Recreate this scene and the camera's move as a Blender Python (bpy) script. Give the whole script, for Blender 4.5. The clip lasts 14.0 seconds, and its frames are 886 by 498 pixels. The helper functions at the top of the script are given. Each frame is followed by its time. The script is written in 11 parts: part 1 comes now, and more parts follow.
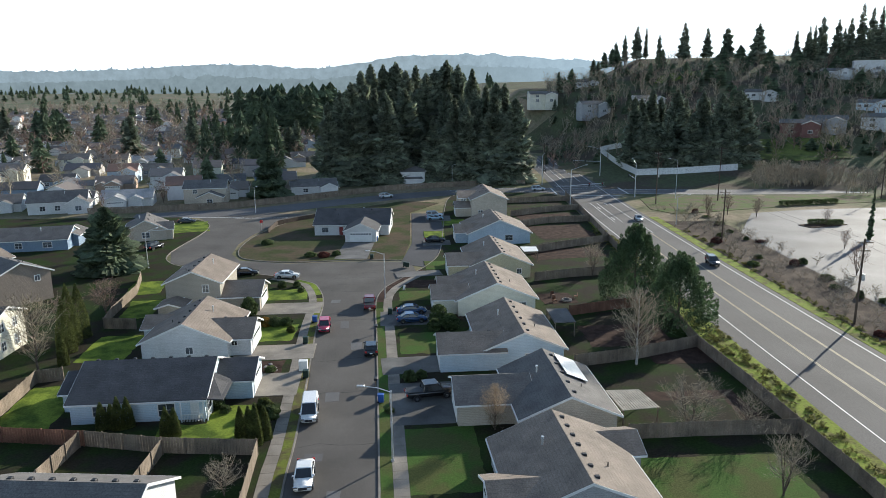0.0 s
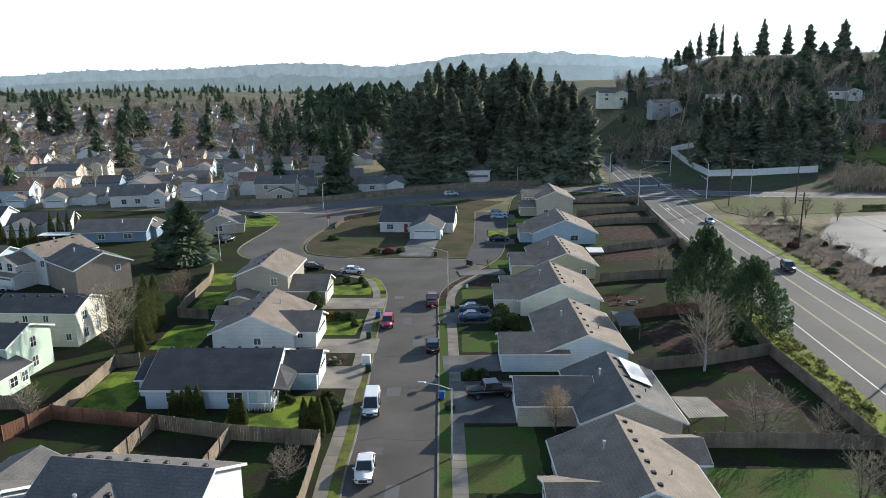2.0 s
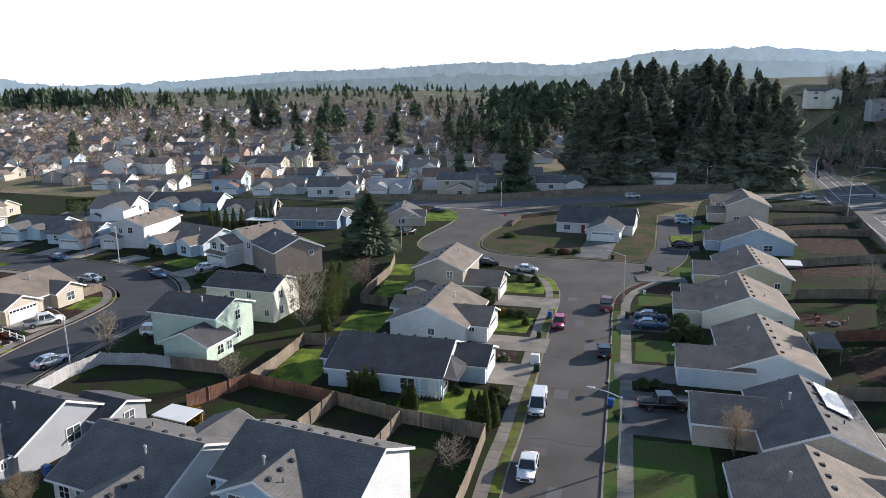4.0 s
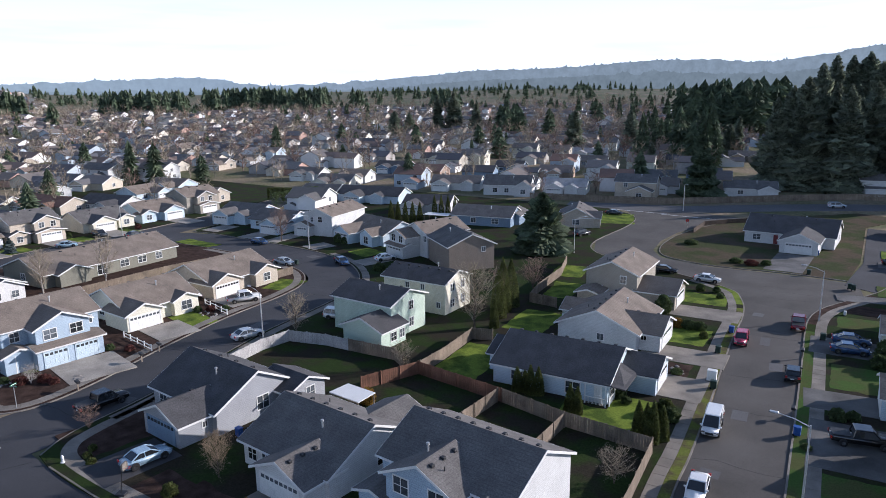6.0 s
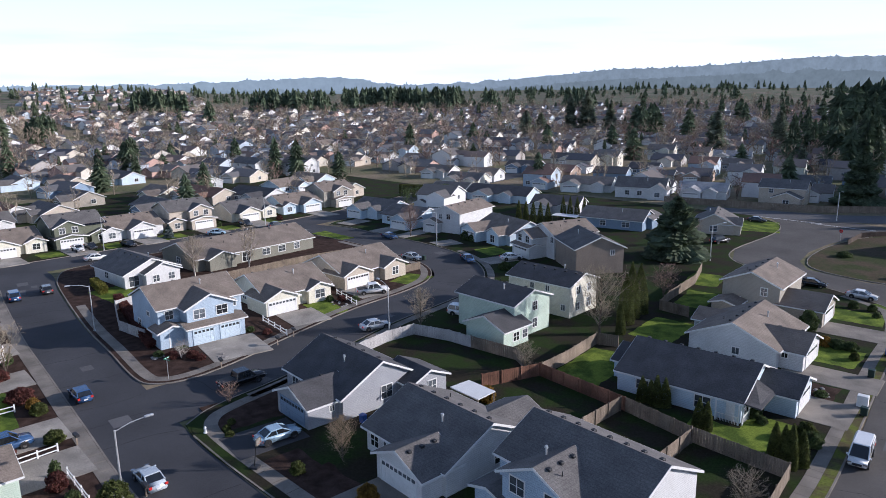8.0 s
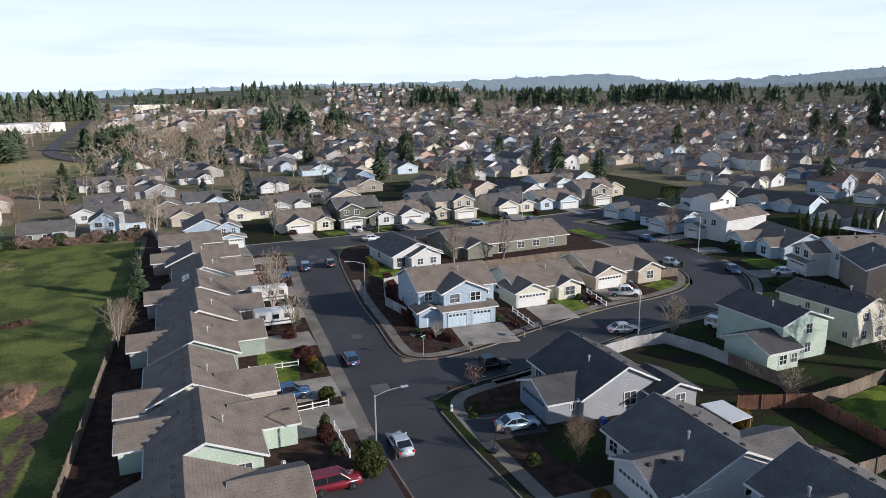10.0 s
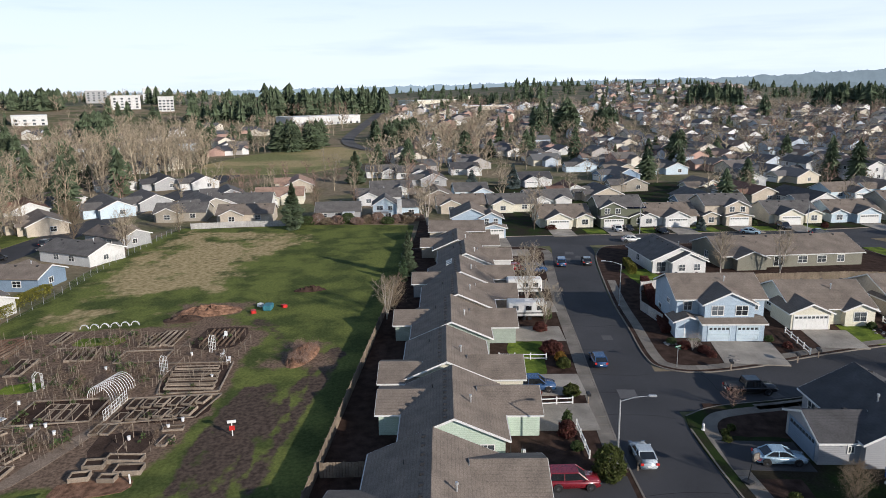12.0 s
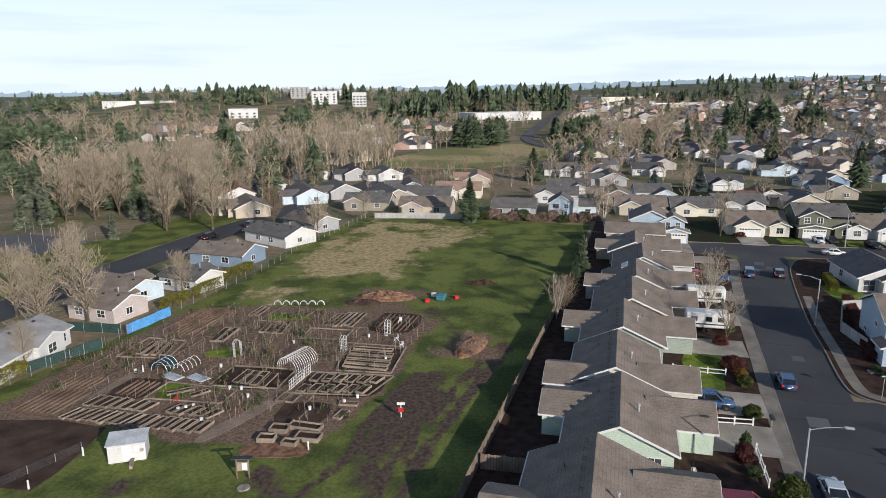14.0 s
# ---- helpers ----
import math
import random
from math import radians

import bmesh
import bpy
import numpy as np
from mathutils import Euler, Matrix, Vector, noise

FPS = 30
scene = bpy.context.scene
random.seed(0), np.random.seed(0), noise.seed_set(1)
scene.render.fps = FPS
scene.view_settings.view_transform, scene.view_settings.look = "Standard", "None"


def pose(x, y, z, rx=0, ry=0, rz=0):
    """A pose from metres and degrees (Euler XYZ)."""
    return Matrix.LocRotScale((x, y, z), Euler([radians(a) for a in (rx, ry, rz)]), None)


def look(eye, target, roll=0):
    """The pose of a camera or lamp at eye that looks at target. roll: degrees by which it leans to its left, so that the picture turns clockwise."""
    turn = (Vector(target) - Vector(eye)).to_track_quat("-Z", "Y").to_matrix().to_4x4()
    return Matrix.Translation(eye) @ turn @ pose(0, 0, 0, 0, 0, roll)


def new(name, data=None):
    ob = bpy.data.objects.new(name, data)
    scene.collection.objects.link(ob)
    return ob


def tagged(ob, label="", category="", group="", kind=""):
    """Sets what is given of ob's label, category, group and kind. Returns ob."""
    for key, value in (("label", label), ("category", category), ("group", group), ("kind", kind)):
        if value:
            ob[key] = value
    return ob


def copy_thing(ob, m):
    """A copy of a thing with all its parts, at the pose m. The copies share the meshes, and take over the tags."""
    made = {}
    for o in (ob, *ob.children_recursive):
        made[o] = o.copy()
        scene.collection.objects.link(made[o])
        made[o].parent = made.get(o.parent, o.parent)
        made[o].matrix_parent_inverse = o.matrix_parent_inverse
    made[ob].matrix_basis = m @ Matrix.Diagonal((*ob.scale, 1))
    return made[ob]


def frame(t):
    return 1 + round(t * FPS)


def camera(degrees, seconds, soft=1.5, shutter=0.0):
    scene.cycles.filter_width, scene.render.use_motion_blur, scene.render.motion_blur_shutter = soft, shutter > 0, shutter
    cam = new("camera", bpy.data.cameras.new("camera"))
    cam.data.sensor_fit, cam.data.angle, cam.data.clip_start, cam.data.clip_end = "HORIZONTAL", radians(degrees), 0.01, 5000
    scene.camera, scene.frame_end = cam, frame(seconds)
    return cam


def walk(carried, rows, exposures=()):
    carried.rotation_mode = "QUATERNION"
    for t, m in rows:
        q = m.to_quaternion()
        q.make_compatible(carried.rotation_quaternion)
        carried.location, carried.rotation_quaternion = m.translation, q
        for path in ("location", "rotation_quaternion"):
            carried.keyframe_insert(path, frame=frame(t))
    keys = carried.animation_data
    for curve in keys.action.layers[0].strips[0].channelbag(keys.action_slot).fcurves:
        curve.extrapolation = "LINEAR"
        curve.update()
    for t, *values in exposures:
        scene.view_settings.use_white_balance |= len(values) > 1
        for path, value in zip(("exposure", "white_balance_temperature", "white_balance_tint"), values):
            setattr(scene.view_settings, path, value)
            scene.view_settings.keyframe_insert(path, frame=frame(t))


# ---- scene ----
cam = camera(65.0, 14.0, soft=0.8)
EYE = (0.0, 0.0, 35.0)
# seconds, yaw, pitch, roll
PATH_ROWS = [
    (0, 0.25, -12.82, -0.49),
    (0.5, 1.57, -12.84, -0.5),
    (1, 2.86, -12.87, -0.46),
    (1.5, 4.09, -12.87, -0.44),
    (2, 5.63, -12.91, -0.46),
    (2.5, 7.41, -12.92, -0.45),
    (3, 9.8, -12.94, -0.46),
    (3.5, 14.17, -12.92, -0.49),
    (4, 20.35, -12.9, -0.56),
    (4.2, 23.36, -12.88, -0.57),
    (4.6, 28.1, -12.87, -0.6),
    (5, 30.9, -12.86, -0.62),
    (5.6, 33.5, -12.84, -0.65),
    (6.3, 35.54, -12.83, -0.66),
    (6.5, 35.96, -12.83, -0.65),
    (7, 37.9, -12.82, -0.65),
    (7.5, 40.4, -12.81, -0.68),
    (8, 45.43, -12.78, -0.62),
    (8.2, 47.52, -12.77, -0.59),
    (10.3, 69.81, -12.81, -0.69),
    (10.5, 71.95, -12.83, -0.68),
    (11, 77.27, -12.84, -0.67),
    (11.5, 82.67, -12.84, -0.64),
    (12, 88.07, -12.85, -0.58),
    (12.5, 93.12, -12.87, -0.5),
    (13, 96.27, -12.92, -0.49),
    (13.5, 99.47, -12.96, -0.48),
    (14, 102.64, -12.98, -0.45),
]
walk(cam, [(t, pose(*EYE, 90 + p, 0, y) @ pose(0, 0, 0, 0, 0, r)) for t, y, p, r in PATH_ROWS],
     [(0, 0.78, 5950, 6), (3.0, 0.77, 5950, 8), (4.2, 0.67, 5850, 13), (6.3, 0.38, 5520, 18), (8.2, 0.3, 5500, 19), (10.3, 0.1, 5850, 13), (14, 0.07, 5950, 12)])

# ---- light ----
SUN_EL, SUN_AZ = radians(18.0), radians(43.0)   # azimuth clockwise from +y
world = bpy.data.worlds.new("world")
scene.world = world
world.use_nodes = True
wn, wl = world.node_tree.nodes, world.node_tree.links
wn.clear()
w_sky = wn.new("ShaderNodeTexSky")
w_sky.sky_type, w_sky.sun_disc = "NISHITA", False
w_sky.sun_elevation, w_sky.sun_rotation = SUN_EL, SUN_AZ
w_sky.air_density, w_sky.dust_density, w_sky.ozone_density = 1.0, 0.35, 2.0
w_tc = wn.new("ShaderNodeTexCoord")
w_map = wn.new("ShaderNodeMapping")
w_map.inputs["Scale"].default_value = (1.6, 1.6, 16.0)
w_noise = wn.new("ShaderNodeTexNoise")
w_noise.inputs["Scale"].default_value, w_noise.inputs["Detail"].default_value = 2.4, 6.0
w_ramp = wn.new("ShaderNodeValToRGB")
w_ramp.color_ramp.elements[0].position, w_ramp.color_ramp.elements[1].position = 0.5, 0.72
w_ramp.color_ramp.elements[0].color, w_ramp.color_ramp.elements[1].color = (9.0, 9.7, 10.2, 1), (7.6, 8.5, 9.3, 1)
w_sep = wn.new("ShaderNodeSeparateXYZ")
w_low = wn.new("ShaderNodeMapRange")   # bright thin haze that thins out with height
w_low.inputs["From Min"].default_value, w_low.inputs["From Max"].default_value = 0.02, 0.36
w_low.inputs["To Min"].default_value, w_low.inputs["To Max"].default_value = 0.95, 0.06
w_low.interpolation_type = "SMOOTHSTEP"
w_mix = wn.new("ShaderNodeMixRGB")
w_bg = wn.new("ShaderNodeBackground")
w_bg.inputs["Strength"].default_value = 0.1
w_out = wn.new("ShaderNodeOutputWorld")
wl.new(w_tc.outputs["Generated"], w_map.inputs["Vector"])
wl.new(w_tc.outputs["Generated"], w_sep.inputs[0])
wl.new(w_map.outputs["Vector"], w_noise.inputs["Vector"])
wl.new(w_noise.outputs["Fac"], w_ramp.inputs["Fac"])
wl.new(w_sep.outputs["Z"], w_low.inputs["Value"])
wl.new(w_low.outputs["Result"], w_mix.inputs["Fac"])
wl.new(w_sky.outputs["Color"], w_mix.inputs["Color1"])
wl.new(w_ramp.outputs["Color"], w_mix.inputs["Color2"])
wl.new(w_mix.outputs["Color"], w_bg.inputs["Color"])
wl.new(w_bg.outputs["Background"], w_out.inputs["Surface"])
sun_data = bpy.data.lights.new("sun", "SUN")
sun_data.energy, sun_data.angle, sun_data.color = 5.0, radians(0.6), (1.0, 0.88, 0.72)
sun_dir = Vector((math.sin(SUN_AZ) * math.cos(SUN_EL), math.cos(SUN_AZ) * math.cos(SUN_EL), math.sin(SUN_EL)))
sun = new("sun", sun_data)
sun.matrix_world = look(sun_dir * 300, (0, 0, 0))

# ---- materials ----
MATS = {}


def mat(name, col, rough=0.85, dark=0.75, light=1.2, scale=0.6, fine=9.0, bump=0.15, vary=0.0, island=False, metal=0.0, spec=0.3, second=None, second_at=0.55, thin=0.0):
    """Base colour with large stains, fine grain, relief and, per object or island, its own shade."""
    if name in MATS:
        return MATS[name]
    m = bpy.data.materials.new(name)
    m.use_nodes = True
    n, l = m.node_tree.nodes, m.node_tree.links
    b = n["Principled BSDF"]
    b.inputs["Roughness"].default_value, b.inputs["Metallic"].default_value = rough, metal
    b.inputs["Specular IOR Level"].default_value = spec
    tc = n.new("ShaderNodeTexCoord")
    big, small = n.new("ShaderNodeTexNoise"), n.new("ShaderNodeTexNoise")
    big.inputs["Scale"].default_value, big.inputs["Detail"].default_value = scale, 5
    small.inputs["Scale"].default_value, small.inputs["Detail"].default_value = fine, 3
    for t in (big, small):
        l.new(tc.outputs["Object"], t.inputs["Vector"])
    ramp = n.new("ShaderNodeValToRGB")
    e = ramp.color_ramp.elements
    e[0].position, e[1].position = 0.3, 0.7
    e[0].color = (*[c * dark for c in col], 1)
    e[1].color = (*[min(c * light, 1) for c in col], 1)
    if second:
        e[0].position, e[1].position = second_at - 0.08, second_at + 0.08
        e[0].color, e[1].color = (*col, 1), (*second, 1)
    l.new(big.outputs["Fac"], ramp.inputs["Fac"])
    grain = n.new("ShaderNodeMixRGB")
    grain.blend_type = "OVERLAY"
    grain.inputs["Fac"].default_value = 0.5
    l.new(ramp.outputs["Color"], grain.inputs["Color1"])
    small.inputs["Roughness"].default_value = 0.7
    stretch = n.new("ShaderNodeMapRange")
    stretch.inputs["From Min"].default_value, stretch.inputs["From Max"].default_value = 0.28, 0.72
    stretch.inputs["To Min"].default_value, stretch.inputs["To Max"].default_value = 0.16, 0.84
    l.new(small.outputs["Fac"], stretch.inputs["Value"])
    l.new(stretch.outputs["Result"], grain.inputs["Color2"])
    out = grain.outputs["Color"]
    if vary:
        hsv = n.new("ShaderNodeHueSaturation")
        rng = n.new("ShaderNodeMapRange")
        rng.inputs["To Min"].default_value, rng.inputs["To Max"].default_value = 1 - vary, 1 + vary
        if island:
            l.new(n.new("ShaderNodeNewGeometry").outputs["Random Per Island"], rng.inputs["Value"])
        else:
            l.new(n.new("ShaderNodeObjectInfo").outputs["Random"], rng.inputs["Value"])
        l.new(rng.outputs["Result"], hsv.inputs["Value"])
        l.new(out, hsv.inputs["Color"])
        out = hsv.outputs["Color"]
    l.new(out, b.inputs["Base Color"])
    if bump:
        bp = n.new("ShaderNodeBump")
        bp.inputs["Strength"].default_value, bp.inputs["Distance"].default_value = bump, 0.03
        l.new(small.outputs["Fac"], bp.inputs["Height"])
        l.new(bp.outputs["Normal"], b.inputs["Normal"])
    if thin:   # light that passes through leaves
        tr = n.new("ShaderNodeBsdfTranslucent")
        l.new(out, tr.inputs["Color"])
        mx = n.new("ShaderNodeMixShader")
        mx.inputs["Fac"].default_value = thin
        l.new(b.outputs["BSDF"], mx.inputs[1])
        l.new(tr.outputs["BSDF"], mx.inputs[2])
        l.new(mx.outputs["Shader"], n["Material Output"].inputs["Surface"])
    MATS[name] = m
    return m


def lined(m, period, axis, depth=0.02, strength=0.6, tint=0.0):
    """Adds parallel courses (lap siding, shingle rows, decking) along one object axis to a material."""
    n, l = m.node_tree.nodes, m.node_tree.links
    b = n["Principled BSDF"]
    tc = n.new("ShaderNodeTexCoord")
    sep = n.new("ShaderNodeSeparateXYZ")
    l.new(tc.outputs["Object"], sep.inputs[0])
    div = n.new("ShaderNodeMath")
    div.operation = "DIVIDE"
    div.inputs[1].default_value = period
    l.new(sep.outputs[axis], div.inputs[0])
    fr = n.new("ShaderNodeMath")
    fr.operation = "FRACT"
    l.new(div.outputs[0], fr.inputs[0])
    bp = n.new("ShaderNodeBump")
    bp.inputs["Strength"].default_value, bp.inputs["Distance"].default_value = strength, depth
    l.new(fr.outputs[0], bp.inputs["Height"])
    old = b.inputs["Normal"].links[0].from_socket if b.inputs["Normal"].links else None
    if old:
        l.new(old, bp.inputs["Normal"])
    l.new(bp.outputs["Normal"], b.inputs["Normal"])
    # tint darkens the colour in the recess of each course, besides the relief
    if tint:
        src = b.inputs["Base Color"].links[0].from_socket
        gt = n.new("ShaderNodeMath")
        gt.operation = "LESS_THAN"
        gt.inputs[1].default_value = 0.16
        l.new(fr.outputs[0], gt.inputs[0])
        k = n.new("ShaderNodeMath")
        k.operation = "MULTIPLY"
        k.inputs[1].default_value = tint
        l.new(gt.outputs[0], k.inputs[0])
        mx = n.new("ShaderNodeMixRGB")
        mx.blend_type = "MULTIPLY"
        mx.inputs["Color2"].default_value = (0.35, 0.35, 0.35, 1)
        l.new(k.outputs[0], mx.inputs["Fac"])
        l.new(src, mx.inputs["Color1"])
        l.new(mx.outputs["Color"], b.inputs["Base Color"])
    return m


def palette(name, cols, rough=0.8, island=False):
    """A paint that takes one of several colours by object or by island."""
    m = mat(name, (0.5, 0.5, 0.5), rough)
    n, l = m.node_tree.nodes, m.node_tree.links
    b = n["Principled BSDF"]
    ramp = n.new("ShaderNodeValToRGB")
    ramp.color_ramp.interpolation = "CONSTANT"
    while len(ramp.color_ramp.elements) < len(cols):
        ramp.color_ramp.elements.new(0.5)
    for i, c in enumerate(cols):
        ramp.color_ramp.elements[i].position = i / len(cols)
        ramp.color_ramp.elements[i].color = (*c, 1)
    src = n.new("ShaderNodeNewGeometry").outputs["Random Per Island"] if island else n.new("ShaderNodeObjectInfo").outputs["Random"]
    l.new(src, ramp.inputs["Fac"])
    noise_node = n.new("ShaderNodeTexNoise")
    noise_node.inputs["Scale"].default_value = 1.3
    tc = n.new("ShaderNodeTexCoord")
    l.new(tc.outputs["Object"], noise_node.inputs["Vector"])
    mx = n.new("ShaderNodeMixRGB")
    mx.blend_type = "OVERLAY"
    mx.inputs["Fac"].default_value = 0.25
    l.new(ramp.outputs["Color"], mx.inputs["Color1"])
    l.new(noise_node.outputs["Fac"], mx.inputs["Color2"])
    l.new(mx.outputs["Color"], b.inputs["Base Color"])
    return m


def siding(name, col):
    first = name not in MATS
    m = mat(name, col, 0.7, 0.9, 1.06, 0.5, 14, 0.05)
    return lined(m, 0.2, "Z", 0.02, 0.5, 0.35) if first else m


M_ASPHALT = mat("asphalt", (0.056, 0.056, 0.06), 0.85, 0.75, 1.25, 0.09, 14, 0.2, spec=0.25)
M_ASPHALT_OLD = mat("asphalt old", (0.105, 0.102, 0.103), 0.85, 0.8, 1.2, 0.07, 14, 0.2)
# lighter, warmer copy of the asphalt: sunlight put into this street's colour
M_ASPHALT_WARM = mat("warm asphalt lightened for sunlight", (0.088, 0.08, 0.072), 0.85, 0.75, 1.25, 0.12, 14, 0.2, spec=0.25)
M_MOSS = mat("mossy verge", (0.1, 0.085, 0.045), 0.95, scale=0.5, fine=5, bump=0.8, second=(0.13, 0.15, 0.032), second_at=0.5, spec=0.05)
M_CONCRETE = mat("concrete", (0.225, 0.2, 0.168), 0.85, 0.6, 1.15, 0.35, 12, 0.15, vary=0.08)
M_LOT = mat("worn parking lot", (0.15, 0.145, 0.145), 0.75, 0.5, 1.3, 0.06, 10, 0.1, spec=0.22)
M_ASPHALT_HWY = mat("worn highway asphalt", (0.1, 0.094, 0.09), 0.85, 0.82, 1.15, 0.07, 14, 0.2, spec=0.2)
M_WHITE_LINE = mat("white road paint", (0.62, 0.62, 0.6), 0.7, 0.8, 1.1, 1.5, 20, 0.05)
M_YELLOW_LINE = mat("yellow road paint", (0.36, 0.3, 0.19), 0.7, 0.7, 1.1, 1.5, 20, 0.05)
M_GROUND = mat("winter ground", (0.23, 0.185, 0.125), 0.95, scale=0.045, fine=0.7, bump=0.3, second=(0.13, 0.13, 0.068), second_at=0.5, spec=0.05)
M_LAWN = mat("lawn", (0.07, 0.105, 0.02), 0.9, scale=0.35, fine=5, bump=0.8, second=(0.165, 0.215, 0.034), second_at=0.5, spec=0.05)
M_LAWN_DRY = mat("thin lawn", (0.115, 0.095, 0.06), 0.95, scale=0.2, fine=6, bump=0.7, second=(0.085, 0.115, 0.034), second_at=0.5, spec=0.05)
M_FIELD = mat("meadow grass", (0.07, 0.088, 0.028), 0.95, scale=0.16, fine=2.6, bump=0.8, second=(0.145, 0.165, 0.046), second_at=0.49, spec=0.05)
# darker copy of the lawn, with the shade of houses put in
M_LAWN_DULL = mat("dull lawn darkened for shade", (0.075, 0.085, 0.03), 0.95, scale=0.3, fine=6, bump=0.8, second=(0.06, 0.105, 0.025), second_at=0.5, spec=0.05)
M_HILL = mat("rough hillside grass", (0.085, 0.095, 0.05), 0.95, scale=0.05, fine=0.8, bump=0.3, second=(0.08, 0.066, 0.05), second_at=0.52, spec=0.05)
M_WOODS = mat("distant wooded ground", (0.17, 0.15, 0.115), 0.95, scale=0.03, fine=0.3, bump=0.3, second=(0.105, 0.118, 0.072), second_at=0.5, spec=0.05)
M_MEADOW = mat("pale winter meadow", (0.36, 0.29, 0.15), 0.95, scale=0.03, fine=0.8, bump=0.2, second=(0.2, 0.2, 0.085), second_at=0.5, spec=0.05)
M_SOIL = mat("dark soil", (0.065, 0.044, 0.034), 0.95, 0.6, 1.5, 0.35, 7, 0.6, spec=0.05)
M_ROUGH = mat("rough winter grass", (0.085, 0.066, 0.045), 0.95, scale=0.14, fine=3, bump=0.8, second=(0.05, 0.06, 0.024), second_at=0.5, spec=0.05)
M_GARDEN_SOIL = mat("garden soil", (0.16, 0.112, 0.08), 0.95, 0.6, 1.4, 0.3, 5, 0.8, spec=0.05)
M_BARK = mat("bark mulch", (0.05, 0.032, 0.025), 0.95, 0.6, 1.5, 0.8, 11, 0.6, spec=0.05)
M_PATH = mat("trodden pale path", (0.24, 0.185, 0.14), 0.95, 0.75, 1.2, 0.5, 6, 0.6, spec=0.05)
M_CHIPS = mat("wood chips", (0.2, 0.115, 0.075), 0.95, 0.5, 1.6, 1.6, 9, 0.9, spec=0.05)
M_FENCE = mat("weathered cedar", (0.2, 0.16, 0.12), 0.9, 0.65, 1.25, 0.5, 9, 0.2, vary=0.12, island=True)
M_FENCE_RED = mat("stained cedar", (0.18, 0.09, 0.058), 0.9, 0.65, 1.25, 0.5, 9, 0.2, vary=0.12, island=True)
M_FENCE_DARK = mat("dark stained boards", (0.075, 0.055, 0.043), 0.9, 0.65, 1.25, 0.5, 9, 0.2, vary=0.12, island=True)
M_FENCE_PALE = mat("pale grey boards", (0.42, 0.41, 0.4), 0.85, 0.8, 1.15, 0.5, 9, 0.15, vary=0.08, island=True)
M_TRIM = mat("white trim", (0.7, 0.7, 0.68), 0.55, 0.93, 1.03, 1.0, 10, 0.03)
M_GLASS = mat("window glass", (0.075, 0.085, 0.095), 0.06, 0.7, 1.3, 0.5, 1, 0, spec=0.9, vary=0.75)
M_CAR_GLASS = mat("tinted car glass", (0.015, 0.018, 0.022), 0.05, 0.8, 1.2, 0.5, 1, 0, spec=0.9)
M_DRIVE = mat("pale driveway concrete", (0.32, 0.29, 0.248), 0.85, 0.62, 1.15, 0.3, 10, 0.15, vary=0.1)
# concrete darkened for house shade on the drives, besides damp and stains
M_DAMP_SHADE = mat("damp stained concrete darkened for shade", (0.13, 0.125, 0.118), 0.75, 0.55, 1.3, 0.25, 10, 0.15, vary=0.12, spec=0.2)
# moss and bare earth, darkened to hold the shade of houses and fences
M_YARD = mat("mossy yard darkened for shade", (0.031, 0.027, 0.019), 0.95, scale=0.22, fine=5, bump=0.8, second=(0.026, 0.042, 0.012), second_at=0.51, spec=0.05)
M_DARK = mat("dark metal", (0.03, 0.03, 0.032), 0.5, 0.8, 1.2, 2, 8, 0.05)
M_STEEL = mat("galvanised steel", (0.55, 0.56, 0.57), 0.45, 0.85, 1.1, 2, 10, 0.05, metal=0.6)
M_CHROME = mat("bare metal", (0.6, 0.6, 0.6), 0.25, 0.9, 1.05, 3, 10, 0, metal=1.0)
M_WOODPOLE = mat("creosote pole", (0.09, 0.065, 0.048), 0.9, 0.7, 1.3, 1, 12, 0.3)
M_RUBBER = mat("rubber", (0.015, 0.015, 0.016), 0.8, 0.8, 1.2, 3, 15, 0.1)
M_CONIFER = mat("conifer needles", (0.19, 0.215, 0.15), 0.8, 0.6, 1.5, 0.35, 2, 0.0, vary=0.45, island=True, thin=0.5)
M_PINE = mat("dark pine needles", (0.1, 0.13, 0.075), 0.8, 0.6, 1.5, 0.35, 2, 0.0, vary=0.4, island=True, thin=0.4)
M_CEDAR = mat("cedar foliage", (0.071, 0.110, 0.053), 0.8, 0.6, 1.4, 0.5, 2, 0.0, vary=0.4, island=True, thin=0.4)
M_SPRUCE = mat("blue spruce needles", (0.1, 0.13, 0.125), 0.8, 0.7, 1.3, 0.5, 2, 0.0, vary=0.3, island=True, thin=0.4)
M_SHRUB = mat("evergreen shrub leaves", (0.085, 0.115, 0.042), 0.7, 0.6, 1.5, 1.0, 3, 0.0, vary=0.4, island=True, thin=0.4)
M_SHRUB_RED = mat("reddish shrub leaves", (0.13, 0.05, 0.04), 0.75, 0.6, 1.4, 1.0, 3, 0.0, vary=0.4, island=True, thin=0.4)
M_SHRUB_GOLD = mat("golden shrub leaves", (0.25, 0.15, 0.03), 0.75, 0.6, 1.4, 1.0, 3, 0.0, vary=0.4, island=True, thin=0.4)
M_HEDGE = mat("arborvitae foliage", (0.085, 0.1, 0.028), 0.8, 0.6, 1.5, 1.0, 3, 0.0, vary=0.4, island=True, thin=0.4)
M_HEDGE_GOLD = mat("yellow-green hedge foliage", (0.19, 0.18, 0.035), 0.8, 0.6, 1.5, 1.0, 3, 0.0, vary=0.4, island=True, thin=0.4)
M_STALK = mat("withered stalks", (0.17, 0.125, 0.085), 0.9, 0.6, 1.4, 0.5, 4, 0.0, vary=0.35, island=True)
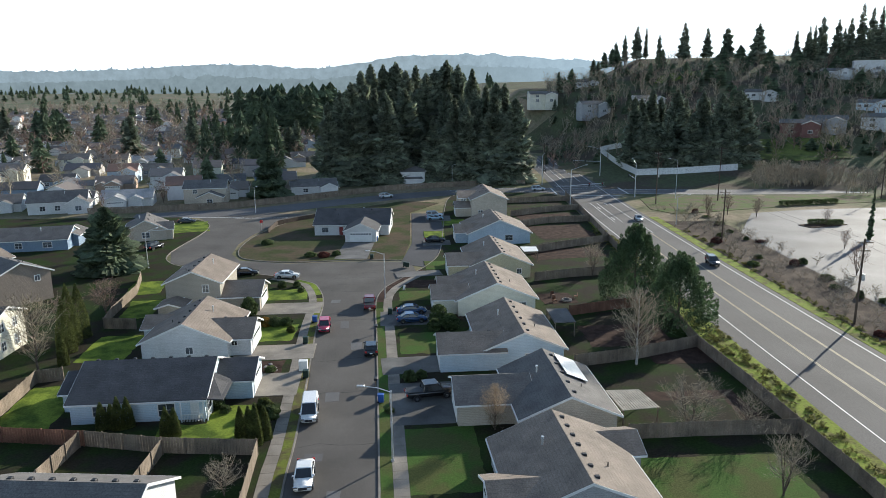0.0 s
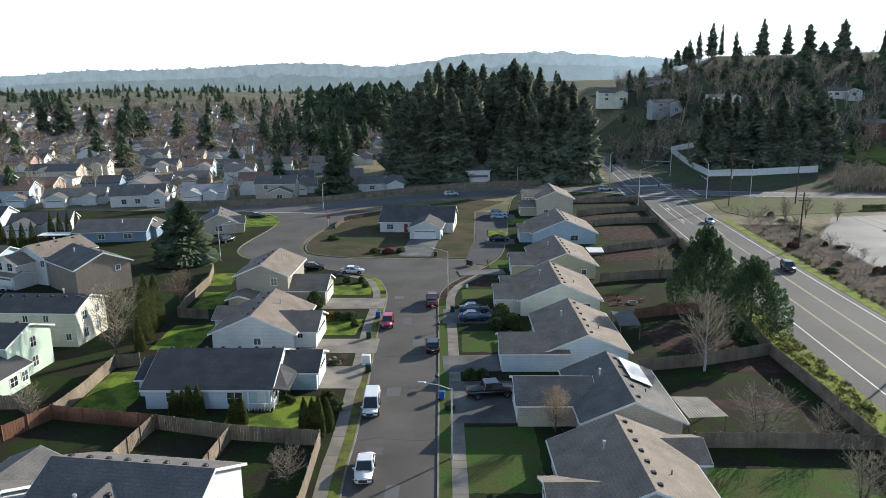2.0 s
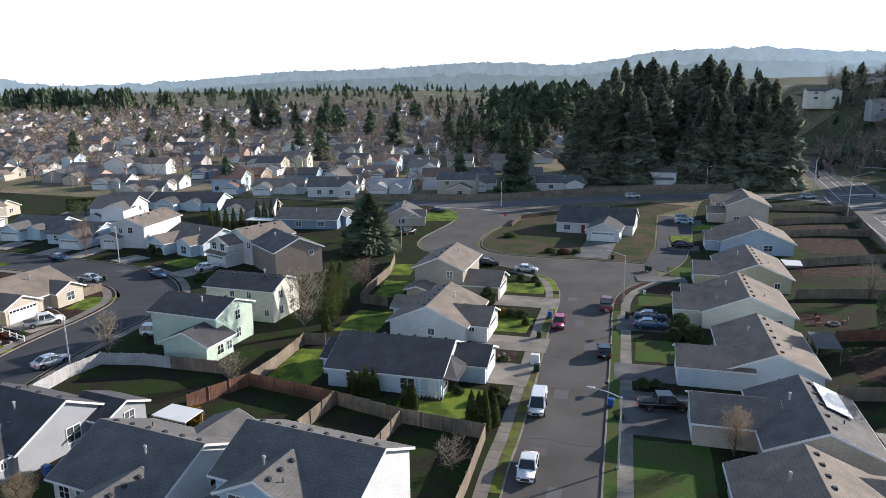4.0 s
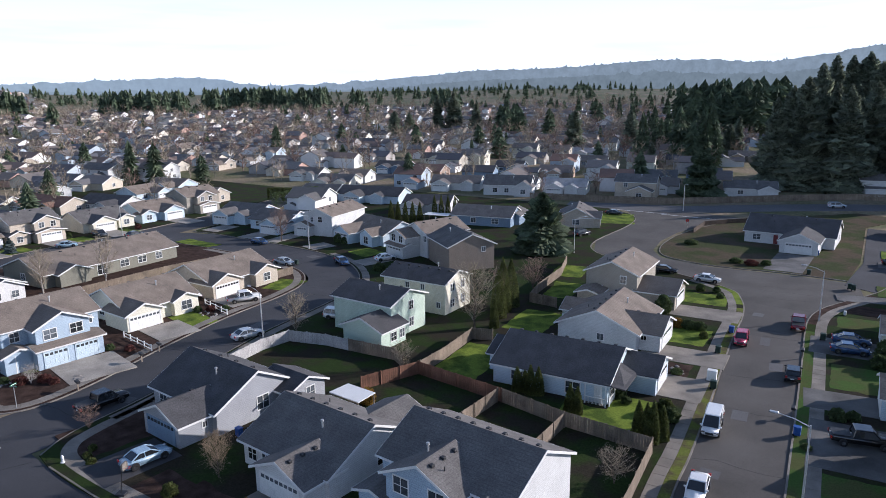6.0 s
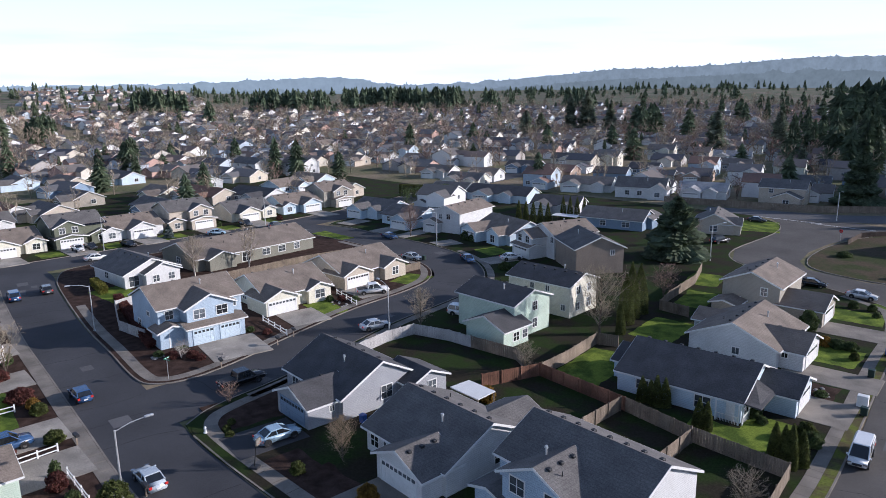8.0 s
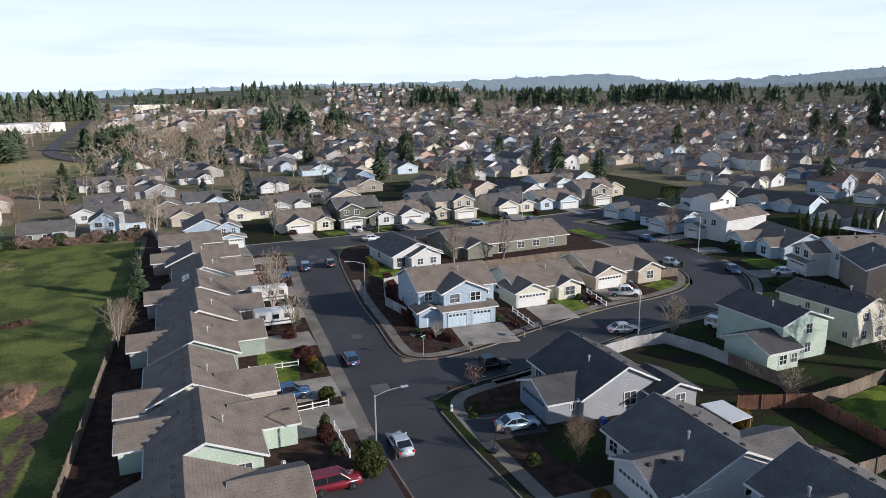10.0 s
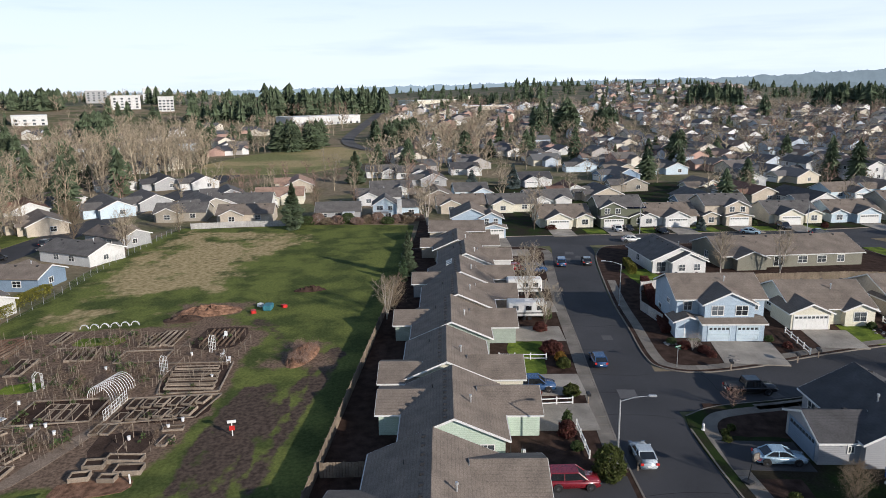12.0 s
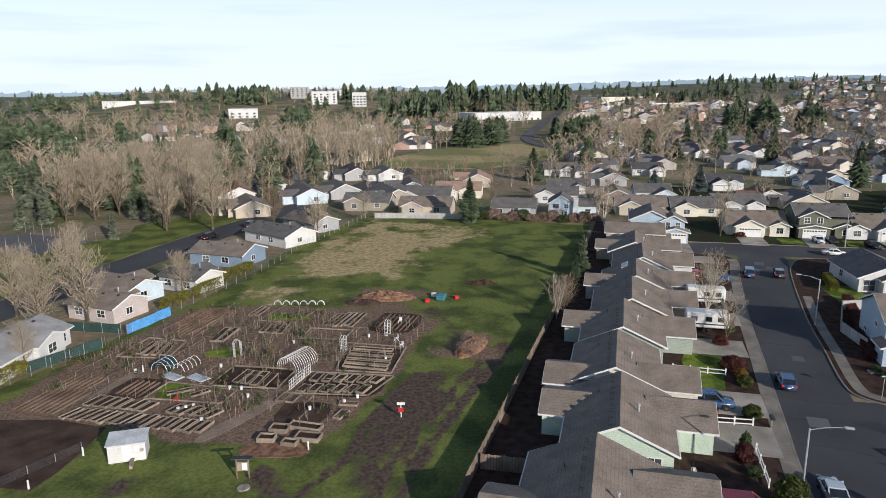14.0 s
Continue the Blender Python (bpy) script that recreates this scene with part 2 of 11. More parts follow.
M_TWIG = mat("bare twigs", (0.315, 0.262, 0.19), 0.9, 0.7, 1.3, 0.5, 4, 0.0, vary=0.3, island=True)
M_TWIG_RED = mat("russet twigs", (0.24, 0.165, 0.13), 0.9, 0.7, 1.3, 0.5, 4, 0.0, vary=0.25, island=True)
M_TWIG_TAN = mat("dry tan leaves", (0.29, 0.225, 0.155), 0.9, 0.7, 1.3, 0.5, 4, 0.0, vary=0.25, island=True, thin=0.4)
M_TWIG_PALE = mat("birch bark", (0.5, 0.45, 0.4), 0.85, 0.6, 1.2, 2.5, 6, 0.1)
M_TRUNK = mat("tree bark", (0.11, 0.085, 0.065), 0.95, 0.6, 1.4, 2.0, 9, 0.4)
M_PLANK = mat("garden planks", (0.25, 0.205, 0.16), 0.9, 0.65, 1.3, 0.8, 8, 0.2, vary=0.3)
M_BLUE_TARP = mat("blue tarp", (0.1, 0.3, 0.62), 0.5, 0.8, 1.15, 0.9, 5, 0.3)
M_BLUE_BIN = mat("blue plastic", (0.03, 0.09, 0.3), 0.45, 0.9, 1.1, 2, 9, 0)
M_GREEN_BIN = mat("dark green plastic", (0.02, 0.04, 0.03), 0.5, 0.9, 1.1, 2, 9, 0)
M_WHITE_PLASTIC = mat("white plastic", (0.75, 0.75, 0.74), 0.4, 0.93, 1.03, 2, 9, 0)
M_RED = mat("red plastic", (0.5, 0.03, 0.025), 0.45, 0.9, 1.1, 2, 9, 0)
M_STONE = mat("garden stone", (0.25, 0.23, 0.21), 0.9, 0.6, 1.3, 1.5, 8, 0.5, vary=0.2, island=True)
M_PALLET = mat("corrugated roofing", (0.3, 0.27, 0.22), 0.6, 0.7, 1.2, 0.6, 8, 0.1)


def roof_mat(name, col):
    first = name not in MATS
    m = mat(name, col, 0.9, 0.78, 1.2, 0.5, 7, 0.5)
    return lined(m, 0.14, "Z", 0.03, 0.5, 0.25) if first else m


ROOF_BROWN = roof_mat("brown shingles", (0.2, 0.165, 0.135))
ROOF_GREY = roof_mat("grey shingles", (0.128, 0.12, 0.114))
ROOF_DARK = roof_mat("charcoal shingles", (0.075, 0.073, 0.075))
ROOF_PALE = roof_mat("pale grey shingles", (0.3, 0.3, 0.3))
ROOF_RED = roof_mat("red-brown shingles", (0.2, 0.115, 0.085))
ROOF_CLAY = roof_mat("clay-coloured shingles", (0.33, 0.22, 0.165))
ROOF_MIX = palette("shingles of many shades", [(0.15, 0.13, 0.12), (0.11, 0.11, 0.115), (0.17, 0.145, 0.125), (0.075, 0.075, 0.08), (0.14, 0.135, 0.135), (0.19, 0.12, 0.095), (0.12, 0.115, 0.11)], 0.9)
WALL_MIX = palette("house paints", [(0.66, 0.66, 0.64), (0.52, 0.47, 0.38), (0.4, 0.47, 0.54), (0.62, 0.58, 0.48), (0.34, 0.33, 0.31), (0.7, 0.7, 0.7), (0.42, 0.45, 0.4), (0.36, 0.27, 0.21), (0.22, 0.3, 0.4)])
ROOF_FAR = palette("far shingles", [(0.15, 0.135, 0.125), (0.11, 0.11, 0.12), (0.17, 0.15, 0.135), (0.09, 0.09, 0.1), (0.2, 0.15, 0.125), (0.14, 0.14, 0.14)], 0.9, True)
WALL_FAR = palette("far house paints", [(0.68, 0.68, 0.66), (0.52, 0.48, 0.4), (0.42, 0.48, 0.54), (0.62, 0.58, 0.5), (0.38, 0.36, 0.34), (0.7, 0.7, 0.7), (0.45, 0.3, 0.25)], 0.8, True)


def covered(name, base, layers):
    """A ground material over which further covers lie where a mesh attribute says so, with ragged noisy edges."""
    m = base.copy()
    m.name = name
    n, l = m.node_tree.nodes, m.node_tree.links
    b = n["Principled BSDF"]
    tc = n.new("ShaderNodeTexCoord")
    out = b.inputs["Base Color"].links[0].from_socket
    for k, (attr, c0, c1, scale) in enumerate(layers):
        at = n.new("ShaderNodeAttribute")
        at.attribute_name = attr
        edge, grain = n.new("ShaderNodeTexNoise"), n.new("ShaderNodeTexNoise")
        edge.inputs["Scale"].default_value, edge.inputs["Detail"].default_value = scale, 7
        edge.inputs["Roughness"].default_value = 0.65
        grain.inputs["Scale"].default_value, grain.inputs["Detail"].default_value = 1.1 + k, 6
        l.new(tc.outputs["Object"], edge.inputs["Vector"])
        l.new(tc.outputs["Object"], grain.inputs["Vector"])
        add = n.new("ShaderNodeMath")
        add.operation = "MULTIPLY_ADD"
        add.inputs[1].default_value = 2.2
        l.new(edge.outputs["Fac"], add.inputs[0])
        l.new(at.outputs["Fac"], add.inputs[2])
        rng = n.new("ShaderNodeMapRange")
        rng.interpolation_type = "SMOOTHSTEP"
        rng.inputs["From Min"].default_value, rng.inputs["From Max"].default_value = 1.42, 1.78
        l.new(add.outputs[0], rng.inputs["Value"])
        ramp = n.new("ShaderNodeValToRGB")
        ramp.color_ramp.elements[0].position, ramp.color_ramp.elements[1].position = 0.32, 0.68
        ramp.color_ramp.elements[0].color, ramp.color_ramp.elements[1].color = (*c0, 1), (*c1, 1)
        l.new(grain.outputs["Fac"], ramp.inputs["Fac"])
        mx = n.new("ShaderNodeMixRGB")
        l.new(rng.outputs["Result"], mx.inputs["Fac"])
        l.new(out, mx.inputs["Color1"])
        l.new(ramp.outputs["Color"], mx.inputs["Color2"])
        out = mx.outputs["Color"]
    l.new(out, b.inputs["Base Color"])
    return m


M_FIELD_COVER = covered("meadow with worn and dug ground", M_FIELD, [("straw", (0.24, 0.19, 0.085), (0.5, 0.39, 0.22), 0.13), ("mud", (0.05, 0.037, 0.03), (0.125, 0.092, 0.072), 0.22), ("dug", (0.1, 0.07, 0.05), (0.25, 0.175, 0.125), 0.2)])
M_VERGE = mat("rough verge grass", (0.14, 0.13, 0.05), 0.95, scale=0.5, fine=4, bump=0.9, second=(0.2, 0.24, 0.045), second_at=0.46, spec=0.05)
M_LITTER = mat("leaf litter bank", (0.07, 0.052, 0.04), 0.95, scale=0.3, fine=4, bump=0.9, second=(0.11, 0.085, 0.065), second_at=0.55, spec=0.05)

# ---- builders ----
def mesh_of(bm, material, name):
    me = bpy.data.meshes.new(name)
    bm.normal_update()
    bm.to_mesh(me)
    bm.free()
    for m in material if isinstance(material, (list, tuple)) else [material]:
        me.materials.append(m)
    return me


def part(name, bm, material, parent, label=""):
    ob = new(name, bm if isinstance(bm, bpy.types.Mesh) else mesh_of(bm, material, name))
    ob.parent = parent
    return tagged(ob, label) if label else ob


def thing(name, label, category, m=None, group="", kind=""):
    ob = new(name)
    ob.empty_display_size = 0.3
    if m is not None:
        ob.matrix_world = m
    return tagged(ob, label, category, group, kind)


def single(name, bm, material, label, category, m=None, group="", kind=""):
    ob = new(name, bm if isinstance(bm, bpy.types.Mesh) else mesh_of(bm, material, name))
    if m is not None:
        ob.matrix_world = m
    return tagged(ob, label, category, group, kind)


def tri_mesh(name, verts, tris, material, smooth=False):
    """A mesh from numpy arrays of vertices and triangles."""
    verts, tris = np.asarray(verts, np.float32), np.asarray(tris, np.int32)
    me = bpy.data.meshes.new(name)
    me.vertices.add(len(verts))
    me.vertices.foreach_set("co", verts.ravel())
    me.loops.add(tris.size)
    me.loops.foreach_set("vertex_index", tris.ravel())
    me.polygons.add(len(tris))
    me.polygons.foreach_set("loop_start", np.arange(0, tris.size, 3, dtype=np.int32))
    me.polygons.foreach_set("loop_total", np.full(len(tris), 3, np.int32))
    me.update(calc_edges=True)
    me.validate()
    me.materials.append(material)
    me.polygons.foreach_set("use_smooth", [False] * len(me.polygons))
    return me


def merged(pieces):
    """Joins (verts, tris) pieces into one pair of arrays."""
    vs, fs, k = [], [], 0
    for v, f in pieces:
        vs.append(v)
        fs.append(np.asarray(f) + k)
        k += len(v)
    return np.concatenate(vs), np.concatenate(fs)


def placed(piece, x, y, z=0.0, rot=0.0, s=1.0, sz=None):
    v, f = piece
    c, d = math.cos(rot), math.sin(rot)
    sz = s if sz is None else sz
    out = np.empty_like(v)
    out[:, 0] = x + s * (c * v[:, 0] - d * v[:, 1])
    out[:, 1] = y + s * (d * v[:, 0] + c * v[:, 1])
    out[:, 2] = z + sz * v[:, 2]
    return out, f


def box(bm, x0, x1, y0, y1, z0, z1, bevel=0.0):
    vs = [bm.verts.new(p) for p in ((x0, y0, z0), (x1, y0, z0), (x1, y1, z0), (x0, y1, z0), (x0, y0, z1), (x1, y0, z1), (x1, y1, z1), (x0, y1, z1))]
    fs = [bm.faces.new([vs[i] for i in f]) for f in ((3, 2, 1, 0), (4, 5, 6, 7), (0, 1, 5, 4), (1, 2, 6, 5), (2, 3, 7, 6), (3, 0, 4, 7))]
    if bevel:
        es = list({e for f in fs for e in f.edges})
        bmesh.ops.bevel(bm, geom=es, offset=bevel, segments=1, affect="EDGES")
    return vs


def boxes(*dims, bevel=0.0):
    bm = bmesh.new()
    for d in dims:
        box(bm, *d, bevel=bevel)
    return bm


def tube(bm, p, q, r0, r1, n=8, cap=True):
    p, q = Vector(p), Vector(q)
    d = (q - p).normalized()
    a = d.orthogonal().normalized()
    b = d.cross(a)
    rings = []
    for c, r in ((p, r0), (q, r1)):
        rings.append([bm.verts.new(c + r * (math.cos(6.28318 * i / n) * a + math.sin(6.28318 * i / n) * b)) for i in range(n)])
    for i in range(n):
        bm.faces.new((rings[0][i], rings[0][(i + 1) % n], rings[1][(i + 1) % n], rings[1][i]))
    if cap:
        bm.faces.new(rings[0][::-1])
        bm.faces.new(rings[1])


def tubes(*segs, n=8):
    bm = bmesh.new()
    for s in segs:
        tube(bm, *s, n=n)
    return bm


def slab(bm, pts, z0, z1):
    """A flat polygon with thickness."""
    lo = [bm.verts.new((x, y, z0)) for x, y in pts]
    hi = [bm.verts.new((x, y, z1)) for x, y in pts]
    n = len(pts)
    area = sum(pts[i][0] * pts[(i + 1) % n][1] - pts[(i + 1) % n][0] * pts[i][1] for i in range(n))
    if area < 0:
        lo.reverse()
        hi.reverse()
    top = bm.faces.new(hi)
    bm.faces.new(lo[::-1])
    for i in range(n):
        bm.faces.new((lo[i], lo[(i + 1) % n], hi[(i + 1) % n], hi[i]))
    if n > 4:
        bmesh.ops.triangulate(bm, faces=[top])


def offset_line(pts, d):
    """The polyline moved d to its left."""
    out = []
    for i, p in enumerate(pts):
        a = Vector(pts[max(i - 1, 0)])
        b = Vector(pts[min(i + 1, len(pts) - 1)])
        t = (b - a).normalized()
        out.append((p[0] - t.y * d, p[1] + t.x * d))
    return out


def smooth_line(pts, k=4):
    """A curve through the points (Catmull-Rom)."""
    pts = [Vector(p) for p in pts]
    out = []
    for i in range(len(pts) - 1):
        p0, p1, p2, p3 = pts[max(i - 1, 0)], pts[i], pts[i + 1], pts[min(i + 2, len(pts) - 1)]
        for j in range(k):
            t = j / k
            q = 0.5 * (2 * p1 + (p2 - p0) * t + (2 * p0 - 5 * p1 + 4 * p2 - p3) * t * t + (3 * p1 - p0 - 3 * p2 + p3) * t ** 3)
            out.append((q.x, q.y))
    out.append((pts[-1].x, pts[-1].y))
    return out


def ribbon(bm, pts, d0, d1, z0, z1):
    """A band between two offsets of a polyline, with thickness."""
    a, b = offset_line(pts, d0), offset_line(pts, d1)
    for i in range(len(pts) - 1):
        q = [a[i], a[i + 1], b[i + 1], b[i]]
        slab(bm, q, z0, z1)


def road(label, pts, half, z, material=None, name="road"):
    bm = bmesh.new()
    a, b = offset_line(pts, half), offset_line(pts, -half)
    slab(bm, a + b[::-1], -0.3, z)
    return single(name, bm, material or M_ASPHALT, label, "road", kind="structure")


def patch(name, label, pts, z0, z1, material, category="ground"):
    bm = bmesh.new()
    slab(bm, pts, z0, z1)
    return single(name, bm, material, label, category, kind="structure")


def quad(x, y, w, h, rot=0.0):
    c, s = math.cos(radians(rot)), math.sin(radians(rot))
    return [(x + c * u - s * v, y + s * u + c * v) for u, v in ((-w / 2, -h / 2), (w / 2, -h / 2), (w / 2, h / 2), (-w / 2, h / 2))]


def smoothstep(a, b, x):
    t = min(max((x - a) / (b - a), 0.0), 1.0)   # also for falling edges, a > b
    return t * t * (3 - 2 * t)


def inside(x, y, poly):
    c = False
    for i in range(len(poly)):
        (x0, y0), (x1, y1) = poly[i], poly[i - 1]
        if (y0 > y) != (y1 > y) and x < (x1 - x0) * (y - y0) / (y1 - y0) + x0:
            c = not c
    return c

# ---- ground, roads, pavements ----
def height(x, y):
    """The lie of the land: level round the streets, rising to a hill beyond the cross road, falling away in the far west."""
    foot = 58 - 52 * smoothstep(400, 460, y)
    east = smoothstep(foot, foot + 40, x)
    crest = 36 + 24 * smoothstep(0.19, 0.25, x / max(y, 1.0))   # lower towards its western end
    h = east * min(crest, float(np.interp((y + 0.35 * x) / 1.05, (285, 320, 355, 380, 430, 480, 540, 640), (0, 5.5, 12, 16.5, 29, 41, 56, 60))))
    d = math.hypot(x, y)
    az = math.degrees(math.atan2(-x, y))
    h += 9.0 * smoothstep(430, 900, d) * smoothstep(8, 25, az)
    h += 16.0 * smoothstep(1050, 1700, d) * smoothstep(60, 68, az) * smoothstep(90, 80, az)
    h += 16.0 * smoothstep(650, 1000, d) * smoothstep(100, 108, az) * smoothstep(132, 124, az)
    far = smoothstep(700, 2400, d)
    h += far * (26.0 * smoothstep(100, 20, az) + 20.0 * smoothstep(50, 80, az) * smoothstep(100, 88, az))
    h += far * 8.0 * noise.noise((x * 0.002, y * 0.002, 0.3))
    return h


def ground_sheet():
    rs = [0, 30, 60, 90, 120, 150, 180, 210, 240, 260, 275, 290, 305, 320, 335, 350, 370, 390, 410, 430, 450, 475, 500, 540, 600, 680, 780, 900, 1100, 1350, 1700, 2200, 3000, 4800]
    n = 120
    vs, fs = [(0, 0, 0)], []
    for r in rs[1:]:
        for i in range(n):
            a = 6.283185 * i / n
            x, y = r * math.cos(a), r * math.sin(a)
            vs.append((x, y, height(x, y)))
    for i in range(n):
        fs.append((0, 1 + i, 1 + (i + 1) % n))
    for k in range(len(rs) - 2):
        for i in range(n):
            a, b = 1 + k * n + i, 1 + k * n + (i + 1) % n
            c, d = a + n, b + n
            fs += [(a, c, d), (a, d, b)]
    me = tri_mesh("ground", np.array(vs), np.array(fs), M_GROUND)
    me.polygons.foreach_set("use_smooth", [True] * len(me.polygons))
    me.materials.append(M_HILL)
    me.materials.append(M_WOODS)
    for p in me.polygons:   # the wooded hill and the distance are greener than the level ground
        p.material_index = 1 if p.center.x > 56 and p.center.y > 225 else 2 if p.center.length > 950 else 0
    return single("ground", me, None, "wide winter ground of grass and earth", "ground", kind="structure")


ground_sheet()

# carriageways
S1 = smooth_line([(-2, 0), (-9.5, 45), (-11.8, 76), (-14.8, 97), (-16.6, 114), (-16.5, 124), (-18, 133)])
road("dark asphalt residential street with parked cars", S1, 4.75, 0.030, M_ASPHALT_WARM)
BULB = [(-20.5, 112), (-12, 114), (-9.3, 126), (-6, 134), (-7.5, 142), (-20, 142.5), (-33, 141), (-44, 144), (-47.5, 150), (-49, 160), (-48.5, 172), (-45, 186), (-38, 200), (-56, 204), (-76, 203), (-66, 190), (-62, 177), (-61.8, 152), (-58, 142), (-50, 137), (-36, 132), (-26, 127), (-23, 121)]
patch("road", "broad asphalt junction round a grassy corner lot", BULB, -0.3, 0.034, M_ASPHALT_WARM, "road")
COLLECT = smooth_line([(-240, 170), (-160, 186), (-100, 196), (-72, 203), (-56, 208), (-38, 221), (-18, 234), (2, 243), (20, 248), (40, 247), (62, 243), (104, 239), (160, 242), (260, 250), (420, 262)])
road("curving two-lane collector road", COLLECT[9:], 6.0, 0.038, M_ASPHALT_OLD)
HWY = smooth_line([(56, -60), (53, 0), (51.1, 64), (50.4, 88), (49.9, 110), (49.3, 140), (48.9, 170), (48.6, 200), (48.8, 235), (49.4, 270), (50, 310), (50.5, 360), (50, 430), (44, 520)])
bm = bmesh.new()
ribbon(bm, HWY, -8.2, 9.6, -0.3, 0.044)
single("road", bm, M_ASPHALT_HWY, "wide asphalt highway with painted lanes", "road", kind="structure")
LANE_N = [(-9.5, 140), (-4, 137), (-1.5, 150), (-0.5, 175), (-1, 200), (-10, 201), (-9, 180), (-8, 160)]
patch("road", "narrow asphalt lane between houses", LANE_N, -0.3, 0.05, M_ASPHALT, "road")
STC = smooth_line([(-30, 23), (-58, 23), (-75, 24.2), (-94, 26), (-112, 27.5), (-136, 31), (-150, 34), (-162, 34)])
road("asphalt side street in low sun", STC, 4.6, 0.031)
STD = smooth_line([(-76, 24), (-76, 37), (-79.5, 50), (-83.5, 67), (-85.5, 82), (-90, 94), (-101, 101), (-115, 103.5), (-130, 104), (-146, 103.5), (-160, 98)])
road("curving asphalt street with a wide bend", STD, 5.6, 0.033)
STE = smooth_line([(-159.4, 17), (-160, 32), (-160, 60), (-161, 85), (-162, 105), (-168, 140), (-180, 180), (-190, 240)])
road("asphalt street in front of a row of houses", STE, 5.6, 0.036)
EAST_ROAD = smooth_line([(-60, -96), (-117, -94), (-150, -93), (-195, -89), (-260, -84), (-340, -80)])
road("asphalt road beside a park", EAST_ROAD, 5.0, 0.032)
FAR_ROAD = smooth_line([(-392, 14), (-411, -4.6), (-419.4, -21), (-440.6, -35.2), (-481, -47.4), (-539, -51.6), (-668, -49.2), (-928, -43.6), (-1400, -45)])
MEADOW = [(-306, -100), (-303, -70), (-309, -48), (-361, -20), (-396, -6), (-408, -22), (-430, -40), (-470, -56), (-440, -72), (-400, -96), (-350, -106)]
far_road = bmesh.new()
for (a, b), (c, d) in zip(zip(offset_line(FAR_ROAD, 4.6), offset_line(FAR_ROAD, -4.6)), list(zip(offset_line(FAR_ROAD, 4.6), offset_line(FAR_ROAD, -4.6)))[1:]):
    far_road.faces.new([far_road.verts.new((x, y, height(x, y) + 0.4)) for x, y in (a, b, d, c)])
bmesh.ops.recalc_face_normals(far_road, faces=far_road.faces)
single("road", far_road, M_ASPHALT_HWY, "far bending road through fields", "road", kind="structure")

# raised lots with kerbs
K_S1_W = smooth_line([(-6, 0), (-13.2, 45), (-14.9, 57), (-15.5, 64.5), (-17, 78), (-19.4, 98), (-20.8, 113), (-23, 121.5), (-26, 126.5), (-35.5, 131.7), (-50, 136.8), (-58, 142), (-61.8, 152), (-62, 176), (-66, 189), (-76, 197)])
K_D_E = smooth_line([(-69, 28.6), (-71.2, 33), (-72.6, 42), (-75.5, 54), (-78.8, 67), (-80.6, 80), (-83.5, 92), (-92, 101.5), (-103, 107), (-118, 109.3), (-146, 109.5), (-156, 112), (-158, 150)])
K_C_N1 = [(-30, 27.8), (-58, 27.7), (-66, 28)]
K_S1_E = smooth_line([(2.5, 0), (-4.9, 45), (-6.2, 56), (-8.2, 76), (-10.2, 95.5), (-12, 113), (-11.4, 121), (-9.2, 127), (-6, 133.5), (-3.5, 140), (-1.5, 150), (-0.8, 175), (-0.5, 205), (2, 234), (12, 240.5), (28, 241.5), (36, 238), (38.6, 230)])
K_CORNER = smooth_line([(-154.2, 50), (-152.5, 42), (-146, 38.3), (-136, 36), (-112, 32.3), (-98, 30.9), (-86, 29.7), (-82.2, 30.8), (-80.6, 35), (-82, 43), (-85, 52), (-88.8, 67), (-90.5, 80), (-93.5, 88.5), (-101, 94.8), (-114, 97.6), (-130, 98.3), (-144, 97.5), (-152, 94), (-154.8, 86), (-154.5, 65), (-154.2, 50)])
K_T = smooth_line([(-30, 19), (-58.5, 19.4), (-75, 20.7), (-94, 22.4), (-112, 24.0), (-136, 27.0), (-148, 28.6), (-153, 26), (-154, 15), (-153.5, -2.4)])
K_E_W = smooth_line([(-165.4, 17), (-165.6, 32), (-165.7, 60), (-167, 85), (-168, 105), (-174, 140), (-186, 180)])
K_ISLE = smooth_line([(-9.3, 143), (-20, 143.4), (-32.5, 142), (-42.5, 144.6), (-46.3, 150.5), (-47.7, 160), (-47.2, 172), (-43.8, 186), (-35, 203)])


def lot(label, pts, material=M_LAWN_DRY):
    patch("ground", label, pts, -0.3, 0.13, material)


lot("raised corner block of house lots", K_CORNER[:-1], M_BARK)
lot("raised block of house lots with yards", K_S1_W + [(-160, 196), (-160, 150)] + K_D_E[::-1] + K_C_N1[::-1], M_YARD)
lot("raised strip of house lots beside the highway", K_S1_E + [(38.4, 165), (36.6, 95), (37, 57), (39, 0)], M_YARD)
lot("raised row of house lots beside a field", K_T + [(-150, -3.2), (-95, -6.8), (-53, -10.4), (-30, -11)], M_BARK)
lot("corner lot of thin grass", K_ISLE + [(-14, 224), (-2, 220), (-10.5, 202), (-9.4, 180), (-8.5, 160)], M_ROUGH)
lot("raised lots of a far row of houses", K_E_W + [(-260, 180), (-260, 17)], M_YARD)
lot("dark earth yards at the end of a row of houses", [(-153.8, -2.2), (-154.2, 17), (-165.4, 16.9), (-190, 16.9), (-188, 0), (-170, -1.0)], M_BARK)

bm = bmesh.new()
for k, side in ((K_S1_W, 1), (K_D_E, -1), (K_C_N1, -1), (K_S1_E, -1), (K_CORNER, 1), (K_T, 1), (K_E_W, 1), (K_ISLE, -1)):
    ribbon(bm, k, -0.02 * side, 0.17 * side, -0.3, 0.152)
single("kerb", bm, M_CONCRETE, "pale concrete kerbs along the streets", "kerb", kind="structure")


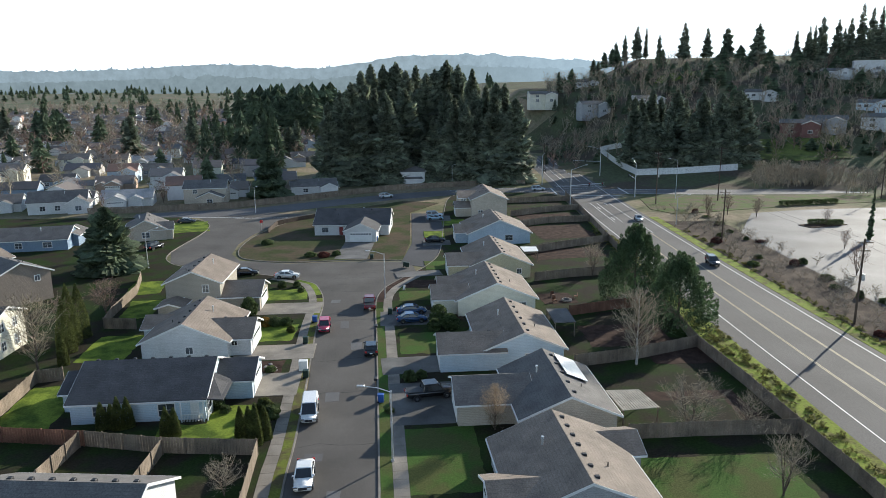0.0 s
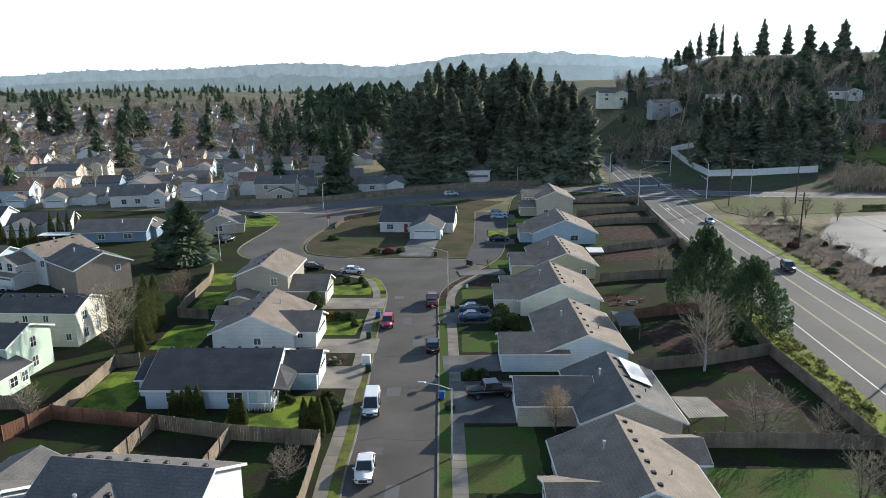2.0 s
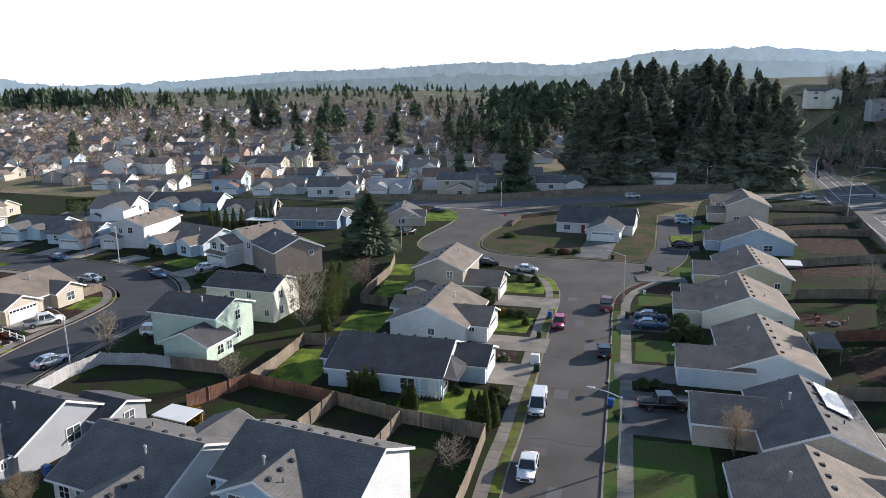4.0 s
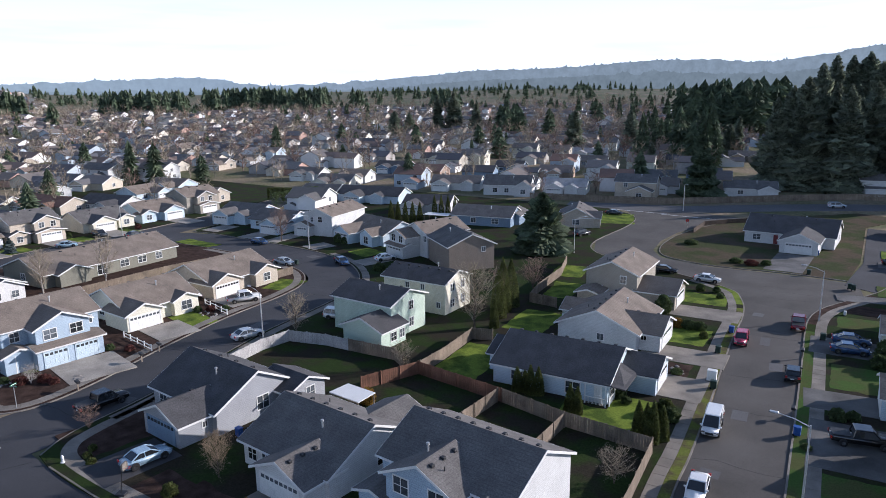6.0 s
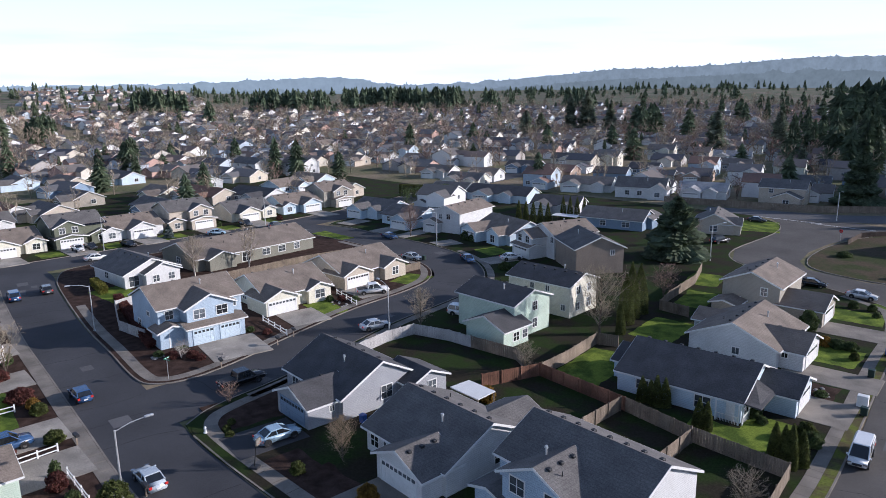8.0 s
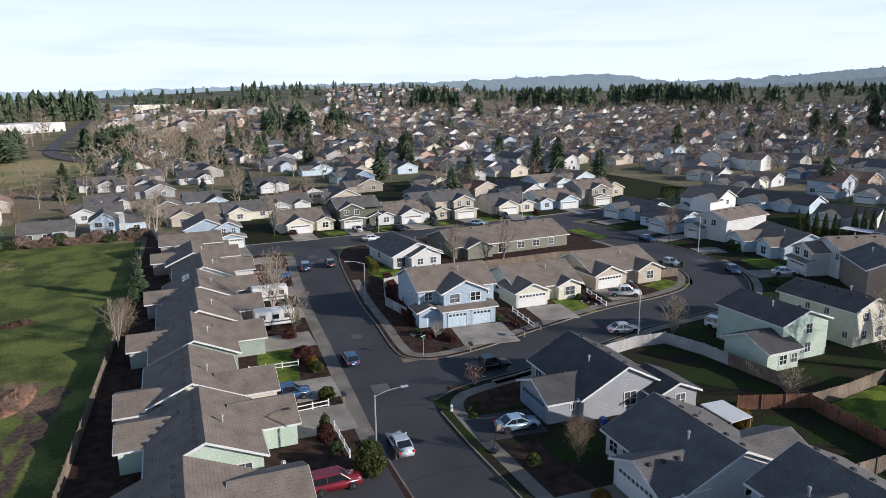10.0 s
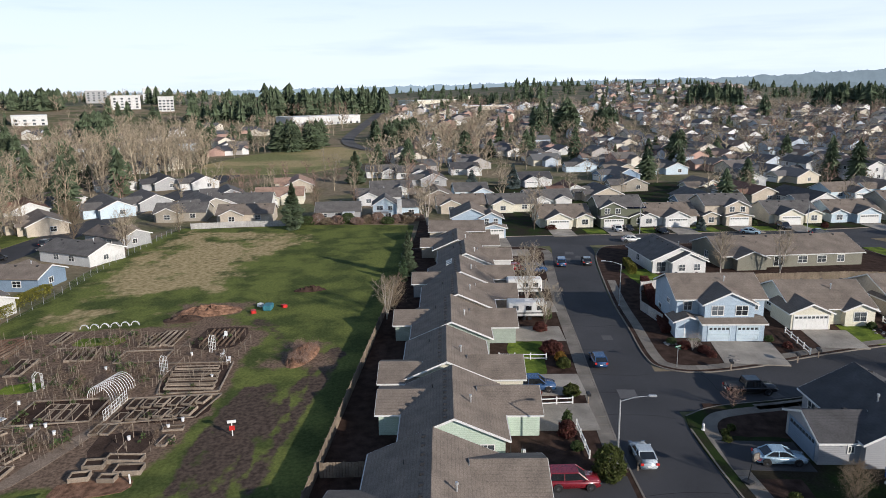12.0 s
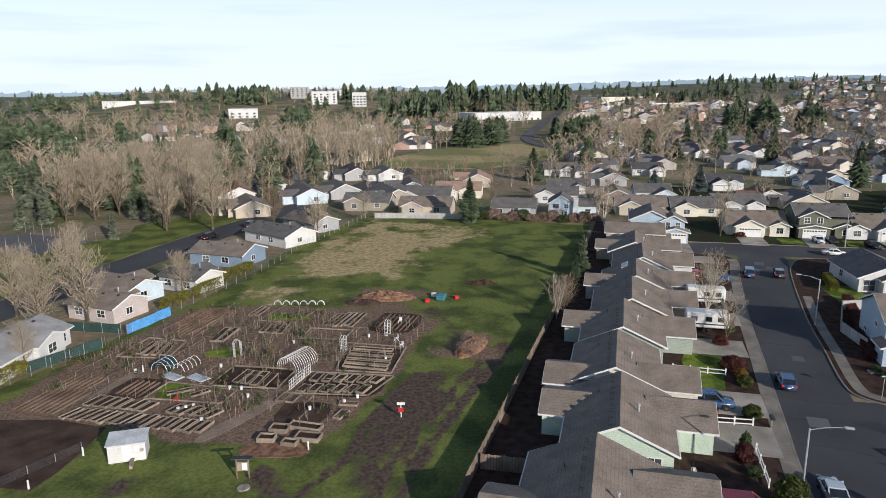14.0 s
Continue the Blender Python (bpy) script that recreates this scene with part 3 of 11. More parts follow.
def sidewalk(line, d0, d1, label):
    """Slabs of pavement with open joints."""
    ob = thing("pavement", label, "pavement", kind="structure")
    total, pts = 0.0, [line[0]]
    for a, b in zip(line, line[1:]):
        n = max(1, round((Vector(b) - Vector(a)).length / 1.7))
        for i in range(n):
            t = (i + 1) / n
            pts.append((a[0] + (b[0] - a[0]) * t, a[1] + (b[1] - a[1]) * t))
    p, q = offset_line(pts, d0), offset_line(pts, d1)
    for i in range(len(pts) - 1):
        bm = bmesh.new()
        u = 0.012
        f = lambda a, b, t: (a[0] + (b[0] - a[0]) * t, a[1] + (b[1] - a[1]) * t)
        slab(bm, [f(p[i], p[i + 1], u), f(p[i], p[i + 1], 1 - u), f(q[i], q[i + 1], 1 - u), f(q[i], q[i + 1], u)], 0.1, 0.158)
        part("paving_slab", bm, M_CONCRETE, ob)


sidewalk(K_S1_W[4:36], 1.2, 2.5, "concrete sidewalk with a grass verge")
sidewalk(K_S1_E[3:32], -1.35, -2.8, "concrete sidewalk beside parked cars")
sidewalk(K_CORNER[14:66], 0.75, 2.15, "concrete sidewalk round a corner lot")
sidewalk(K_T[4:26], 0.2, 1.75, "concrete sidewalk along a row of houses")
sidewalk(K_D_E[6:34], -0.6, -2.0, "concrete sidewalk round the bend")
CORNER_WALK = smooth_line([(-74.2, 48), (-72.6, 42), (-71.2, 33.6), (-69.6, 30.2), (-66.4, 28.3), (-61, 27.8), (-52, 27.8), (-42, 27.8), (-31, 27.8)])
sidewalk(CORNER_WALK, 1.1, 2.6, "concrete sidewalk round a street corner")

# verges between kerb and sidewalk; dull eastern grass has shade in its colour
for line, d0, d1, mt, lb in ((CORNER_WALK, -0.1, 1.08, M_YARD, "dull mossy verge round a street corner"), (K_S1_W[6:26], 0.18, 1.18, M_MOSS, "mossy grass verge beside the kerb"), (K_S1_W[26:34], 0.18, 1.18, M_LAWN, "green grass verge beside the kerb"), (K_S1_E[4:20], -0.18, -1.33, M_LAWN_DULL, "dull grass verge beside the kerb"), (K_S1_E[20:34], -0.18, -1.33, M_BARK, "brown planted verge beside the kerb")):
    bm = bmesh.new()
    ribbon(bm, line, d0, d1, 0.05, 0.15)
    single("ground", bm, mt, lb, "verge", kind="structure")
# highway paint
bm = bmesh.new()
for d in (-6.9, 6.9):
    ribbon(bm, HWY[4:], d - 0.09, d + 0.09, 0.03, 0.05)
ribbon(bm, HWY[36:], -3.1, -2.95, 0.03, 0.05)
ribbon(bm, HWY[36:], 3.3, 3.45, 0.03, 0.05)
ribbon(bm, HWY[24:31], -2.9, -2.75, 0.03, 0.05)
ribbon(bm, HWY[26:31], 0.9, 1.05, 0.03, 0.05)
ribbon(bm, HWY[26:31], 3.0, 3.15, 0.03, 0.05)
ribbon(bm, COLLECT[28:44], -0.2 + 5.1, 5.1, 0.03, 0.046)
ribbon(bm, COLLECT[28:44], -5.1, -4.9, 0.03, 0.046)
ribbon(bm, COLLECT[46:], 4.8, 5.0, 0.03, 0.046)
ribbon(bm, COLLECT[46:], -5.0, -4.8, 0.03, 0.046)
for y in (229.5, 233.0, 256.5, 260.0):
    slab(bm, [(41, y), (59.5, y), (59.5, y + 0.45), (41, y + 0.45)], 0.03, 0.052)
for x in (38.0, 62.5):
    slab(bm, [(x, 237), (x + 0.5, 237), (x + 0.5, 252), (x, 252)], 0.03, 0.054)
for x0, x1, y in ((-76, -58, 196.5), (-60, -45, 195)):
    slab(bm, [(x0, y), (x1, y), (x1, y + 0.35), (x0, y + 0.35)], 0.03, 0.05)
for x, y in ((46.4, 208), (50.2, 215), (46.4, 190), (46.5, 280)):
    slab(bm, [(x - 0.12, y - 2), (x + 0.12, y - 2), (x + 0.12, y + 1), (x - 0.12, y + 1)], 0.03, 0.052)
    slab(bm, [(x - 0.5, y + 1), (x + 0.5, y + 1), (x, y + 2.2)], 0.03, 0.052)
single("road_marking", bm, M_WHITE_LINE, "white painted road markings", "road marking", kind="structure")
bm = bmesh.new()
for d in (2.3, 2.56, -2.0, -2.26):
    ribbon(bm, HWY[4:25], d - 0.07, d + 0.07, 0.03, 0.051)
for d in (0.2, -0.2):
    ribbon(bm, COLLECT[28:42], d - 0.08, d + 0.08, 0.03, 0.046)
    ribbon(bm, COLLECT[48:], d - 0.08, d + 0.08, 0.03, 0.046)
    ribbon(bm, HWY[36:], d + 1.2, d + 1.35, 0.03, 0.051)
single("road_marking", bm, M_YELLOW_LINE, "yellow painted centre lines", "road marking", kind="structure")

# verges beside the highway, the shopping lot
bm = bmesh.new()
ribbon(bm, HWY[4:27], 9.6, 14.2, -0.2, 0.09)
single("ground", bm, M_VERGE, "grassy highway verge along a fence", "verge", kind="structure")
bm = bmesh.new()
ribbon(bm, HWY[4:28], -8.2, -10.6, -0.2, 0.08)
single("ground", bm, M_VERGE, "strip of bright grass along the highway", "verge", kind="structure")
bm = bmesh.new()
ribbon(bm, HWY[4:27], -10.6, -25, -0.2, 0.11)
single("ground", bm, M_LITTER, "brown planted bank between highway and lot", "bank", kind="structure")
patch("ground", "pale wet parking lot", [(70.5, 60), (71.2, 108), (71.8, 126), (71.9, 141), (73, 169), (87.5, 196.5), (104.5, 201.5), (131, 204.5), (180, 210), (220, 200), (220, 60)], -0.3, 0.12, M_LOT, "parking lot")
for px, py, w, h in ((98, 178, 12, 4.5), (112, 152, 16, 8), (128, 186, 20, 5), (92, 132, 8, 5)):
    patch("ground", "planted island in the parking lot", quad(px, py, w, h, 20), 0, 0.26, M_LAWN if w > 14 else M_BARK, "planting island")
patch("ground", "lawn on the corner of the cross road", [(61, 205), (66, 196), (90, 204), (118, 212), (170, 222), (170, 231), (64, 229)], -0.2, 0.1, M_LAWN_DRY)

# community field beside the houses
patch("ground", "broad green field of mown grass", [(-53, -11), (-95, -7), (-160, -2.5), (-182, -1.5), (-184, -15), (-184.5, -33), (-181, -62), (-143, -64.5), (-94, -66), (-60, -70), (-35, -73), (-35, -11)], -0.2, 0.06, M_FIELD, "field")


def cover_sheet():
    """Straw, worn tracks and dug plots on the field, as one fine sheet whose covers blend into the grass."""
    step = 0.8
    xs, ys = np.arange(-184, -36, step), np.arange(-72.5, -5, step)
    X, Y = np.meshgrid(xs, ys)

    def signed(poly):
        ins = np.zeros(X.shape, bool)
        d = np.full(X.shape, 1e9)
        for i in range(len(poly)):
            (x0, y0), (x1, y1) = poly[i], poly[i - 1]
            if y0 != y1:
                ins ^= ((y0 > Y) != (y1 > Y)) & (X < (x1 - x0) * (Y - y0) / (y1 - y0) + x0)
            d = np.minimum(d, along(x0, y0, x1, y1))
        return np.where(ins, d, -d)

    def along(x0, y0, x1, y1):
        t = np.clip(((X - x0) * (x1 - x0) + (Y - y0) * (y1 - y0)) / ((x1 - x0) ** 2 + (y1 - y0) ** 2 + 1e-9), 0, 1)
        return np.hypot(X - x0 - t * (x1 - x0), Y - y0 - t * (y1 - y0))

    def rut(pts, w):
        line = smooth_line(pts)
        return np.clip(1 - np.min([along(*a, *b) for a, b in zip(line, line[1:])], axis=0) / w, 0, 1)

    straw = np.clip(0.45 + signed([(-178, -58), (-176, -47), (-170, -30), (-161, -27), (-154, -34), (-144, -38), (-136, -36), (-127, -42), (-121, -49), (-119, -56), (-132, -61), (-155, -61)]) / 13, 0, 0.55)
    straw = np.maximum(straw, np.clip(0.55 + signed([(-119, -57.7), (-124, -53.5), (-123, -38), (-139, -39.7), (-156.5, -38.4), (-166.6, -46.7), (-153.5, -54.2), (-135.4, -58.2)]) / 9, 0, 0.78))
    straw = np.maximum(straw, np.clip(0.35 + signed([(-112, -62), (-104, -60), (-102, -53), (-112, -50)]) / 8, 0, 0.5))
    dug = np.clip(0.5 + signed([(-54.2, -59.4), (-58.1, -55.9), (-57.6, -45.2), (-57.3, -36), (-58.9, -27.2), (-63.1, -25.5), (-70.2, -24.6), (-79.6, -24), (-89.9, -24), (-97.6, -23), (-102.5, -26), (-103, -36.6), (-101.2, -56), (-96.4, -64.5), (-83.1, -64.8), (-77.2, -65.6), (-69.3, -66.2), (-59.8, -66)]) / 3, 0, 1)
    dug = np.maximum(dug, np.clip(0.5 + signed([(-100, -40), (-114, -40), (-115, -30), (-101, -29)]) / 7, 0, 0.7))
    dug = np.maximum(dug, np.clip(0.4 + signed([(-84, -12.5), (-95, -13), (-96, -20), (-85, -20.5)]) / 6, 0, 0.7))
    mud = np.maximum.reduce([np.clip(0.5 + signed([(-56.2, -20.6), (-62.4, -22.8), (-73.8, -22.5), (-78.7, -19.5), (-75.2, -15.9), (-64.8, -17)]) / 4, 0, 0.85), 0.7 * rut([(-42, -20), (-52, -19), (-60, -20.5), (-70, -20), (-79, -19)], 3.4), rut([(-44, -24), (-50.9, -24.6), (-58.5, -22.6), (-68, -22.6), (-79, -21)], 1.3), rut([(-45, -14.6), (-55, -16), (-66, -14.8), (-80, -12.9), (-90, -11)], 1.5), rut([(-45, -16.6), (-55, -18), (-66, -16.8), (-80, -14.9), (-92, -12)], 1.2), 0.8 * rut([(-42, -27), (-50, -26), (-53, -30)], 3.0), 0.62 * rut([(-42, -24), (-44, -40), (-50, -41)], 2.4), 0.55 * rut([(-98, -21), (-103, -24), (-108, -28)], 2.5)])
    keep = (straw + dug + mud) > 0.02
    fk = keep[:-1, :-1] | keep[1:, :-1] | keep[:-1, 1:] | keep[1:, 1:]
    idx = np.arange(X.size).reshape(X.shape)
    a, b, c, d = idx[:-1, :-1][fk], idx[:-1, 1:][fk], idx[1:, 1:][fk], idx[1:, :-1][fk]
    faces = np.concatenate([np.stack([a, b, c], 1), np.stack([a, c, d], 1)])
    used = np.unique(faces)
    back = np.zeros(X.size, np.int32)
    back[used] = np.arange(len(used))
    g = np.random.RandomState(4)
    Z = 0.075 + 0.02 * g.rand(*X.shape) * np.clip(dug + mud, 0, 1)
    v = np.stack([X.ravel(), Y.ravel(), Z.ravel()], 1)[used]
    me = tri_mesh("field_cover", v, back[faces], M_FIELD_COVER)
    for nm, arr in (("straw", straw), ("mud", mud), ("dug", dug)):
        me.attributes.new(nm, "FLOAT", "POINT").data.foreach_set("value", arr.ravel()[used].astype(np.float32))
    single("ground", me, None, "dug garden plots, straw grass and worn tracks", "field", kind="structure")


cover_sheet()
patch("ground", "dark tilled plot", [(-46.5, -48.6), (-49.6, -48.5), (-52.9, -48.9), (-58.4, -50), (-58.9, -56.5), (-57.6, -62.5), (-52, -66), (-46, -66)], 0, 0.12, M_SOIL, "garden")
patch("ground", "park lawn under bare trees", [(-60, -101), (-117, -99.5), (-150, -98.5), (-176, -96), (-178, -112), (-160, -120), (-146, -112), (-128, -128), (-90, -140)], -0.2, 0.07, M_FIELD, "park")
patch("ground", "distant straw-coloured meadow", MEADOW, -0.3, 0.1, M_MEADOW, "meadow")


def draped(label, pts, material, category, step=3.0):
    """A cover that follows the slope of the hill."""
    xs, ys = [p[0] for p in pts], [p[1] for p in pts]
    nx, ny = int((max(xs) - min(xs)) / step) + 1, int((max(ys) - min(ys)) / step) + 1
    grid = [[(min(xs) + i * step, min(ys) + j * step) for j in range(ny + 1)] for i in range(nx + 1)]
    vs = [(x, y, height(x, y) + 0.4) for col in grid for x, y in col]
    fs = []
    for i in range(nx):
        for j in range(ny):
            if inside(*grid[i][j], pts):
                a, b = i * (ny + 1) + j, (i + 1) * (ny + 1) + j
                fs += [(a, b, b + 1), (a, b + 1, a + 1)]
    single("ground", tri_mesh("ground", vs, fs, material), None, label, category, kind="structure")


draped("green pasture below the hillside houses", [(141, 321), (157, 319.5), (177, 316.5), (163, 282), (144, 284.5), (128, 290)], M_FIELD, "pasture")
draped("bright sunlit lawn high on the hill", [(129, 443), (137, 460.5), (152, 468), (168, 465), (149, 448)], M_LAWN, "lawn", 2.0)


def backdrop(label, r, prof, tooth, col, glow, seed):
    """A far wooded ridge as a plain self-lit backdrop, haze painted into its colour."""
    m = bpy.data.materials.new("ridge with painted haze")
    m.use_nodes = True
    n, l = m.node_tree.nodes, m.node_tree.links
    b = n["Principled BSDF"]
    nz = n.new("ShaderNodeTexNoise")
    nz.inputs["Scale"].default_value, nz.inputs["Detail"].default_value = 0.022, 12
    nz.inputs["Roughness"].default_value = 0.75
    tc = n.new("ShaderNodeTexCoord")
    l.new(tc.outputs["Object"], nz.inputs["Vector"])
    rp = n.new("ShaderNodeValToRGB")
    rp.color_ramp.elements[0].position, rp.color_ramp.elements[1].position = 0.35, 0.7
    rp.color_ramp.elements[0].color = (*[c * 0.8 for c in col], 1)
    rp.color_ramp.elements[1].color = (*[c * 1.22 for c in col], 1)
    l.new(nz.outputs["Fac"], rp.inputs["Fac"])
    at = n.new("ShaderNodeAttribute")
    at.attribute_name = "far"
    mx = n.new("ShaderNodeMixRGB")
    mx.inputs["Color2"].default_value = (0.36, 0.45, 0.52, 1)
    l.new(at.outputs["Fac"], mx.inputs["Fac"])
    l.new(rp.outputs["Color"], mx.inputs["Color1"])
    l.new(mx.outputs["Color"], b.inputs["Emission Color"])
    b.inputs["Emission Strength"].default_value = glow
    b.inputs["Base Color"].default_value = (0.03, 0.04, 0.03, 1)
    b.inputs["Roughness"].default_value = 1
    rnd = random.Random(seed)
    azs, els = [p[0] for p in prof], [p[1] for p in prof]
    vs, fs, far = [], [], []
    n_seg = 2900
    for i in range(n_seg + 1):
        az = azs[0] + (azs[-1] - azs[0]) * i / n_seg
        el = float(np.interp(az, azs, els))
        top = EYE[2] + r * math.tan(radians(el))
        top += tooth * (rnd.random() ** 2.2 * (1 if i % 2 else 0.35) * (0.6 + noise.noise((az * 3.1, seed, 4))) + 0.8 * noise.noise((az * 0.9, seed, 0)))
        a = radians(az)
        x, y = -math.sin(a) * r, math.cos(a) * r
        vs += [(x, y, -120), (x, y, top)]
        # share of painted haze: stronger to the west and towards the sun
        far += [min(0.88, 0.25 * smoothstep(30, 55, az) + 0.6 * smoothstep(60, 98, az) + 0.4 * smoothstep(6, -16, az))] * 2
        if i:
            k = 2 * i
            fs += [(k - 2, k, k + 1), (k - 2, k + 1, k - 1)]
    me = tri_mesh("backdrop", np.array(vs), np.array(fs), m)
    me.attributes.new("far", "FLOAT", "POINT").data.foreach_set("value", np.array(far, np.float32))
    single("backdrop", me, None, label, "hills", kind="structure")


RIDGE_FAR = [(-60, 2.4), (-30, 2.3), (-13, 2.1), (-9.5, 2.3), (-3.7, 2.8), (3, 2.75), (6, 2.3), (10, 1.75), (14, 2.0), (17, 2.1), (19.5, 2.0), (25, 1.65), (32, 1.5), (38, 1.0), (43, 0.65), (49, 0.5), (53, 1.15), (58, 1.05), (66, 0.72), (77, 0.6), (90, 0.35), (105, 0.1), (130, -0.1), (160, 0.0), (200, 0.3)]
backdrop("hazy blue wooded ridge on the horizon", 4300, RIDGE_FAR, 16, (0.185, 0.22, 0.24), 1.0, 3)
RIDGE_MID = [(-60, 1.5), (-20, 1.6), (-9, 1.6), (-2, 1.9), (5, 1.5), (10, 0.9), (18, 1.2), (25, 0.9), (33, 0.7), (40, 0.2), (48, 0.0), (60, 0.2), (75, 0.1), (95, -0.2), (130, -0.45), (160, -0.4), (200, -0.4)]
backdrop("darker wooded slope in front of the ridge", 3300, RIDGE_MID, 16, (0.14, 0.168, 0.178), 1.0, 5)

# ---- houses ----
def gable(block, oh=0.45):
    """Walls, roof and white edge boards of one gabled block: (cx, cy, lx, ly, eave, ridge axis, pitch, floor)."""
    cx, cy, lx, ly, e, ax, k, z0 = block
    swap = ax == "y"
    L, W = (ly, lx) if swap else (lx, ly)
    h = e + k * W / 2
    def P(u, v, z):
        return (cx + v, cy + u, z) if swap else (cx + u, cy + v, z)
    wall, roof, edges = bmesh.new(), bmesh.new(), []
    ends = []
    for u in (-L / 2, L / 2):
        ends.append([wall.verts.new(P(u, v, z)) for v, z in ((-W / 2, z0), (W / 2, z0), (W / 2, e), (0, h), (-W / 2, e))])
    wall.faces.new(ends[0])
    wall.faces.new(ends[1][::-1])
    for i in (0, 1, 4):
        wall.faces.new((ends[0][i], ends[1][i], ends[1][(i + 1) % 5], ends[0][(i + 1) % 5]))
    t = 0.16
    lift = 0.07
    U = L / 2 + 0.35
    V = W / 2 + oh
    zl = e - k * oh + lift
    zr = h + lift
    def prism(bm, sect, u0, u1):
        a = [bm.verts.new(P(u0, v, z)) for v, z in sect]
        b = [bm.verts.new(P(u1, v, z)) for v, z in sect]
        bm.faces.new(a)
        bm.faces.new(b[::-1])
        for i in range(len(sect)):
            j = (i + 1) % len(sect)
            bm.faces.new((a[i], b[i], b[j], a[j]))
        bmesh.ops.recalc_face_normals(bm, faces=bm.faces)
        return bm
    prism(roof, ((-V, zl), (0, zr), (V, zl), (V, zl + t), (0, zr + t), (-V, zl + t)), -U, U)
    w = V + 0.03
    rake = ((-w, zl - 0.1), (0, zr - 0.1), (w, zl - 0.1), (w, zl + t - 0.02), (0, zr + t - 0.02), (-w, zl + t - 0.02))
    edges.append(("bargeboard", prism(bmesh.new(), rake, -U - 0.04, -U)))
    edges.append(("bargeboard", prism(bmesh.new(), rake, U, U + 0.04)))
    for s in (-1, 1):
        edges.append(("gutter", prism(bmesh.new(), ((s * V, zl - 0.06), (s * (V + 0.11), zl - 0.06), (s * (V + 0.11), zl + 0.1), (s * V, zl + 0.1)), -U, U)))
    bmesh.ops.recalc_face_normals(wall, faces=wall.faces)
    return wall, roof, edges


def on_side(block, side, u, z):
    """The pose of a fitting on a wall: its own x along the wall, y outward, z up."""
    cx, cy, lx, ly = block[:4]
    if side == "s":
        return pose(cx + u, cy - ly / 2, z, 0, 0, 180)
    if side == "n":
        return pose(cx + u, cy + ly / 2, z)
    if side == "e":
        return pose(cx + lx / 2, cy + u, z, 0, 0, -90)
    return pose(cx - lx / 2, cy + u, z, 0, 0, 90)


SHARED = {}


def shared(key, make, material):
    if key not in SHARED:
        SHARED[key] = mesh_of(make(), material, key[0])
    return SHARED[key]


def lattice(xs, zs, holes, y0, y1):
    """A flat frame in one piece: a grid of bars with open cells."""
    bm = bmesh.new()
    v = [[bm.verts.new((x, y1, z)) for z in zs] for x in xs]
    fs = [bm.faces.new((v[i][j], v[i][j + 1], v[i + 1][j + 1], v[i + 1][j])) for i in range(len(xs) - 1) for j in range(len(zs) - 1) if (i, j) not in holes]
    ex = bmesh.ops.extrude_face_region(bm, geom=fs)
    bmesh.ops.translate(bm, verts=[g for g in ex["geom"] if isinstance(g, bmesh.types.BMVert)], vec=(0, y0 - y1, 0))
    bmesh.ops.recalc_face_normals(bm, faces=bm.faces)
    return bm


def window_frame(w, h):
    f = 0.1
    xs = [-w / 2 - f, -w / 2, -0.03, 0.03, w / 2, w / 2 + f]
    zs = [-f, 0, h * 0.5 - 0.02, h * 0.5 + 0.02, h, h + f] if h > 1.0 else [-f, 0, h, h + f]
    holes = {(i, j) for i in (1, 3) for j in ((1, 3) if h > 1.0 else (1,))}
    return lattice(xs, zs, holes, -0.02, 0.06)


def add_window(parent, block, side, u, z, w=1.3, h=1.2):
    m = on_side(block, side, u, z)
    fr = part("window", shared(("window", w, h), lambda: window_frame(w, h), M_TRIM), M_TRIM, parent, "white framed window")
    fr.matrix_local = m
    pn = part("pane", shared(("pane", w, h), lambda: boxes((-w / 2, w / 2, -0.02, 0.025, 0, h)), M_GLASS), M_GLASS, fr)
    return fr


def garage_mesh(w, h, lights):
    """A sectional door in one piece with sunk joints, and its jambs."""
    bm = bmesh.new()
    rows, cols = 4, max(4, round(w / 0.62))
    for r in range(rows):
        z0, z1 = h * r / rows, h * (r + 1) / rows
        box(bm, -w / 2, w / 2, -0.03, 0.03, z0, z1)
        if lights and r == rows - 1:
            continue
        for c in range(cols):
            x0 = -w / 2 + w * c / cols
            box(bm, x0 + 0.04, x0 + w / cols - 0.04, 0.0, 0.055, z0 + 0.05, z1 - 0.05)
    f = 0.14
    for x0, x1, z0, z1 in ((-w / 2 - f, -w / 2, 0, h + f), (w / 2, w / 2 + f, 0, h + f), (-w / 2, w / 2, h, h + f)):
        box(bm, x0, x1, -0.02, 0.08, z0, z1)
    return bm


def garage_lights(w, h):
    bm = bmesh.new()
    cols = max(4, round(w / 0.62))
    for c in range(cols):
        x0 = -w / 2 + w * c / cols
        box(bm, x0 + 0.09, x0 + w / cols - 0.09, 0.03, 0.06, h * 0.79, h * 0.94)
    return bm


def add_garage(parent, block, side, u=0.0, w=4.9, h=2.15, material=None, lights=True):
    mt = material or M_TRIM
    g = part("garage_door", shared(("garage_door", w, h, lights, mt.name), lambda: garage_mesh(w, h, lights), mt), mt, parent, "panelled garage door")
    g.matrix_local = on_side(block, side, u, 0.16)
    if lights:
        tagged(part("door_window", shared(("door_window", w, h), lambda: garage_lights(w, h), M_GLASS), M_GLASS, g), kind="stuff")


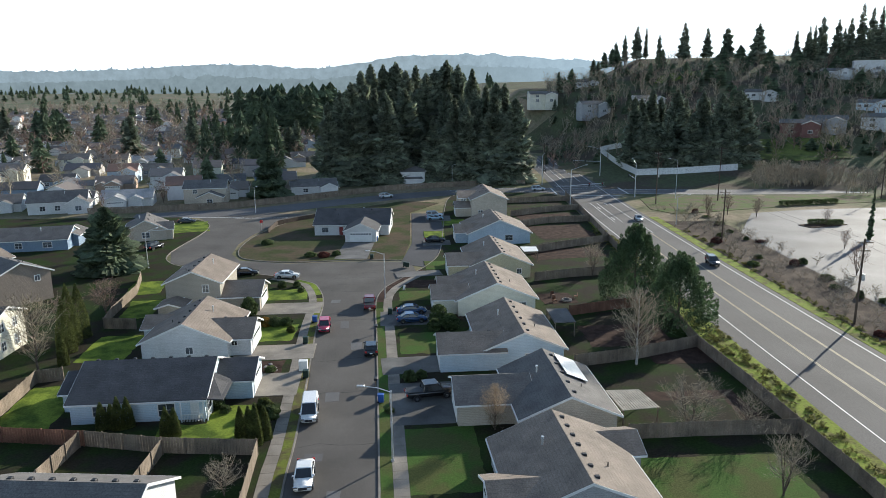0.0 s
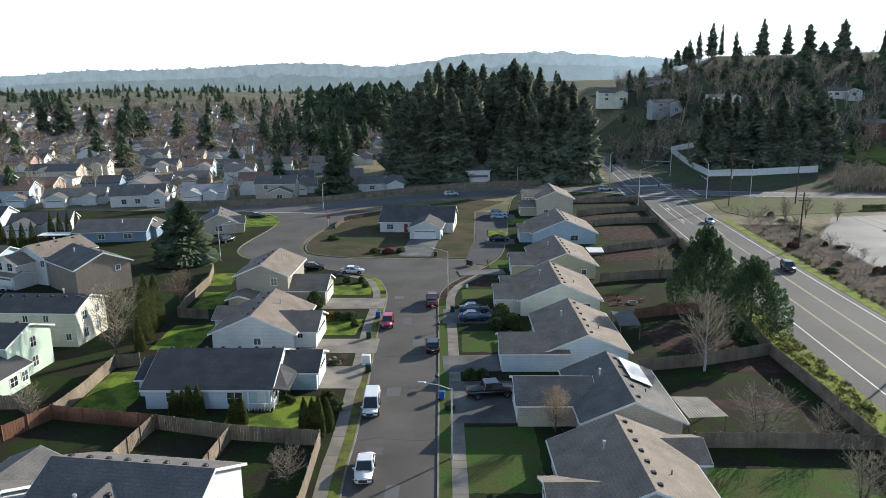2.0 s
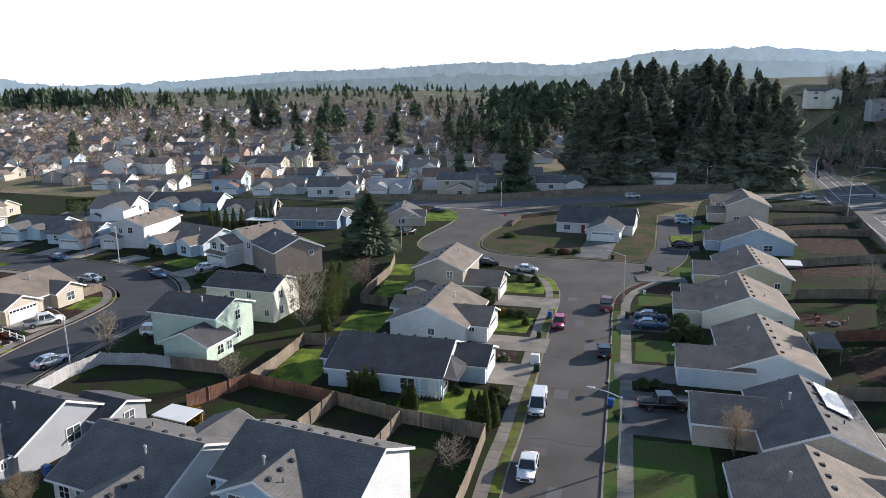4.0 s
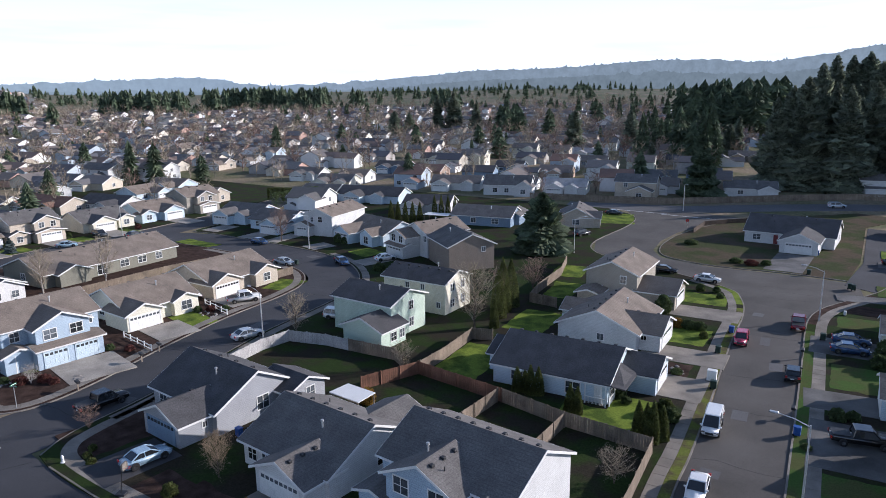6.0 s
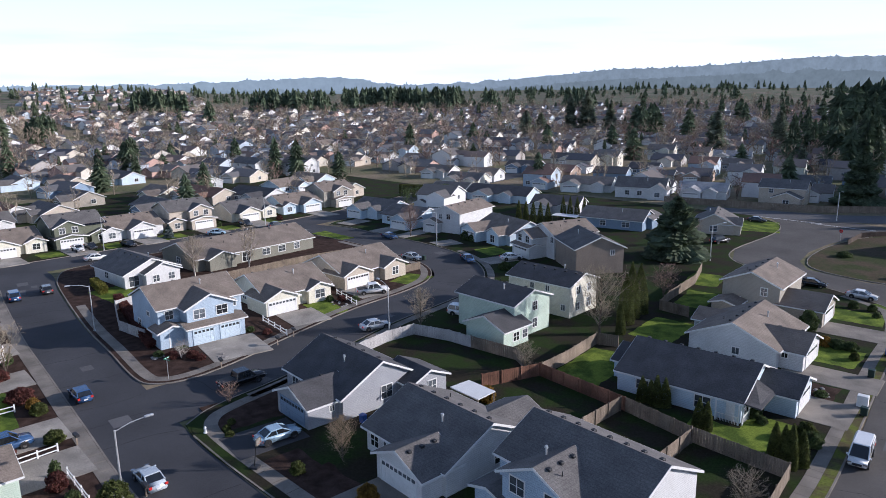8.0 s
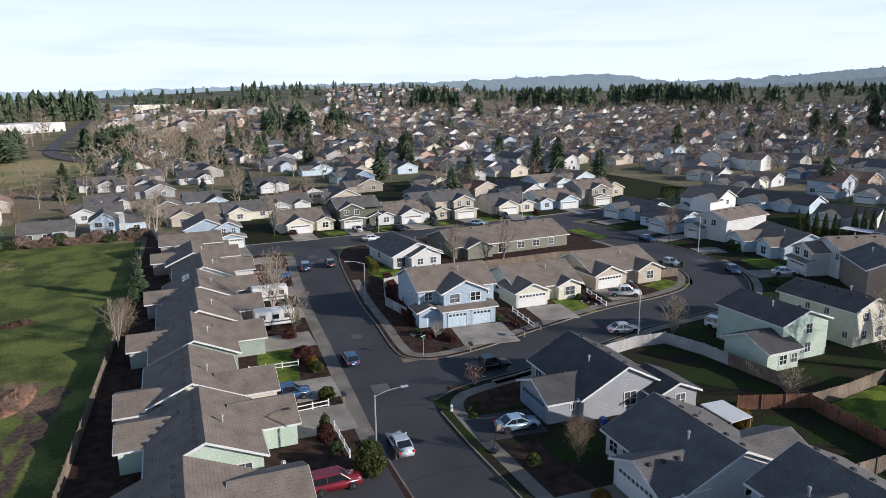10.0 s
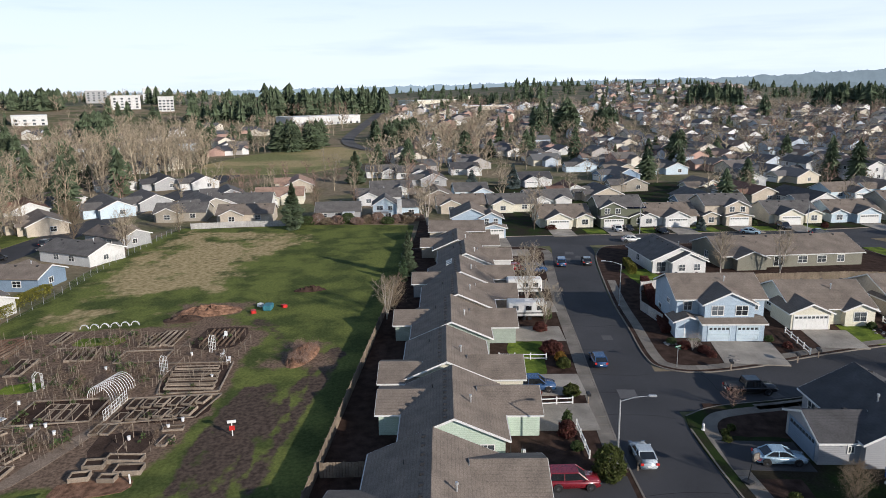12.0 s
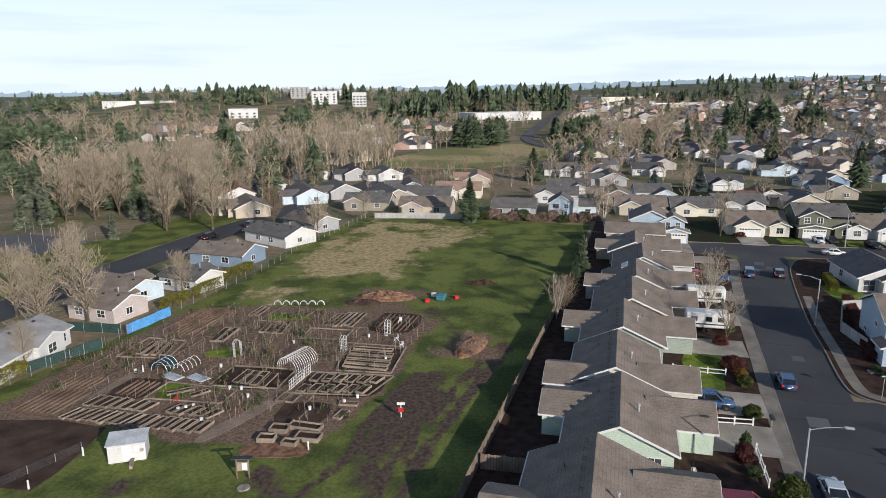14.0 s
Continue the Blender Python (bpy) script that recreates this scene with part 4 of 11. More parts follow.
def add_door(parent, block, side, u, material):
    bm = boxes((-0.46, 0.46, 0, 0.05, 0, 2.05), (-0.34, -0.04, 0.05, 0.07, 0.2, 0.9), (0.04, 0.34, 0.05, 0.07, 0.2, 0.9), (-0.34, -0.04, 0.05, 0.07, 1.05, 1.85), (0.04, 0.34, 0.05, 0.07, 1.05, 1.85))
    d = part("front_door", bm, material, parent)
    d.matrix_local = on_side(block, side, u, 0.2)


def add_vents(parent, block, n, slope, pipe=True, from_ridge=0.7):
    """Low dark vents near the ridge and a white flue."""
    cx, cy, lx, ly, e, ax, k, z0 = block
    L, W = (ly, lx) if ax == "y" else (lx, ly)
    h = e + k * W / 2 + 0.23
    tilt = math.degrees(math.atan(k))
    def place(u, v, dz=0.0):
        z = h - k * abs(v) + dz
        return (cx + v, cy + u, z) if ax == "y" else (cx + u, cy + v, z)
    for i in range(n):
        u = -L / 2 + L * (i + 0.5) / n
        me = shared(("roof_vent",), lambda: boxes((-0.2, 0.2, -0.19, 0.19, -0.1, 0.17), bevel=0.04), M_DARK)
        v = part("roof_vent", me, M_DARK, parent)
        v.location = place(u, slope * from_ridge)
    if pipe:
        me = shared(("vent_pipe",), lambda: tubes(((0, 0, -0.3), (0, 0, 0.65), 0.09, 0.09), ((0, 0, 0.6), (0, 0, 0.8), 0.16, 0.14)), M_STEEL)
        v = part("vent_pipe", me, M_STEEL, parent, "galvanised flue")
        v.location = place(L * 0.12, -slope * W * 0.18)
        me = shared(("vent_stub",), lambda: tubes(((0, 0, -0.3), (0, 0, 0.4), 0.05, 0.05)), M_DARK)
        v = part("vent_pipe", me, M_DARK, parent)
        v.location = place(-L * 0.2, slope * W * 0.22)


def house(label, x, y, rot, blocks, wall, roof, wins=(), garages=(), doors=(), vents=(), group="", gutters=True):
    ob = thing("house", label, "house", pose(x, y, 0, 0, 0, rot), group)
    bl = []
    for b in blocks:
        b = tuple(b) + (0.42, 0.0)[len(b) - 6:]
        bl.append(b)
        w, r, t = gable(b)
        part("wall", w, wall, ob)
        part("roof", r, roof, ob)
        for name, bm in t:
            if gutters or name != "gutter":
                part(name, bm, M_TRIM, ob)
            else:
                bm.free()
    for i, side, u, z, w, h in wins:
        add_window(ob, bl[i], side, u, z, w, h)
    for g in garages:
        add_garage(ob, bl[g[0]], g[1], g[2] if len(g) > 2 else 0, g[3] if len(g) > 3 else 4.9, 2.15, g[4] if len(g) > 4 else None)
    for i, side, u, m in doors:
        add_door(ob, bl[i], side, u, m)
    for v in vents:
        add_vents(ob, bl[v[0]], *v[1:])
    return ob


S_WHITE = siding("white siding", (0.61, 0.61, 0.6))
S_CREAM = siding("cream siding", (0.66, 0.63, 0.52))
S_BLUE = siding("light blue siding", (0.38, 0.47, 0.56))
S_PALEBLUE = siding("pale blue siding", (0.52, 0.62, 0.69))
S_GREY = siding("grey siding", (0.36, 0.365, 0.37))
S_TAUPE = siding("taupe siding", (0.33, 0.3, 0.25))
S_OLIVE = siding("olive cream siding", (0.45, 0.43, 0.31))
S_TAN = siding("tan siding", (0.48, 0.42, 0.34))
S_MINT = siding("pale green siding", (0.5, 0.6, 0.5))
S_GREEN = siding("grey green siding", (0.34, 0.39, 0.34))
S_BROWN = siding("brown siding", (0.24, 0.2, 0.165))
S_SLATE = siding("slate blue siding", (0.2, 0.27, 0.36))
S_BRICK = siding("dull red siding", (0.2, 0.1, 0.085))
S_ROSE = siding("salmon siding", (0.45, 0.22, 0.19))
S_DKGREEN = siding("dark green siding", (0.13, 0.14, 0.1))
D_RED = mat("maroon door", (0.2, 0.04, 0.04), 0.5)
D_WHITE = M_TRIM

# houses between the street and the highway
house("grey ranch house with a broad brown gable roof", 10.6, 54.8, 6, [(0, 0, 11.6, 12.2, 2.7, "y", 0.42), (-5.0, -2.9, 5.2, 5.6, 2.6, "x", 0.42), (4.6, 4.6, 5.6, 4.6, 2.6, "x", 0.42)], S_GREY, ROOF_BROWN, [(0, "s", -2.6, 1.0, 1.5, 1.1), (2, "s", 1.6, 1.0, 0.9, 1.0), (0, "w", 2.5, 1.0, 1.4, 1.2)], [(1, "w", 0, 4.2)], vents=[(0, 7, 1)])
house("grey-beige ranch house with bright solar sheet on roof", 11.9, 71.3, 5, [(0, 0, 9.8, 12.8, 2.7, "y", 0.44), (-7.0, 1.2, 8.0, 7.0, 2.7, "x", 0.42)], S_TAN, ROOF_GREY, [(0, "s", 0, 1.0, 1.6, 1.1), (0, "s", -3.4, 1.2, 2.2, 0.7), (0, "e", 2, 1.0, 1.3, 1.2)], [(1, "w", 0, 4.9)], vents=[(0, 5, 1)])
house("light blue ranch house with a brown gable roof", 9.2, 91.2, 5, [(0, 0, 10.4, 15.0, 2.7, "y", 0.42), (-6.6, -4.4, 8.2, 6.6, 2.7, "x", 0.42)], S_PALEBLUE, ROOF_BROWN, [(0, "s", 1.2, 1.0, 1.9, 1.1), (0, "e", 0, 1.0, 1.3, 1.2), (0, "e", 4, 1.0, 1.3, 1.2)], [(1, "w", 0, 4.9)], vents=[(0, 6, 1), (1, 3, 1, False, 1.2)])
house("cream ranch house with a wide plain gable", 7.4, 112.6, 5, [(0, 0, 12.4, 14.0, 2.7, "y", 0.42), (-7.2, -2.6, 5.6, 6.6, 2.7, "x", 0.42), (-6.4, 3.6, 4.2, 5.6, 2.6, "x", 0.42)], S_CREAM, ROOF_BROWN, [(0, "s", 4.0, 1.0, 1.3, 1.1), (0, "e", 1, 1.0, 1.3, 1.2)], [(1, "w", 0, 4.9)], vents=[(0, 6, 1)])
house("olive ranch house with a white awning behind", 9.8, 135.6, 5, [(0, 0, 11.2, 15.8, 2.7, "y", 0.42), (-6.2, -3.4, 7.5, 7.0, 2.7, "x", 0.42)], S_OLIVE, ROOF_BROWN, [(0, "s", 0, 1.0, 1.6, 1.1), (0, "s", 3.4, 1.0, 0.8, 0.9)], [(1, "w", 0, 4.9)], vents=[(0, 6, 1)])
house("blue-grey ranch house with a grey gable roof", 11.8, 165.4, 5, [(0, 0, 14.4, 15.0, 2.7, "y", 0.42), (-7.2, -2.0, 5.5, 6.4, 2.6, "x", 0.42)], S_BLUE, ROOF_BROWN, [(0, "s", 2.2, 1.0, 1.7, 1.2), (0, "w", 4, 0.9, 1.2, 1.4)], [(1, "w", 0, 4.6)], doors=[(0, "w", 1.6, D_WHITE)], vents=[(0, 6, 1)])
house("tan two-storey house beside the collector road", 11.7, 201, 4, [(0, 0, 10.0, 16.6, 5.2, "y", 0.42), (-5.6, 1.5, 5.0, 9.0, 5.0, "x", 0.3), (-7.0, -3.0, 4.6, 6.0, 2.7, "x", 0.4)], S_TAN, ROOF_BROWN, [(0, "s", -2.5, 1.0, 1.2, 1.2), (1, "s", -1.2, 3.6, 1.2, 1.2), (0, "e", 0, 3.6, 1.2, 1.2)], [(2, "w", 0, 4.6)], vents=[(0, 3, -1)])
# houses on the other side of the street
ranch = house("pale blue-white ranch house with charcoal roof and porch", -34.0, 75.2, 5, [(0, 0, 14.2, 11.4, 2.6, "x", 0.42), (9.0, 2.4, 4.6, 6.4, 2.5, "x", 0.42), (-7.6, 0.6, 3.2, 6.0, 2.4, "x", 0.42)], S_PALEBLUE, ROOF_DARK, [(0, "s", 3.0, 0.7, 1.7, 1.4), (0, "s", -4.0, 1.0, 1.4, 1.1), (0, "e", -4.4, 0.9, 1.0, 1.2)], [(1, "e", 0, 4.4)], doors=[(0, "s", 6.0, D_WHITE)], vents=[(0, 7, 1, False, 0.5)])
bm = bmesh.new()
for u0, u1, z0, z1 in ((6.9, 9.2, 3.75, 2.55),):
    top = [bm.verts.new(p) for p in ((u0, -6.1, z0 - 1.0), (u1, -6.1, z1), (u1, -0.9, z1), (u0, -0.9, z0))]
    low = [bm.verts.new((v.co.x, v.co.y, v.co.z - 0.16)) for v in top]
    bm.faces.new(top), bm.faces.new(low[::-1])
    for a in range(4):
        b = (a + 1) % 4
        bm.faces.new((top[b], top[a], low[a], low[b]))
bmesh.ops.recalc_face_normals(bm, faces=bm.faces)
part("porch_roof", bm, ROOF_DARK, ranch)
house("white ranch house with taupe gable roof and garage", -35.3, 93.4, 4, [(0, 0, 11.2, 12.6, 2.7, "y", 0.44), (5.6, -1.2, 5.6, 7.4, 2.6, "x", 0.42), (-6.0, 3.4, 3.5, 5.0, 2.4, "x", 0.42)], S_WHITE, ROOF_BROWN, [(0, "s", 0.6, 1.1, 0.9, 0.9), (1, "s", 0.6, 1.6, 0.7, 0.6)], [(1, "e", 0, 4.9)], vents=[(0, 5, -1), (1, 2, 1, False)])
house("taupe two-storey house with a low garage wing", -41.2, 113.6, 4, [(0, 0, 8.6, 12.0, 5.2, "y", 0.42), (7.2, -2.0, 6.4, 7.6, 2.7, "x", 0.42), (-2.6, -8.0, 3.6, 4.2, 2.4, "y", 0.3)], S_TAUPE, ROOF_BROWN, [(0, "s", 2.0, 3.6, 0.9, 1.2), (0, "s", -2.2, 1.0, 1.5, 1.8), (1, "e", 0, 1.2, 0.6, 0.6)], [(1, "e", 0, 4.9)], vents=[(0, 4, -1)])
house("white ranch house with grey roof on a corner lot", -23.4, 176.0, 0, [(0, 0, 18.4, 13.0, 2.8, "x", 0.44), (3.2, -10.0, 7.4, 9.0, 2.8, "y", 0.44)], S_WHITE, ROOF_DARK, [(0, "s", -6.6, 0.9, 1.6, 1.2), (0, "e", 2, 1.0, 1.2, 1.2)], [(1, "s", 0, 5.0)], doors=[(0, "s", -2.6, D_RED)], vents=[(0, 2, -1)])
# houses facing the side street
gabled = house("light blue two-storey house with white gable end", -28.4, 45.4, -3, [(0, 0, 12.8, 9.4, 5.1, "x", 0.48), (-0.8, -4.4, 7.0, 4.4, 5.0, "y", 0.48), (4.6, -4.8, 3.8, 3.4, 4.2, "y", 0.48), (-5.6, -5.4, 3.2, 3.0, 2.5, "y", 0.3)], S_BLUE, ROOF_GREY, [(1, "s", -1.9, 3.6, 1.5, 1.4), (1, "s", 1.7, 3.6, 1.5, 1.4), (0, "s", -5.0, 3.8, 0.9, 1.0), (2, "s", 0, 2.0, 1.2, 1.2), (0, "e", 1.5, 1.1, 1.0, 1.0), (1, "s", 0, 0.9, 1.8, 1.3)], vents=[(0, 8, 1, False), (1, 3, 1)])
bm = bmesh.new()
ends = [[bm.verts.new((u, v, w)) for v, w in ((-4.68, 0.0), (4.68, 0.0), (4.68, 5.0), (0.0, 7.2), (-4.68, 5.0))] for u in (6.38, 6.46)]
bm.faces.new(ends[0]), bm.faces.new(ends[1][::-1])
for a in range(5):
    b = (a + 1) % 5
    bm.faces.new((ends[0][b], ends[0][a], ends[1][a], ends[1][b]))
bmesh.ops.recalc_face_normals(bm, faces=bm.faces)
part("gable_wall", bm, S_WHITE, gabled, "white-painted gable end")
house("white ranch house with grey roof and garage wing", -44.6, 44.4, -3, [(0, 0, 11.8, 11.2, 2.7, "x", 0.46), (2.2, -5.8, 6.4, 4.4, 2.6, "y", 0.44), (2.2, 5.8, 5.2, 6.0, 2.7, "y", 0.42)], S_WHITE, ROOF_GREY, [(0, "e", 1.4, 1.0, 1.8, 1.2), (0, "s", -4.6, 0.9, 1.2, 1.3), (0, "s", -2.6, 0.9, 1.0, 1.3)], [(1, "s", 0, 4.9)], vents=[(0, 6, 1), (1, 3, 1, False)])
house("grey ranch house with slate garage and dark roof", -63.0, 46.6, -3, [(0, 0, 12.0, 10.6, 2.8, "x", 0.52), (2.0, -6.4, 6.4, 5.6, 2.6, "y", 0.44), (5.4, 5.2, 5.4, 5.2, 2.6, "x", 0.42)], siding("mid grey siding", (0.33, 0.34, 0.36)), ROOF_DARK, [(0, "e", 0.6, 1.1, 1.5, 1.5), (2, "e", 0.4, 1.0, 1.2, 1.4), (1, "e", 0.2, 1.4, 0.5, 0.6), (0, "s", -4.0, 0.8, 1.4, 1.4)], [(1, "s", 0, 4.9, S_SLATE)], vents=[(0, 4, 1), (1, 2, -1, False)])
# corner block
house("light blue two-storey house with two garage doors", -100.2, 43.6, -3, [(0, 0, 10.6, 12.6, 5.3, "y", 0.42), (5.2, 0.4, 5.2, 7.0, 5.2, "x", 0.46), (7.4, 0.6, 3.4, 8.6, 2.75, "y", 0.2), (6.0, -5.2, 3.2, 3.6, 2.6, "x", 0.36)], S_BLUE, ROOF_BROWN, [(1, "e", -1.7, 3.6, 1.6, 1.3), (1, "e", 1.7, 3.6, 1.6, 1.3), (0, "e", -4.7, 3.6, 1.1, 1.2), (0, "e", 5.0, 3.6, 0.8, 1.0), (0, "s", 1.5, 3.6, 1.1, 0.6), (0, "s", -2.6, 1.0, 1.2, 1.2)], [(2, "e", -2.0, 2.9, S_PALEBLUE), (2, "e", 2.0, 2.9, S_PALEBLUE)], vents=[(0, 4, -1)])
house("cream ranch house with white garage door", -103.4, 61.8, -2, [(0, 0, 12.2, 12.4, 2.7, "y", 0.42), (5.2, -4.4, 6.4, 5.8, 2.7, "x", 0.44), (5.6, 3.6, 3.0, 4.4, 2.6, "x", 0.42)], S_CREAM, ROOF_BROWN, [(2, "e", 0, 0.9, 1.8, 1.4), (0, "s", -1, 1.0, 1.3, 1.2)], [(1, "e", 0, 4.9)], vents=[(0, 4, -1)])
house("beige ranch house with twin front gables", -106.2, 79.6, 2, [(0, 0, 12.4, 14.6, 2.7, "y", 0.42), (4.4, -4.6, 6.0, 6.2, 2.7, "x", 0.44), (5.4, 4.4, 4.6, 5.4, 2.7, "x", 0.44)], S_TAN, ROOF_BROWN, [(2, "e", 0, 0.9, 1.5, 1.4), (0, "s", 1, 1.0, 1.2, 1.2)], [(1, "e", 0, 4.9)], vents=[(0, 4, -1)])
house("long grey-green ranch house with low brown roof", -138.6, 73.6, 3, [(0, 0, 14.0, 29.0, 2.7, "y", 0.34), (6.8, -9.4, 4.0, 6.0, 2.6, "x", 0.4)], siding("dark brown-green siding", (0.21, 0.205, 0.165)), ROOF_BROWN, [(0, "e", 2, 0.9, 1.8, 1.3), (0, "e", 6, 0.9, 1.8, 1.3), (0, "e", 10, 0.9, 1.4, 1.3), (0, "e", -3, 0.4, 1.8, 1.9), (0, "s", 0, 1.0, 1.4, 1.2)], vents=[(0, 6, 1)])
house("white ranch house with grey roof on a street corner", -135.4, 49.6, 4, [(0, 0, 13.0, 10.6, 2.7, "x", 0.42), (5.0, 1.2, 6.6, 6.6, 2.7, "x", 0.46)], S_WHITE, ROOF_GREY, [(1, "e", -1.4, 0.9, 1.2, 1.2), (1, "e", 1.6, 0.9, 1.2, 1.2), (0, "e", -3.6, 0.4, 1.8, 1.9), (0, "s", -1, 1.0, 1.4, 1.2)], vents=[(0, 5, -1)])
# round the bend
house("pale green two-storey house with lower front wing", -65.6, 77.4, 0, [(0, 0, 11.0, 8.2, 5.2, "x", 0.36), (3.6, -5.6, 7.0, 5.4, 2.8, "y", 0.42)], S_MINT, ROOF_DARK, [(0, "e", 0.6, 3.6, 1.0, 1.3), (0, "e", 0.6, 1.0, 1.0, 1.3), (1, "e", 0, 0.9, 1.2, 1.2), (1, "e", 1.9, 0.9, 1.0, 1.2)], vents=[(0, 3, 1)])
house("cream two-storey house with charcoal roof", -66.2, 90.4, 2, [(0, 0, 12.0, 7.8, 5.2, "x", 0.36)], S_CREAM, ROOF_DARK, [(0, "e", -1.6, 3.6, 1.0, 1.2), (0, "e", 1.6, 3.6, 1.0, 1.2), (0, "e", -1.6, 1.0, 0.9, 1.2), (0, "e", 1.6, 1.0, 1.1, 1.4), (0, "s", 1.8, 3.8, 0.7, 0.9), (0, "s", -1.2, 3.8, 0.7, 0.9), (0, "s", 4.8, 1.2, 0.7, 0.9)], vents=[(0, 6, -1)])
house("brown two-storey house with a plain gable", -76.6, 116.6, 55, [(0, 0, 9.6, 12.0, 5.2, "y", 0.44)], S_BROWN, ROOF_GREY, [(0, "s", 2.5, 3.8, 0.8, 0.9)], vents=[(0, 3, 1)])
house("white two-storey house with garage and porch", -87.6, 123.2, -18, [(0, 0, 9.0, 11.0, 5.2, "y", 0.44), (-1.4, -6.6, 6.0, 5.4, 4.6, "y", 0.44), (-1.4, -8.4, 6.4, 3.4, 2.6, "x", 0.3)], S_WHITE, ROOF_BROWN, [(1, "s", -1.4, 3.4, 1.3, 1.4), (1, "s", 1.4, 3.4, 1.3, 1.4), (0, "e", 0, 3.6, 1.0, 1.0), (0, "s", 3.6, 3.6, 1.0, 1.2)], [(2, "s", 0, 4.7)], vents=[(0, 3, 1)])
house("light blue ranch house with arched front window", -106.0, 127.4, -14, [(0, 0, 14.6, 11.0, 2.7, "x", 0.46), (-4.0, -6.6, 6.4, 6.0, 2.7, "y", 0.44), (3.6, -5.6, 4.8, 4.4, 2.8, "y", 0.5)], S_PALEBLUE, ROOF_BROWN, [(2, "s", 0, 0.7, 1.6, 1.6)], [(1, "s", 0, 4.9)], vents=[(0, 4, 1)])
house("white narrow two-storey house with brown roof", -123.6, 129.2, 10, [(0, 0, 8.4, 15.6, 5.2, "y", 0.4), (-3.6, -6.8, 4.6, 5.6, 2.7, "y", 0.4)], S_WHITE, ROOF_BROWN, [(0, "s", 0.8, 3.6, 1.1, 1.3), (0, "s", -1.6, 3.6, 0.8, 1.1)], [(1, "s", 0, 2.6)], vents=[(0, 5, 1)])
# the row with its back to the field
T_ROW = ((-50.4, 0.6, S_WHITE, "white", 14.0, 11.0, -3.6, 2.0), (-66.4, 3.1, S_MINT, "pale green", 12.4, 9.8, -2.6, -2.8), (-80.4, 3.0, S_CREAM, "cream", 12.0, 9.6, 2.4, 3.4), (-94.0, 4.2, S_GREEN, "grey-green", 12.2, 10.2, -2.0, -3.0), (-106.4, 5.8, S_TAN, "tan", 12.2, 10.8, -3.0, 0), (-119.4, 7.0, S_GREY, "grey", 11.6, 10.6, -2.0, 1.0), (-133.4, 8.8, S_WHITE, "white", 11.8, 10.0, -2.0, 0), (-146.4, 8.0, S_TAUPE, "taupe", 11.6, 9.6, -2.0, -1.0))
for tx, ty, tw, word, tl, tb, gx, bx in T_ROW:
    blocks = [(0, 0, tl, tb, 2.7, "x", 0.44), (gx, tb / 2 + 1.0, 6.6, 6.0, 2.65, "y", 0.42)]
    if bx:
        blocks.append((bx, -tb / 2 - 0.6, 6.2, 4.4, 2.6, "y", 0.34))
    ob = house(word + " ranch house with a long brown gable roof", tx, ty, -2, blocks, tw, ROOF_BROWN, [(0, "e", 3.2, 0.9, 1.2, 1.2), (0, "e", 1.4, 0.9, 0.9, 1.2), (0, "e", -2.6, 0.9, 0.7, 0.9), (0, "s", 2.6, 0.9, 1.3, 1.2)], [(1, "n", 0, 4.8)], vents=[(0, 9, -1, True, 0.8)], group="row of houses beside the field")
    if tx == -119.4:
        for k in range(3):
            sky = part("skylight", boxes((-0.34, 0.34, -0.6, 0.6, -0.05, 0.1), bevel=0.03), M_TRIM, ob, "white-framed roof window")
            sky.location, sky.rotation_euler = (-5.0 + 1.3 * k, -1.9, 2.7 + 0.44 * (tb / 2 - 1.9) + 0.22), (math.atan(0.44), 0, 0)
            part("pane", boxes((-0.27, 0.27, -0.53, 0.53, 0.1, 0.115)), M_GLASS, sky)
house("tan house with a low gable at the end of the row", -160.4, 8.6, -2, [(0, 0, 8.6, 12.4, 3.5, "y", 0.36), (3.0, 5.6, 4.2, 3.6, 2.6, "y", 0.36)], S_TAN, ROOF_BROWN, [(0, "e", 2, 2.2, 1.1, 1.0), (0, "n", 2, 2.2, 1.1, 1.0)], [(1, "n", 0, 2.9)])
house("blue two-storey house with white gable front", -172.0, 13.6, -2, [(0, -0.8, 11.4, 9.4, 4.7, "x", 0.46), (3.6, 4.0, 5.4, 5.2, 4.7, "x", 0.5), (6.6, 4.4, 4.0, 5.8, 2.6, "x", 0.3)], S_BLUE, ROOF_BROWN, [(1, "e", -1.1, 3.2, 0.9, 1.3), (1, "e", 1.1, 3.2, 0.9, 1.3), (0, "e", -2.6, 3.2, 0.8, 0.9)], [(2, "e", 0, 4.8)])
